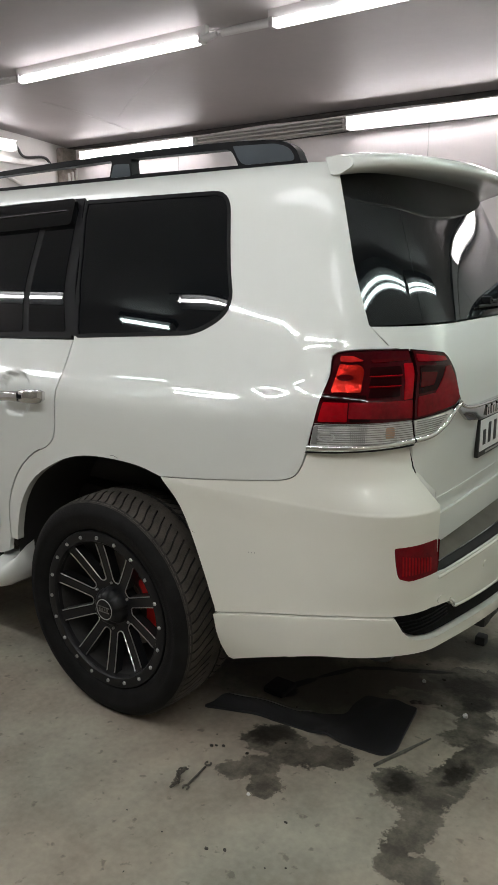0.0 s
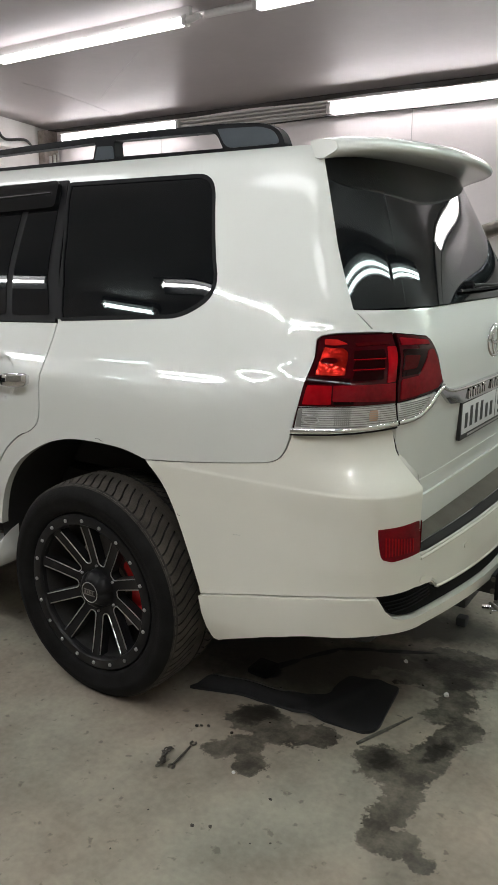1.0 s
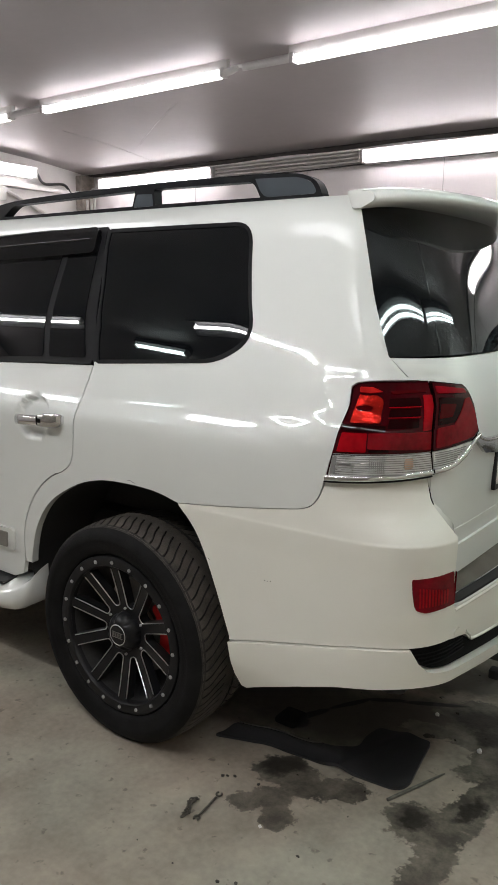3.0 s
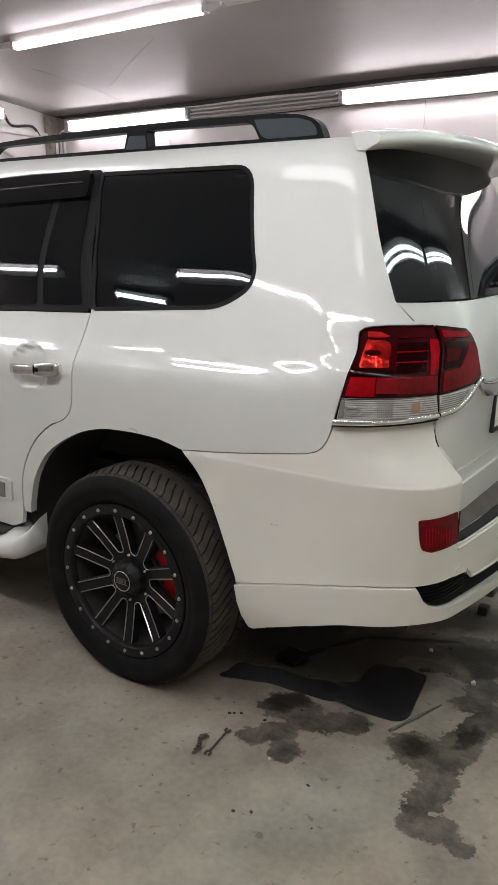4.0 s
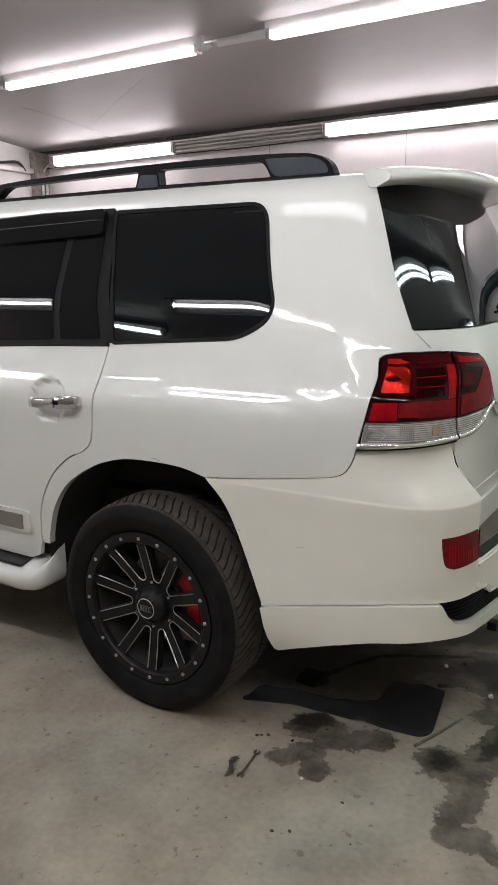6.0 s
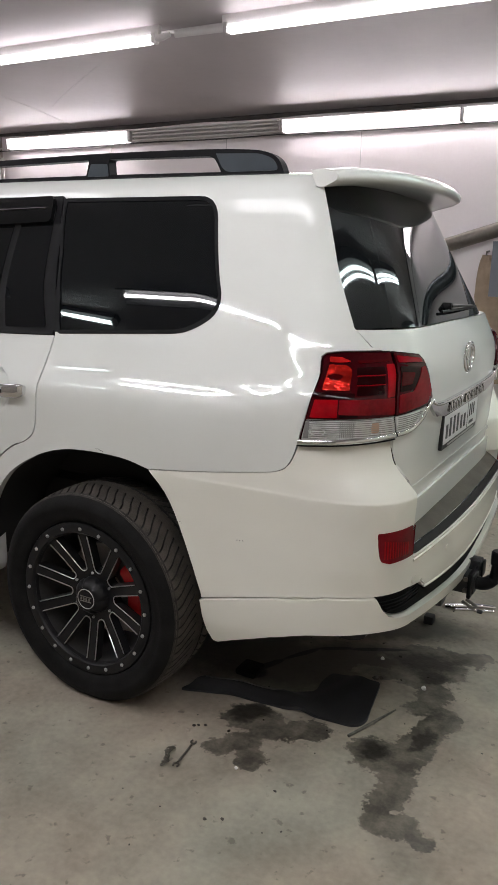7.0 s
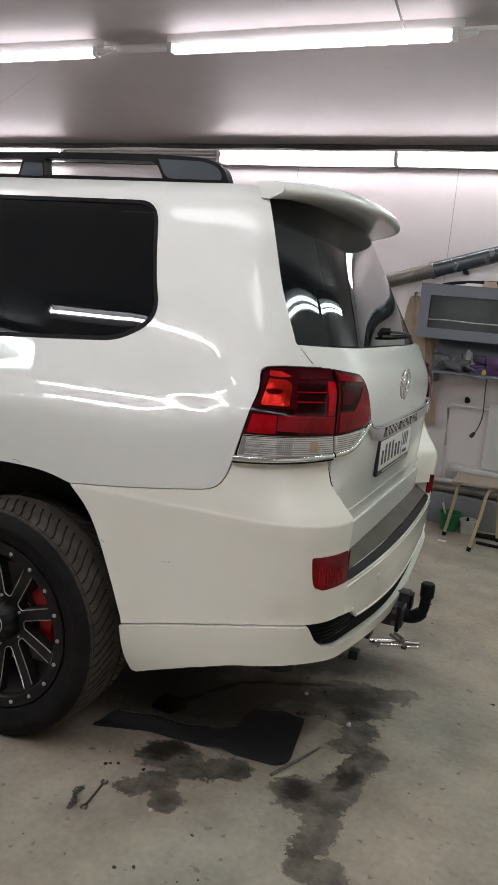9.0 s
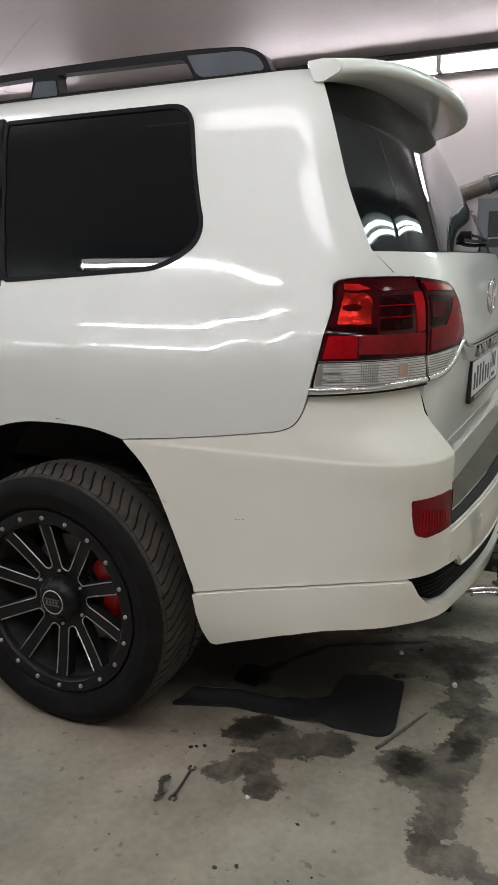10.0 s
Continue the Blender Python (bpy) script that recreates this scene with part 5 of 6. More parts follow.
gw = patch("rear_window", gwin[:-1] + [(2.0, 1.915)] + [(4 - s, z) for s, z in gwin[::-1][1:-1]], GLASS, TINT_REAR, gate, step=0.04, off=-0.002, depth=0.01, label="dark tinted rear glass")

# chrome garnish with raised blocks, emblem, plate
gar = [(1.13, 1.214), (1.24, 1.196), (1.45, 1.187), (2.0, 1.184)]
gar_low = [(2.0, 1.128), (1.45, 1.132), (1.26, 1.148), (1.17, 1.178), (1.11, 1.203)]
garnish = patch("garnish", gar + [(4 - s, z) for s, z in gar[::-1][1:]] + [(4 - s, z) for s, z in gar_low[::-1][:-1]] + gar_low, UP, GARNISH, gate, step=0.03, off=0.014, depth=0.014, label="dark chrome garnish with raised chrome marks", edge=0.004)
for run in (gar + [(4 - s, z) for s, z in gar[::-1][1:]],):
    q = np.array(smooth_line(run, 5))
    p = UP(q[:, 0], q[:, 1])
    part("garnish_edge", sweep([(x + 0.013, y, z - 0.004) for x, y, z in p], 0.0055, 10), CHROME, garnish, "bright chrome edge", smooth=60)
widths = [0.030, 0.034, 0.034, 0.034, 0, 0.032, 0.034, 0.034, 0.014, 0.032, 0.032, 0.034]
pos = 0.30
for wdt in widths:
    if wdt:
        for dh, a, b in ((0.0, 1.140, 1.176), (wdt - 0.009, 1.140, 1.176)) if wdt > 0.02 else ((0.0, 1.140, 1.176),):
            h0 = pos - dh
            x = float(UP.xh(2 - abs(h0) / 0.57, 1.16)[0])
            part("raised_mark", box(x + 0.010, x + 0.019, YC - h0, YC - h0 + 0.008, a, b, 0.001, 1), CHROME, gate, "small chrome block")
        x = float(UP.xh(2 - abs(pos) / 0.57, 1.16)[0])
        if wdt > 0.02:
            part("raised_mark", box(x + 0.010, x + 0.019, YC - pos, YC - pos + wdt - 0.003, 1.166, 1.175, 0.001, 1), CHROME, gate, "small chrome block")
    pos -= 0.048


def ring_xz(cx, cy, cz, ry, rz, r, n=40, tilt=0.0):
    return sweep([(cx - tilt * (rz * math.sin(a)), cy + ry * math.cos(a), cz + rz * math.sin(a)) for a in np.linspace(0, 2 * math.pi, n + 1)], r, 8, cap=False)


emx = 1.110
part("emblem", join(ring_xz(emx, YC, 1.308, 0.078, 0.054, 0.007), ring_xz(emx, YC, 1.308, 0.028, 0.046, 0.006), ring_xz(emx, YC, 1.325, 0.055, 0.026, 0.006)), CHROME, gate, "round chrome emblem", smooth=60)
pc = YC - 0.055
plate = part("number_plate", box(1.101, 1.115, pc - 0.270, pc + 0.270, 0.998, 1.128, 0.003), INK, gate, "white plate with dark marks in a black frame")
part("plate_face", box(1.1145, 1.1165, pc - 0.262, pc + 0.262, 1.018, 1.124, 0.001), PLATE_WHITE, plate, "white plate face")
part("frame_strip", box(1.1145, 1.1160, pc - 0.20, pc + 0.22, 1.004, 1.011, 0), GREY_FIT, plate, "pale strip on the frame")
for y0, wdt, z0, z1 in [(-0.235, 0.026, 1.036, 1.088), (-0.185, 0.026, 1.036, 1.106), (-0.130, 0.026, 1.036, 1.106), (-0.075, 0.026, 1.036, 1.106), (-0.018, 0.026, 1.036, 1.088), (0.035, 0.026, 1.036, 1.088), (0.125, 0.016, 1.062, 1.112), (0.158, 0.016, 1.062, 1.112), (0.192, 0.016, 1.062, 1.112), (0.13, 0.07, 1.030, 1.042)]:
    part("mark", box(1.116, 1.1175, pc + y0, pc + y0 + wdt, z0, z1, 0), INK, plate, "plain dark bar", smooth=0)
part("divider", box(1.116, 1.1175, pc + 0.096, pc + 0.099, 1.018, 1.124, 0), INK, plate, smooth=0)
part("wiper_hub", sweep([(0.99, YC - 0.10, 1.496), (1.052, YC - 0.10, 1.502)], [0.020, 0.014], 14), TRIM, gate, "black wiper hub")
part("wiper_arm", sweep(curve_points([(1.050, YC - 0.10, 1.502), (1.056, YC + 0.02, 1.500), (1.052, YC + 0.22, 1.494)]), 0.0075, 8, 0.7), TRIM, gate, "black wiper arm")
part("wiper_blade", sweep([(1.048 - 0.012 * (abs(h) / 0.4) ** 2, YC - h, 1.486) for h in np.linspace(-0.36, 0.21, 11)], 0.0055, 6), TRIM, gate, "black wiper blade")


def spoiler():
    rings = []
    for q in np.sin(np.linspace(-math.pi / 2, math.pi / 2, 81)):
        a = abs(q)
        xt = 0.972 - 0.100 * a ** 2 - 0.085 * a ** 9
        x0 = 0.735 - 0.045 * a ** 2
        top = 1.968 - 0.012 * a ** 2 - 0.012 * a ** 8
        low = top - 0.060 + 0.002 * a ** 2
        thin = 1 - 0.25 * a ** 6
        c = xt - x0
        sec = [(x0 - 0.07 * (1 - a ** 4), top - 0.012), (x0, top - 0.003), (x0 + 0.45 * c, top), (xt - 0.22 * c, top - 0.007 * thin), (xt - 0.09 * c, top - 0.013 * thin), (xt - 0.025 * c, top - 0.023 * thin), (xt, top - 0.036 * thin), (xt - 0.02 * c, top - 0.047 * thin), (xt - 0.12 * c, top - 0.056 * thin), (x0 + 0.5 * c, low), (x0 + 0.28 * c, low), (x0 + 0.18 * c, low + 0.004)]
        rings.append([(x, YC + 0.622 * q, z) for x, z in sec])
    for k, shift in ((0, -0.006), (-1, 0.006)):
        mid = np.mean(rings[k], axis=0)
        cap = [tuple(mid + (np.array(v) - mid) * 0.95 + np.array((0, shift, 0))) for v in rings[k]]
        rings = [cap] + rings if k == 0 else rings + [cap]
    return loft(rings)


part("spoiler", spoiler(), PAINT, car, "white roof spoiler over the rear glass", smooth=50)


# ---- tail lamps ----
def tail_lamp(side):
    mir = side < 0
    unit = new("tail_lamp")
    unit.parent = car
    unit.matrix_parent_inverse = wm(car).inverted()
    unit["label"] = "red and clear wrap-round tail lamp"
    outer = [(0.347, 1.380), (0.41, 1.383), (0.69, 1.385), (0.735, 1.150), (0.755, 1.124), (0.096, 1.104), (0.182, 1.256), (0.261, 1.349), (0.276, 1.366), (0.305, 1.376)]
    inner = [(0.698, 1.384), (0.93, 1.369), (0.965, 1.357), (1.14, 1.222), (1.065, 1.196), (0.97, 1.150), (0.90, 1.137), (0.763, 1.131), (0.74, 1.16)]
    patch("housing", outer, UP, LENS_DARK, unit, step=0.03, off=0.004, depth=0.03, mirror=mir, label="dark housing")
    patch("housing", rounded(inner, 0.004), UP, LENS_DARK, unit, step=0.03, off=0.004, depth=0.03, mirror=mir, label="dark housing")
    patch("red_lens", [(0.353, 1.374), (0.42, 1.377), (0.680, 1.378), (0.714, 1.198), (0.712, 1.195), (0.147, 1.187), (0.150, 1.194), (0.194, 1.256), (0.271, 1.346), (0.285, 1.360), (0.312, 1.370)], UP, LENS_RED, unit, step=0.03, off=0.012, depth=0.012, mirror=mir, edge=0.005, label="glossy dark red lens")
    patch("red_lens", rounded([(0.706, 1.378), (0.925, 1.364), (0.957, 1.352), (1.125, 1.226), (1.06, 1.208), (0.733, 1.196)], 0.006), UP, LENS_RED, unit, step=0.03, off=0.012, depth=0.012, mirror=mir, edge=0.005, label="glossy dark red lens")
    patch("clear_lens", rounded([(0.15, 1.182), (0.714, 1.192), (0.742, 1.140), (0.12, 1.122)], 0.005), UP, LENS_CLEAR, unit, step=0.03, off=0.010, depth=0.01, mirror=mir, label="clear ribbed lens")
    patch("clear_lens", rounded([(0.735, 1.192), (1.055, 1.204), (0.965, 1.160), (0.90, 1.147), (0.762, 1.142)], 0.005), UP, LENS_CLEAR, unit, step=0.03, off=0.010, depth=0.01, mirror=mir, label="clear ribbed lens")
    for z in np.arange(1.128, 1.186, 0.0064):
        k = (z - 1.122) / 0.06
        patch("rib", [(0.128 + 0.022 * k, z), (0.735 - 0.02 * k, z + 0.008), (0.735 - 0.02 * k, z + 0.0097), (0.128 + 0.022 * k, z + 0.0017)], UP, RIB_GREY, unit, step=0.05, off=0.0125, depth=0.003, mirror=mir)
        if z > 1.145:
            patch("rib", [(0.75, z + 0.002), (0.90 + 2.2 * (z - 1.145), z + 0.006), (0.90 + 2.2 * (z - 1.145), z + 0.0078), (0.75, z + 0.0038)], UP, RIB_GREY, unit, step=0.05, off=0.0125, depth=0.003, mirror=mir)
    oval = [(math.cos(a), math.sin(a)) for a in np.linspace(0, 2 * math.pi, 25)[:-1]]
    patch("bulb_window", [(0.215 + 0.050 * p, 1.151 + 0.0125 * q) for p, q in oval], UP, MILLED, unit, holes=[[(0.217 + 0.040 * p, 1.151 + 0.0095 * q) for p, q in oval]], step=0.02, off=0.0150, depth=0.004, mirror=mir, label="bright oval bulb window")
    patch("lens_block", rounded([(0.146, 1.177), (0.172, 1.180), (0.160, 1.130), (0.128, 1.127)], 0.004), UP, RIB_GREY, unit, step=0.03, off=0.0116, depth=0.004, mirror=mir, label="dark lens edge")
    patch("lens_block", rounded([(0.448, 1.186), (0.545, 1.187), (0.543, 1.137), (0.444, 1.135)], 0.004), UP, MILLED, unit, step=0.03, off=0.0116, depth=0.004, mirror=mir, label="bright lens block")
    patch("lens_block", rounded([(0.622, 1.187), (0.705, 1.190), (0.728, 1.142), (0.627, 1.139)], 0.004), UP, MILLED, unit, step=0.03, off=0.0118, depth=0.004, mirror=mir, label="bright lens block")
    for k in range(8):
        s = 0.352 + 0.0115 * k
        patch("rib", [(s, 1.180), (s + 0.003, 1.180), (s + 0.001, 1.136), (s - 0.002, 1.136)], UP, RIB_GREY, unit, step=0.05, off=0.0128, depth=0.003, mirror=mir)
    patch("indicator", rounded([(0.552, 1.178), (0.605, 1.179), (0.610, 1.150), (0.555, 1.147)], 0.01), UP, LENS_AMBER, unit, step=0.03, off=0.0122, depth=0.004, mirror=mir, label="amber tinted indicator")
    # chambers that show through the smoked red lens, standing just proud of it

    def chamber(loop, m, off, label, r=0.005):
        patch("segment", rounded(loop, r), UP, m, unit, step=0.015, off=off + 0.002, depth=0.003, mirror=mir, label=label)
    # a highlight on the lens, painted as an orange-red patch
    chamber([(0.315, 1.363), (0.380, 1.362), (0.425, 1.350), (0.36, 1.346), (0.306, 1.348)], LENS_GLINT, 0.0132, "painted orange-red upper glint")
    chamber([(0.46, 1.352), (0.60, 1.355), (0.66, 1.356), (0.662, 1.349), (0.47, 1.344)], LENS_MID, 0.0132, "dim red upper band")

    def domed(s, z):
        p = UP(s, z)
        g = np.exp(-((s - 0.30) / 0.055) ** 2 - ((z - 1.306) / 0.016) ** 2) + 0.16 * np.sin(70 * s + 90 * z) * np.clip((s - 0.24) / 0.05, 0, 1)
        p[..., 1] -= 0.0034 * g
        p[..., 0] += 0.0018 * g
        return p
    patch("reflector_bowl", rounded([(0.296, 1.340), (0.388, 1.339), (0.412, 1.330), (0.398, 1.268), (0.240, 1.268), (0.260, 1.300)], 0.008), domed, LENS_FOIL, unit, step=0.006, off=0.0165, depth=0.002, mirror=mir, label="shining red reflector bowl", edge=0.001)
    patch("segment", [(0.312 + 0.040 * p, 1.306 + 0.006 * q) for p, q in oval], domed, LENS_MID, unit, step=0.02, off=0.0185, depth=0.002, mirror=mir, label="dark oval bulb socket")
    for a, b in ((1.312, 1.332), (1.285, 1.306), (1.256, 1.279)):
        chamber([(0.448, b), (0.612, b + 0.003), (0.618, a + 0.003), (0.440, a)], LENS_DARK, 0.0136, "dark red chamber")
    for z in (1.2815, 1.3085):
        patch("segment_bar", [(0.440, z), (0.618, z + 0.003), (0.618, z + 0.0050), (0.440, z + 0.0020)], UP, LENS_BRIGHT, unit, step=0.015, off=0.0170, depth=0.002, mirror=mir)
    chamber([(0.632, 1.342), (0.684, 1.342), (0.697, 1.253), (0.646, 1.250)], LENS_BRIGHT, 0.0131, "bright red side strip")
    chamber([(0.200, 1.264), (0.430, 1.262), (0.430, 1.249), (0.190, 1.249)], LENS_DARK, 0.0130, "dark dividing bar", 0.003)
    chamber([(0.202, 1.244), (0.335, 1.245), (0.330, 1.196), (0.172, 1.194)], LENS_BRIGHT, 0.0132, "bright red lower chamber")
    chamber([(0.342, 1.245), (0.700, 1.249), (0.709, 1.202), (0.338, 1.205)], LENS_LOWER, 0.0132, "red lower chamber")
    chamber([(0.345, 1.203), (0.455, 1.204), (0.455, 1.197), (0.345, 1.195)], LENS_DARK, 0.0134, "dark lower bar", 0.002)
    chamber([(0.715, 1.366), (0.915, 1.354), (0.930, 1.342), (0.720, 1.345)], LENS_LOWER, 0.0133, "red upper band")
    chamber([(0.725, 1.334), (0.905, 1.330), (0.88, 1.292), (0.855, 1.268), (0.735, 1.262)], LENS_DARK, 0.0134, "dark curved chamber", 0.008)
    chamber([(0.735, 1.318), (0.845, 1.316), (0.83, 1.283), (0.740, 1.279)], LENS_MID, 0.0140, "dim red inner chamber", 0.006)
    chamber([(0.738, 1.256), (0.862, 1.262), (0.893, 1.292), (0.915, 1.328), (0.955, 1.330), (1.095, 1.235), (1.05, 1.218), (0.745, 1.203)], LENS_LOWER, 0.0132, "bright red chamber", 0.008)
    patch("gasket", [(0.088, 1.0995), (0.752, 1.1195), (0.752, 1.1235), (0.093, 1.1035)], UP, TRIM, unit, step=0.03, off=0.010, depth=0.012, mirror=mir)
    for run, rad in (([(0.100, 1.113), (0.30, 1.119), (0.52, 1.126), (0.747, 1.133)], 0.0092), ([(0.757, 1.134), (0.86, 1.138), (0.93, 1.146), (0.99, 1.162), (1.05, 1.188), (1.10, 1.204), (1.15, 1.212)], 0.0092)):
        q = np.array(smooth_line(run, 6))
        p = UP(q[:, 0], q[:, 1])
        t = np.gradient(p, axis=0)
        n = np.stack([t[:, 1], -t[:, 0], 0 * t[:, 0]], 1)
        n /= np.linalg.norm(n, axis=1)[:, None]
        p = p + 0.007 * n
        part("chrome_strip", sweep([(x, 2 * YC - y if mir else y, z) for x, y, z in p], rad, 14), CHROME, unit, "chrome strip", smooth=60)


tail_lamp(1)
tail_lamp(-1)

# ---- rear bumper ----
near = on(LOW, shifted(SEAM, 0.0028)[:-1]) + [(s, 1.100 + 0.030 * (s - 0.1)) for s in (0.11, 0.3, 0.5, 0.7)] + [(0.757, 1.118), (0.759, 1.052), (0.772, 1.036), (0.805, 1.013), (0.87, 0.978), (0.915, 0.956), (0.936, 0.945), (0.945, 0.930), (0.949, 0.88), (0.950, 0.78), (0.965, 0.722), (1.5, 0.722), (2.0, 0.722)]
line = [(0.225, 0.6115), (0.33, 0.6165), (0.44, 0.6195), (0.595, 0.6195)]
front_line = [(0.478, 0.5085), (0.53, 0.5215), (0.59, 0.5365), (0.65, 0.5510), (0.70, 0.5625), (0.76, 0.5760), (0.83, 0.5920)]
under = [(2.0, 0.529), (1.57, 0.540), (1.165, 0.565), (1.12, 0.583), (1.078, 0.606), (0.93, 0.6215), (0.765, 0.622)] + [(s, z + 0.0025) for s, z in line[::-1]] + on(LOW, [(x, z + 0.0025) for x, z in front_line[::-1]] + [p for p in ARCH_BACK[1:-1] if p[1] > 0.53])
bumper = patch("rear_bumper", near + [(4 - s, z) for s, z in near[::-1][1:]] + [(4 - s, z) for s, z in under[::-1][:-1]] + under, LOW, BUMPER_PAINT, car, step=0.028, depth=0.09, edge=0.003, rows=(0.922, 0.930, 0.9335, 0.937, 0.9405, 0.944, 0.952))
top = [(0.600, 0.613), (0.765, 0.6165), (0.93, 0.6165), (1.072, 0.601), (1.115, 0.578), (1.16, 0.559), (1.57, 0.535), (2.0, 0.524)]
bot = [(2.0, 0.466), (1.8, 0.472), (1.57, 0.486), (1.31, 0.504), (0.975, 0.526), (0.80, 0.543), (0.73, 0.555), (0.66, 0.584)]
patch("bumper_insert", top + [(4 - s, z) for s, z in top[::-1][1:]] + [(4 - s, z) for s, z in bot[::-1][:-1]] + bot, LOW, INSERT, bumper, step=0.03, off=-0.008, depth=0.02, label="black mesh insert")
for k in range(4):
    z = 0.556 + 0.013 * k
    patch("rib", [(0.75 - 0.035 * k, z), (1.10 - 0.01 * k, z - 0.002), (1.10 - 0.01 * k, z + 0.001), (0.75 - 0.035 * k, z + 0.003)], LOW, TRIM, bumper, step=0.04, off=-0.005, depth=0.004)
st = on(LOW, [(x, z - 0.0015) for x, z in front_line]) + [(s, z - 0.0015) for s, z in line] + [(0.66, 0.577), (0.73, 0.548), (0.80, 0.536), (0.975, 0.519), (1.31, 0.497), (1.57, 0.479), (1.8, 0.465), (2.0, 0.459)]
sb = smooth_line([(2.0, 0.405), (1.67, 0.428), (1.285, 0.457), (0.995, 0.480), (0.755, 0.495), (0.57, 0.498), (0.41, 0.493), (0.27, 0.486), (0.16, 0.476), (0.07, 0.459), (-0.0, 0.438), (-0.07, 0.410), (-0.14, 0.380)], 3) + on(LOW, [(0.535, 0.352), (0.517, 0.354), (0.511, 0.364), (0.498, 0.400), (0.487, 0.45)])
skirt = patch("bumper_skirt", st + [(4 - s, z) for s, z in st[::-1][1:]] + [(4 - s, z) for s, z in sb[::-1][:-1]] + sb, LOW, BUMPER_PAINT, bumper, step=0.028, off=0.014, depth=0.04, label="white lower skirt", edge=0.006)
for mir in (False, True):
    refl = patch("reflector", rounded([(0.562, 0.838), (0.93, 0.842), (0.95, 0.737), (0.69, 0.733), (0.60, 0.745), (0.575, 0.79)], [0.012, 0.006, 0.006, 0.02, 0.03, 0.02]), LOW, REFLECTOR, bumper, step=0.025, off=0.005, depth=0.01, mirror=mir, label="dark red corner reflector", edge=0.004)
    for k in range(10):
        u = 0.630 + 0.027 * k
        patch("segment_bar", [(u, 0.752), (u + 0.012, 0.752), (u + 0.006, 0.812 - 0.002 * k), (u - 0.006, 0.814 - 0.002 * k)], LOW, LENS_BRIGHT, refl, step=0.04, off=0.0062, depth=0.002, mirror=mir, label="bright red rib")
    for s, z in ((0.99, 0.635), (1.45, 0.655)):
        patch("parking_sensor", [(s + 0.012 * math.cos(a) * 1.8, z + 0.012 * math.sin(a)) for a in np.linspace(0, 2 * math.pi, 17)[:-1]], LOW, BUMPER_PAINT, bumper, step=0.02, off=0.003, depth=0.004, mirror=mir)


def band(u0, u1, lift):
    """A strip of the step plate between the tailgate and the bumper edge."""
    hs = np.linspace(-0.695, 0.695, 61)
    verts = []
    for h in hs:
        a = abs(h)
        xi = float(UP.xh(2 - min(a, 0.62) / 0.62, 0.80)[0]) - 0.02
        xo = float(LOW.xh(2 - a / 0.655, 0.722)[0]) - 0.004 if a < 0.655 else float(LOW.xh(1.0, 0.722)[0]) - 0.012
        for u in np.linspace(u0, u1, 5):
            verts.append((xi + (xo - xi) * u + (0.03 * (h / 0.9) ** 2 if h < 0 else 0), YC - h, 0.780 - 0.052 * u ** 1.3 + lift))
    faces = []
    for i in range(len(hs) - 1):
        for k in range(4):
            faces.append((i * 5 + k, i * 5 + k + 1, i * 5 + k + 6, i * 5 + k + 5))
    n = len(verts)
    verts += [(x, y, z - 0.012) for x, y, z in verts]
    faces += [tuple(i + n for i in f) for f in faces]
    for k in (0, 4):
        faces += [(i * 5 + k, (i + 1) * 5 + k, n + (i + 1) * 5 + k, n + i * 5 + k) for i in range(len(hs) - 1)]
    for i in (0, len(hs) - 1):
        faces += [(i * 5 + k, i * 5 + k + 1, n + i * 5 + k + 1, n + i * 5 + k) for k in range(4)]
    return verts, faces


part("step_base", band(0, 1.0, -0.006), PAINT, bumper)
part("step_edge", band(0.0, 0.07, 0.002), STEP_DARK, bumper, "dark rubber step edge")
part("step_pad", band(0.075, 0.74, 0.002), STEP_GREY, bumper, "grey ribbed step pad")
part("step_line", band(0.745, 0.765, 0.004), CHROME, bumper, "thin bright trim line")
part("step_edge", band(0.775, 0.965, 0.002), STEP_DARK, bumper, "dark rubber step edge")
for mir in (False, True):
    q = np.array([(0.757, 1.112), (0.759, 1.052), (0.772, 1.036), (0.805, 1.013), (0.87, 0.978), (0.915, 0.956), (0.936, 0.945), (0.945, 0.930), (0.949, 0.88), (0.950, 0.80)])
    u = 4 - q[:, 0] if mir else q[:, 0]
    edge_line = LOW(u, q[:, 1]) - np.array((0.003, 0, 0))
    inner_line = UP(u + (-0.10 if mir else 0.10), q[:, 1]) - np.array((0.004, 0, 0))
    part("bumper_return", loft([edge_line, 0.5 * edge_line + 0.5 * inner_line - np.array((0.004, 0, 0)), inner_line], closed=False), BUMPER_PAINT, bumper, "white folded edge beside the tailgate", smooth=60)
    zs = np.linspace(0.748, 0.838, 5)
    rim = LOW(0 * zs + (3.05 if mir else 0.95), zs) + np.array((0.004, 0, 0))
    fold = rim + np.array((-0.022, -0.016 if mir else 0.016, 0))
    back_ = fold + np.array((-0.006, 0.006 if mir else -0.006, 0))
    part("reflector_side", loft([rim, fold, back_, rim - np.array((0.010, 0, 0))], closed=False), REFLECTOR, bumper, "red folded side of the corner reflector", smooth=40)
# thin dark bar added in place of the open gap beside the tailgate
q = np.array([(0.761, 1.112), (0.763, 1.054), (0.774, 1.036)])
part("gap_strip", sweep(LOW(q[:, 0], q[:, 1]) - np.array((0.001, 0, 0)), 0.0022, 6), TRIM, bumper, "dark strip standing in for the gap beside the tailgate")
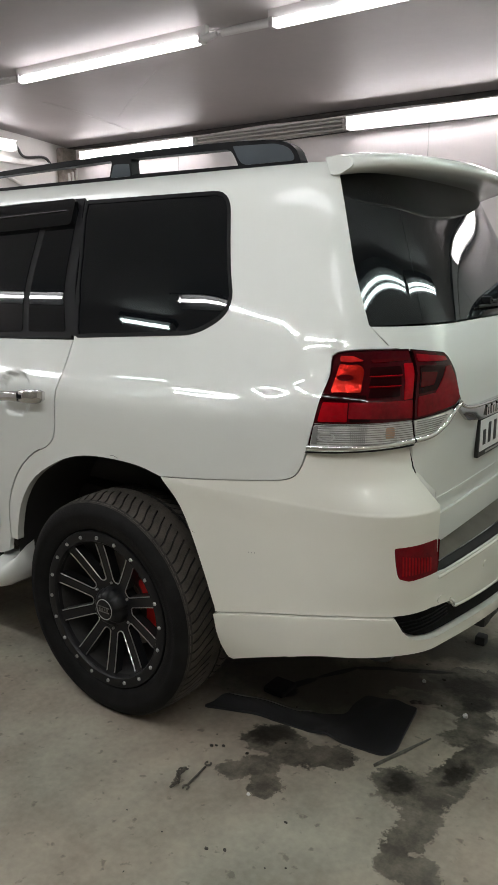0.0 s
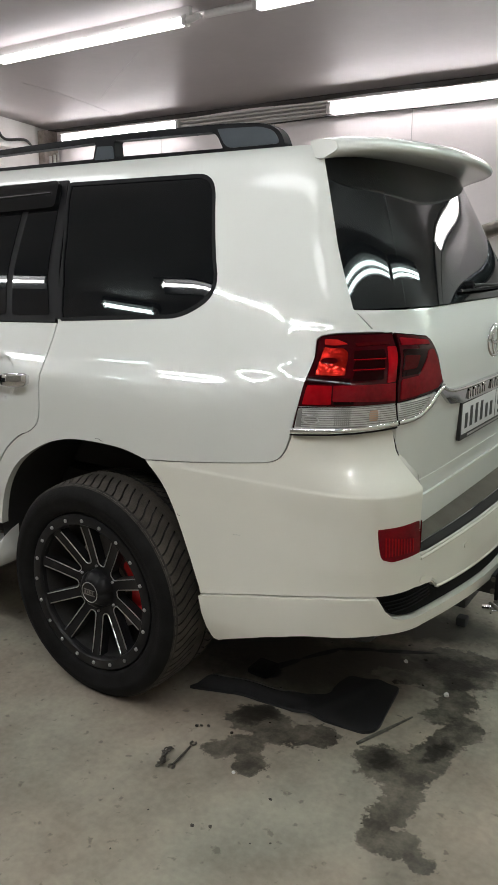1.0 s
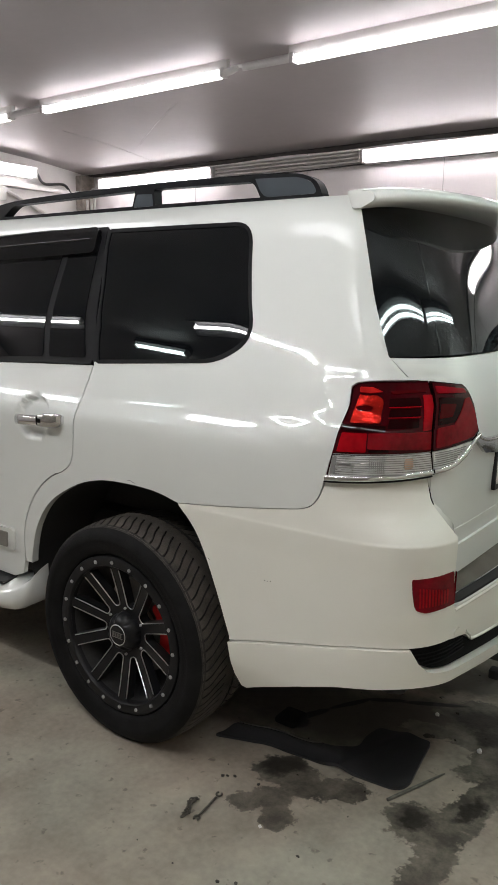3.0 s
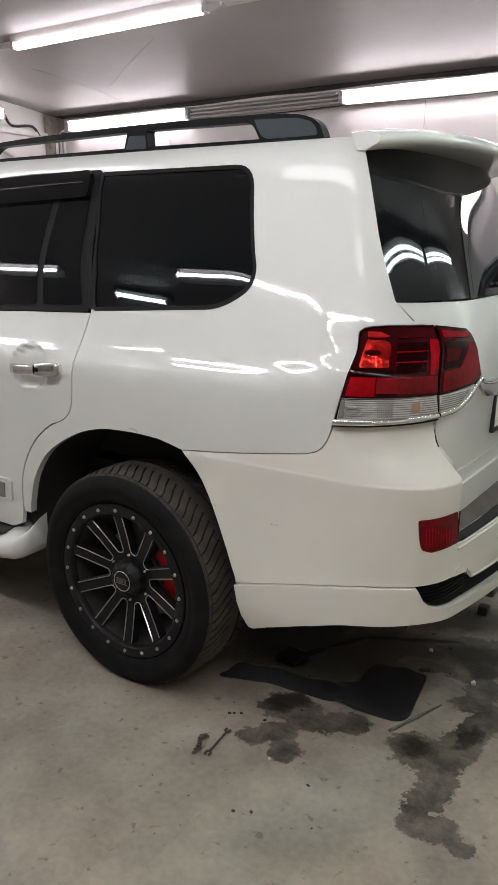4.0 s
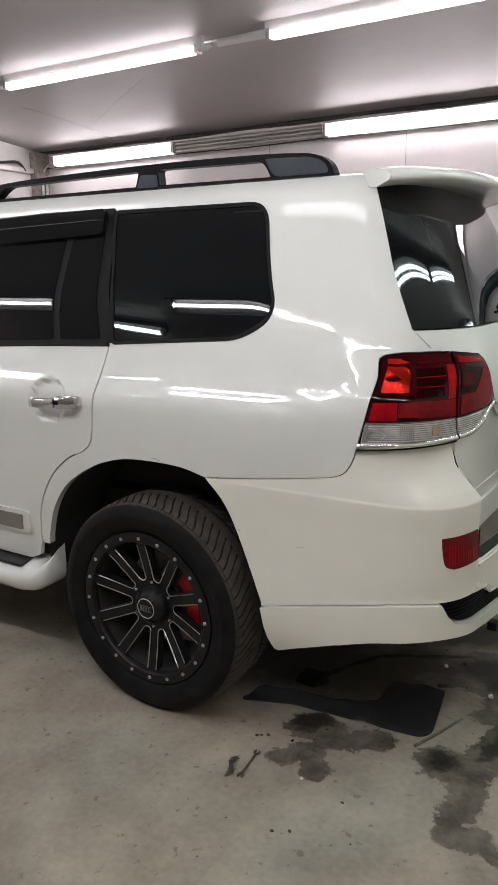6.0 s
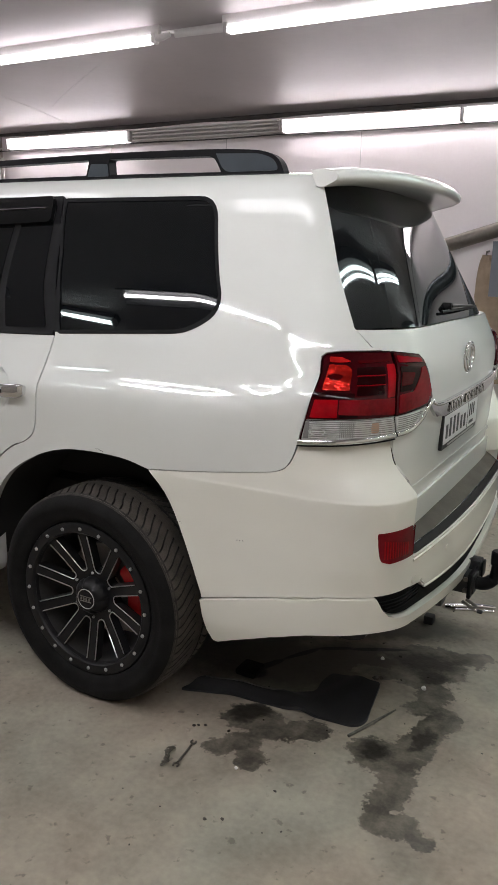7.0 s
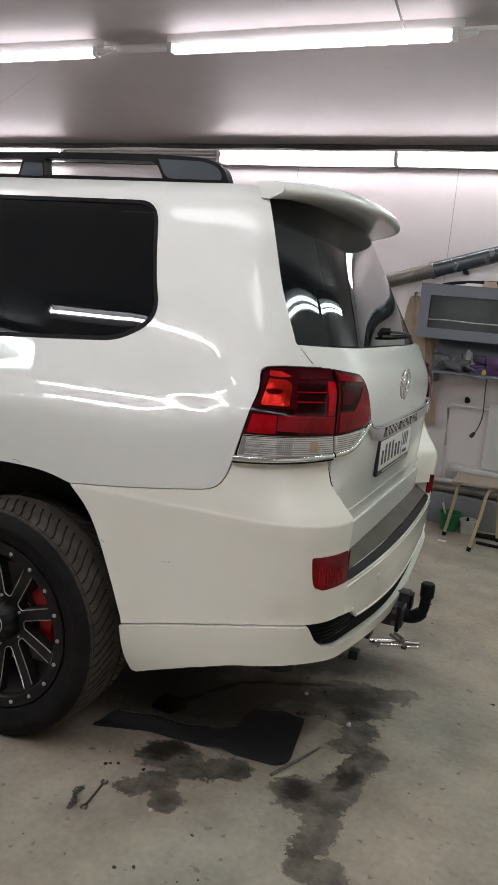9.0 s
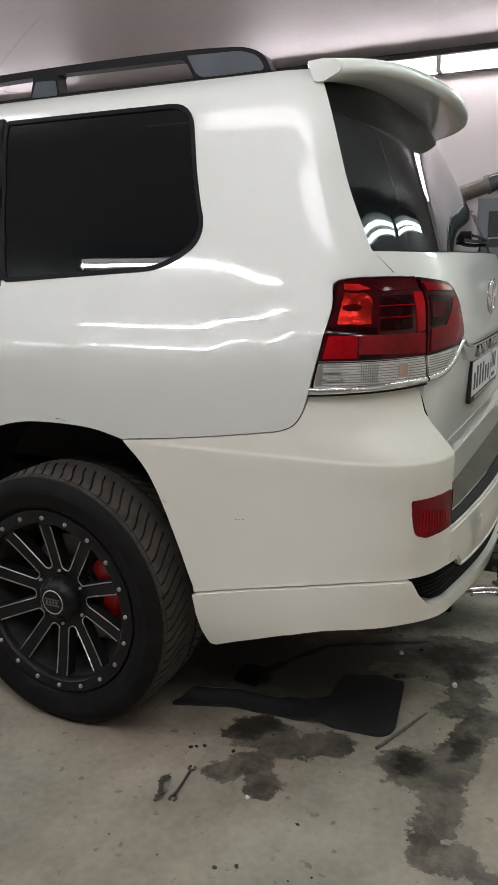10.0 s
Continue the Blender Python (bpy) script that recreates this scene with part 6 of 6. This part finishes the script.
for run in ([(0.968, 0.712), (1.2, 0.713), (1.6, 0.713), (2.0, 0.713)], [(1.075, 0.616), (1.125, 0.594), (1.17, 0.574), (1.57, 0.549), (2.0, 0.537)]):
    q = np.array(smooth_line(run + [(4 - a, b) for a, b in run[::-1][1:]], 6))
    part("bumper_lip", sweep(LOW(q[:, 0], q[:, 1]) + np.array((0.0, 0, 0)), 0.005, 8), BUMPER_PAINT, bumper, "raised white lip", smooth=60)

for s_, z_ in ((-0.162, 0.7470), (-0.152, 0.7472), (-0.1405, 0.7490), (-0.386, 0.771), (-0.380, 0.767)):
    x, y, z = LOW(s_, z_)
    part("paint_chip", lump(float(x), float(y), float(z), 0.0020, 0.0012, 0.0016, 3, 0.3, 1), INK, bumper, "tiny dark chip in the paint")

crease = [(2.0, 0.905), (1.0, 0.907), (0.92, 0.915), (0.92, 0.928), (1.0, 0.930), (2.0, 0.930)]
patch("tailgate_crease", crease[:-1] + [(2.0, 0.930)] + [(4 - s, z) for s, z in crease[::-1][1:-1]], UP, PAINT, gate, step=0.03, off=0.006, depth=0.008, edge=0.007)
ledge = [(2.0, 0.778), (1.0, 0.781), (0.93, 0.795), (0.925, 0.868), (1.0, 0.876), (2.0, 0.876)]
patch("tailgate_ledge", ledge[:-1] + [(2.0, 0.876)] + [(4 - s, z) for s, z in ledge[::-1][1:-1]], UP, PAINT, gate, step=0.04, off=0.012, depth=0.014, edge=0.006)

# ---- roof rails ----
def roof_rail(y, parent):
    outer = smooth_line([(-1.32, 1.943), (-1.27, 1.980), (-1.15, 2.011), (-0.90, 2.027), (-0.3, 2.037), (0.20, 2.034), (0.40, 2.026), (0.48, 2.015), (0.528, 1.989), (0.552, 1.943)], 4)
    h1 = rounded([(-1.14, 1.956), (-0.318, 1.958), (-0.300, 2.015), (-1.06, 2.004)], [0.004, 0.004, 0.012, 0.03])
    h2 = rounded([(-0.200, 1.958), (0.300, 1.954), (0.27, 2.009), (-0.205, 2.015)], [0.004, 0.004, 0.035, 0.012])
    rail = patch("roof_rail", outer, plane_y(y), RAIL, parent, holes=[h1, h2], step=0.05, depth=0.045, back=True, label="black roof rail")
    out = y - 0.0015 if y < YC else y - 0.045 - 0.0015
    patch("rail_cap", rounded([(0.312, 1.953), (0.532, 1.953), (0.508, 1.993), (0.455, 2.011), (0.278, 2.017)], [0.03, 0.02, 0.02, 0.03, 0.004]), plane_y(out), RAILCAP, rail, step=0.05, depth=0.003, label="slate grey end cap")
    patch("rail_cap", rounded([(-0.312, 1.953), (-0.206, 1.953), (-0.212, 1.998), (-0.292, 2.001)], 0.008), plane_y(out), RAILCAP, rail, step=0.05, depth=0.003, label="slate grey foot cap")


roof_rail(0.478, car)
roof_rail(2 * YC - 0.478 - 0.045, car)


# ---- wheels ----
def wheel_unit():
    unit = new("wheel")
    unit.parent = car
    unit.matrix_parent_inverse = wm(car).inverted()
    unit["label"] = "satin black alloy wheel with milled spoke edges and bolts"
    # tyre: sidewall and carved tread; the outer face looks towards -y
    R, W, FLAT = 0.417, 0.292, -0.404
    side = [(0.296, 0.035), (0.300, 0.010), (0.312, -0.002), (0.335, -0.011), (0.352, -0.012), (0.354, -0.0135), (0.366, -0.013), (0.382, -0.008), (0.397, 0.004), (0.406, 0.016)]
    other = [(0.406, W - 0.018), (0.385, W + 0.003), (0.35, W + 0.006), (0.31, W), (0.296, W - 0.03)]
    walls = join(lathe(side, 128), lathe(other, 96))
    walls = [(x, y, max(z, FLAT)) for x, y, z in walls[0]], walls[1]
    part("sidewall", walls, RUBBER, unit, "dull black tyre sidewall", smooth=60)
    part("dusty_shoulder", lathe([(0.4005, 0.0085), (0.4045, 0.0135), (0.4085, 0.0175), (0.4085, 0.0215), (0.404, 0.0165), (0.4005, 0.0125)], 128, True), DUST, unit, "dusty worn tyre shoulder", smooth=60)
    pitches, marks = 72, (0.0, 0.22, 0.41, 0.45, 0.57, 0.61, 0.80)
    ts = sorted(set(np.round(np.concatenate([np.linspace(0, 1, 33), [c + d for c in (0.62,) for d in (-0.022, -0.016, 0.016, 0.022)], [0.414, 0.42, 0.58, 0.586]]), 4)))
    verts, faces, low_ = [], [], set()
    for i in range(pitches):
        for m in marks:
            for t in ts:
                u = abs(2 * t - 1)
                bend = -2.1 * (1 - u) ** 1.35 + 0.08 * math.sin(t * 18)
                a = (i + m - bend) * 2 * math.pi / pitches
                r = R - 0.010 * u ** 4 - 0.002 * u ** 2
                groove = 0.44 < m < 0.58 and not 0.416 < t < 0.584
                ring = any(abs(t - c) < 0.019 for c in (0.62,))
                if groove or ring:
                    r -= 0.011
                    low_.add(len(verts))
                verts.append((r * math.cos(a), 0.012 + (W - 0.026) * t, max(r * math.sin(a), FLAT)))
    nt_, rows_ = len(ts), pitches * len(marks)
    deep = []
    for i in range(rows_):
        k = (i + 1) % rows_
        for j in range(nt_ - 1):
            quad = (i * nt_ + j, i * nt_ + j + 1, k * nt_ + j + 1, k * nt_ + j)
            (deep if any(v in low_ for v in quad) else faces).append(quad)
    part("tread", (verts, faces), TREAD, unit, "dusty carved tyre tread", smooth=30)
    part("tread_groove", (verts, deep), TREAD_DEEP, unit, "dark grooves between the tread blocks", smooth=30)
    # rim
    part("rim_lip", lathe([(0.300, 0.03), (0.300, 0.012), (0.296, 0.004), (0.288, 0.001), (0.262, 0.003), (0.256, 0.010), (0.254, 0.03)], 96), RIM, unit, "satin black rim", smooth=35)
    # barrel coloured greyer than the rim, so the light in it is colour
    part("barrel", lathe([(0.254, 0.03), (0.252, 0.05), (0.247, 0.10), (0.235, 0.20), (0.235, 0.25)], 96), BARREL, unit, "dark grey rim barrel, coloured lighter for the light in it", smooth=35)

    def face(s, z):
        r = np.hypot(s, z)
        return np.stack([s, 0.012 + 0.060 * (1 - np.minimum(r / 0.258, 1)) ** 0.85, z], -1)
    slots = []
    n = 10
    for k in range(n):
        a = 2 * math.pi * (k + 0.5) / n + SPOKE_TURN
        half_in, half_out = 0.0135, 0.063
        pts = [(0.100, -half_in * 0.9), (0.250, -half_out + 0.004), (0.2535, -half_out * 0.5), (0.2545, 0), (0.2535, half_out * 0.5), (0.250, half_out - 0.004), (0.100, half_in * 0.9)]
        pts = rounded(pts, [0.016, 0.010, 0, 0, 0, 0.010, 0.016], 6)
        slots.append([(r * math.cos(a) - q * math.sin(a), r * math.sin(a) + q * math.cos(a)) for r, q in pts])
    circle = [(0.2575 * math.cos(a), 0.2575 * math.sin(a)) for a in np.linspace(0, 2 * math.pi, 121)[:-1]]
    patch("spokes", circle, face, RIM, unit, holes=slots, step=0.02, depth=0.035, label="ten black spokes")
    for sl in slots:
        edge_line = [p for p in inset(resample(sl, 0.008), -0.0012) if math.hypot(*p) < 0.249]
        cut = max(range(len(edge_line)), key=lambda i: math.dist(edge_line[i], edge_line[i - 1]))
        edge_line = edge_line[cut:] + edge_line[:cut]
        q = np.array(edge_line)
        p3 = face(q[:, 0], q[:, 1])
        part("milled_edge", sweep([(x, y - 0.0015, z) for x, y, z in p3], 0.0021, 5), MILLED, unit, "bright milled edge")
    for k in range(20):
        a = 2 * math.pi * k / 20 + BOLT_TURN
        c = Vector((0.2765 * math.cos(a), 0, 0.2765 * math.sin(a)))
        bolt = moved(lathe([(0.0001, -0.0045), (0.0032, -0.0045), (0.0034, -0.003), (0.0058, -0.003), (0.0070, -0.001), (0.0070, 0.006)], 10), Matrix.Translation(c))
        part("bolt", bolt, BOLT, unit, smooth=40)
    part("hub", lathe([(0.0001, 0.062), (0.074, 0.062), (0.078, 0.070), (0.080, 0.11), (0.0001, 0.11)], 40), RIM, unit, "black wheel hub")
    cap = []
    for i in range(60):
        a = 2 * math.pi * i / 60
        notch = 0.007 * max(0, math.cos(6 * a)) ** 2
        cap.append((a, notch))
    rings = []
    for r, y in ((0.076, 0.08), (0.074, 0.046), (0.070, 0.034), (0.054, 0.014), (0.048, 0.011), (0.045, 0.010), (0.0, 0.009)):
        rings.append([((r - c * (r > 0.045)) * math.cos(a), y, (r - c * (r > 0.045)) * math.sin(a)) for a, c in cap])
    part("centre_cap", loft(rings, caps=False), RIM, unit, "black notched centre cap", smooth=35)
    part("cap_ring", join(lathe([(0.036, 0.0095), (0.038, 0.0078), (0.040, 0.0095)], 40, True)), BOLT, unit, "grey printed ring")
    part("cap_mark", join(data_of(box(-0.026, 0.026, 0.0068, 0.0092, 0.008, 0.011, 0)), data_of(box(-0.026, 0.026, 0.0068, 0.0092, -0.011, -0.008, 0)), *[data_of(box(x, x + 0.007, 0.0068, 0.0092, -0.005, 0.005, 0)) for x in (-0.024, -0.012, 0.0, 0.013)]), STEEL, unit, "grey printed bars")
    for k in range(6):
        a = 2 * math.pi * (k + 0.5) / 6
        part("lug_nut", moved(lathe([(0.0001, 0.046), (0.004, 0.046), (0.005, 0.049), (0.005, 0.07)], 8), Matrix.Translation((0.090 * math.cos(a), 0, 0.090 * math.sin(a)))), BOLT, unit, smooth=20)
    part("brake_disc", lathe([(0.07, 0.135), (0.180, 0.135), (0.180, 0.160), (0.07, 0.160)], 64, True), STEEL, unit, "grey brake disc")
    return unit


SPOKE_TURN, BOLT_TURN = radians(21), radians(2.3)
first = wheel_unit()
WY = 0.036
first.matrix_basis = pose(0, WY, 0.404)
copy_thing(first, pose(-2.85, WY, 0.404))
copy_thing(first, pose(0, 2 * YC - WY, 0.404, 0, 0, 180))
copy_thing(first, pose(-2.85, 2 * YC - WY, 0.404, 0, 0, 180))


def caliper(cx, y, turn):
    rings = []
    for k, a in enumerate(np.linspace(-0.62, 0.62, 15)):
        a += turn
        w = 1 if 0 < k < 14 else 0.8
        rings.append([(cx + (0.165 + r * w) * math.cos(a), y + q * w, 0.404 + (0.165 + r * w) * math.sin(a)) for r, q in ((-0.030, -0.024), (0.022, -0.030), (0.032, -0.018), (0.032, 0.06), (-0.030, 0.06))])
    return loft(rings)


part("brake_caliper", caliper(0, WY + 0.115, radians(12)), CALIPER, car, "red brake caliper", smooth=40)
part("caliper_mark", moved(lathe([(0.007, -0.001), (0.012, -0.002), (0.012, 0.001)], 16, True), Matrix.Translation((0.178, WY + 0.080, 0.404 + 0.068))), PAPER, car, "small white ring mark")
part("hose_bracket", box(0.028, 0.056, WY + 0.105, WY + 0.112, 0.585, 0.640, 0.004), STEEL, car, "small grey bracket behind the spokes")
part("brake_caliper", caliper(0, 2 * YC - WY - 0.16, radians(12)), CALIPER, car, "red brake caliper", smooth=40)

# ---- tow bar ----
tow = new("tow_bar")
tow.parent = car
tow.matrix_parent_inverse = wm(car).inverted()
tow["label"] = "black tow bar with a capped ball"
part("bracket", box(0.96, 1.115, YC - 0.085, YC + 0.085, 0.305, 0.46, 0.012), PLASTIC, tow)
part("bracket_side", box(0.98, 1.13, YC - 0.17, YC - 0.095, 0.325, 0.40, 0.012), PLASTIC, tow)
part("receiver", box(1.08, 1.225, YC - 0.042, YC + 0.042, 0.350, 0.430, 0.008), PLASTIC, tow, "square black receiver tube")
part("flange", box(1.200, 1.216, YC - 0.060, YC + 0.060, 0.338, 0.442, 0.004), TRIM, tow)
part("neck", sweep(curve_points([(1.20, YC, 0.392), (1.255, YC, 0.394), (1.290, YC, 0.425), (1.300, YC, 0.490)]), [0.027] * 16 + [0.021] * 9, 14), TRIM, tow)
for k in (-0.024, 0.024):
    part("bolt", sweep([(1.19, YC - 0.050, 0.390 + k), (1.19, YC + 0.050, 0.390 + k)], 0.010, 8), TOOL, tow)
part("ball_cap", moved(lathe([(0.0001, 0), (0.026, 0), (0.028, 0.006), (0.028, 0.052), (0.023, 0.058), (0.0001, 0.058)], 24), Matrix.Translation((1.300, YC, 0.486)) @ Matrix.Rotation(math.pi / 2, 4, "X")), TRIM, tow, "black ball cap")
sock = part("socket", box(1.165, 1.225, YC + 0.055, YC + 0.125, 0.385, 0.462, 0.010), PLASTIC, tow, "black trailer socket")
part("socket_lid", box(1.226, 1.236, YC + 0.060, YC + 0.120, 0.392, 0.456, 0.006), TRIM, sock, "hinged black socket lid")
part("safety_loop", sweep(curve_points([(1.19, YC - 0.075, 0.33), (1.235, YC - 0.085, 0.315), (1.24, YC - 0.055, 0.312), (1.20, YC - 0.048, 0.33)]), 0.007, 8), TOOL, tow, "steel chain loop")
part("crossbar", sweep([(0.96, 0.35, 0.40), (0.96, 2 * YC - 0.35, 0.40)], 0.035, 10), PLASTIC, tow)


# ---- things on the floor ----
def trim_piece():
    """A torn-off dark wheel-arch trim: a narrow tongue that widens into a flap."""
    loop = rounded([(0.285, 0.262), (0.314, 0.345), (0.421, 0.400), (0.526, 0.416), (0.642, 0.427), (0.752, 0.512), (0.738, 0.601), (0.752, 0.685), (0.834, 0.690), (0.954, 0.695), (0.992, 0.431), (0.979, 0.391), (0.945, 0.374), (0.78, 0.360), (0.575, 0.342), (0.433, 0.318)],
                   [0.006, 0.03, 0.05, 0.08, 0.08, 0.03, 0.05, 0.02, 0.05, 0.02, 0.02, 0.02, 0.02, 0.1, 0.1, 0.05], 4)

    def surf(s, z):
        tongue = np.clip((0.76 - s) / 0.1, 0, 1)
        ridge = 0.345 + 0.20 * (s - 0.3)
        lift = 0.012 + 0.024 * tongue * np.exp(-((z - ridge) / 0.028) ** 2) + 0.010 * np.exp(-((s - 0.80 - 0.35 * (z - 0.5)) / 0.035) ** 2)
        lift = lift + 0.014 * np.clip((s - 0.86) / 0.12, 0, 1) ** 2 * np.clip((z - 0.45) / 0.2, 0, 1) + 0.004 * np.sin(23 * s + 9 * z)
        return np.stack([s, z, lift + 0 * s], -1)
    return loop, surf


loop, surf = trim_piece()
loose = tagged(patch("loose_trim", loop, surf, MATTE, step=0.014, depth=0.011, back=True, edge=0.003), "dark plastic wheel-arch trim lying under the bumper", "car trim")
# paler sheet on the tongue: the light on its upper face, as colour
patch("lit_ridge", rounded([(0.325, 0.352), (0.42, 0.396), (0.53, 0.411), (0.66, 0.428), (0.62, 0.404), (0.50, 0.385), (0.40, 0.362)], 0.006, 3), lambda s, z: surf(s, z) + np.array((0, 0, 0.0035)), RIDGE_LIT, loose, step=0.014, depth=0.003, label="upper ridge painted paler for the light on it", back=True)
tagged(part("rubber_block", box(0.405, 0.495, 0.475, 0.575, 0, 0.026, 0.010), RUBBER), "small black rubber block on the floor", "block")
tagged(part("steel_rod", sweep([(0.965, 0.315, 0.006), (1.02, 0.455, 0.006), (1.06, 0.56, 0.006)], [0.006, 0.006, 0.003], 8), TOOL), "thin rusty steel rod lying on the concrete", "rod")


def spanner():
    ax, bx = Vector((0.523, -0.125, 0.005)), Vector((0.509, 0.0, 0.005))
    d = (bx - ax).normalized()
    u = Vector((-d.y, d.x, 0))
    bar = sweep([tuple(ax + d * 0.012), tuple(bx - d * 0.014)], 0.0045, 8, 0.6)
    jaws = []
    for c, sgn in ((ax, -1), (bx, 1)):
        pts = [c + d * (sgn * (0.004 + 0.0095 * math.cos(a))) + u * 0.0095 * math.sin(a) for a in np.linspace(0.6, 2 * math.pi - 0.6, 16)]
        jaws.append(sweep([tuple(p) for p in pts], 0.0034, 6))
    return join(bar, *jaws)


tagged(part("spanner", spanner(), TOOL), "worn open-ended steel spanner lying on the concrete", "spanner")
links = []
rng = random.Random(4)
for k in range(15):
    t = k / 14
    c = Vector((0.485 - 0.022 * t + 0.006 * math.sin(7 * t), -0.150 + 0.088 * t, 0.006 + 0.008 * (k % 2)))
    a = rng.uniform(0, 3.1)
    links.append(sweep([tuple(c + Vector((0.008 * math.cos(b) * math.cos(a) - 0.005 * math.sin(b) * math.sin(a), 0.008 * math.cos(b) * math.sin(a) + 0.005 * math.sin(b) * math.cos(a), 0.003 * math.cos(b + k)))) for b in np.linspace(0, 2 * math.pi, 11)], 0.0024, 6, cap=False))
tagged(part("steel_chain", join(*links), TOOL), "short heap of dark steel chain on the concrete", "chain")
for x, y, s in ((0.891, 0.905, 0.008), (1.110, 0.762, 0.010), (0.705, -0.040, 0.006)):
    tagged(part("plastic_chip", lump(x, y, s * 0.7, s, s * 0.8, s, int(x * 50), 0.5, 2), PAPER), "small white plastic chip on the floor", "chip", "white chips")
tagged(part("black_knob", data_of(box(0.945, 0.99, 1.325, 1.375, 0, 0.042, 0.008)), MATTE), "small black plastic plug on the floor", "plug")
offcut = thing("trim_offcut", (1.1, 1.61, 0), "bent broken chrome trim offcut lying on the floor", "trim offcut")
part("strip", sweep(curve_points([(0.985, 1.565, 0.006), (1.03, 1.575, 0.012), (1.09, 1.615, 0.016), (1.15, 1.645, 0.013), (1.21, 1.678, 0.006)]), [0.005] + [0.017] * 15 + [0.013] * 16 + [0.006], 8, 0.6), CHROME, offcut, "bright bent strip")
part("strip", sweep(curve_points([(1.04, 1.555, 0.005), (1.10, 1.585, 0.007), (1.16, 1.605, 0.005), (1.215, 1.630, 0.007)]), 0.008, 8, 0.6), CHROME_DARK, offcut, "dull thin strip")
part("tab", box(1.14, 1.165, 1.575, 1.60, 0, 0.010, 0.002), MATTE, offcut, "black plastic clip")
debris = []
for x, y, s in ((0.456, 0.09, 0.006), (0.468, 0.10, 0.005), (0.490, 0.114, 0.005), (0.867, -0.074, 0.005), (0.740, -0.293, 0.005), (0.92, 0.742, 0.012), (0.935, 0.755, 0.008)):
    debris.append(data_of(lump(x, y, s * 0.5, s * 1.5, s, s * 0.7, int(x * 90), 0.5, 1)))
for k in range(50):
    x, y = rng.uniform(0.3, 1.7), rng.uniform(-0.5, 2.6)
    s = rng.choice((0.0025, 0.003, 0.004, 0.006))
    debris.append(data_of(lump(x, y, s * 0.6, s * rng.uniform(0.8, 1.8), s, s * 0.7, k, 0.5, 1)))
tagged(part("floor_grit", join(*debris), CRUMB), "scattered dark grit and crumbs on the concrete", "grit", kind="stuff")
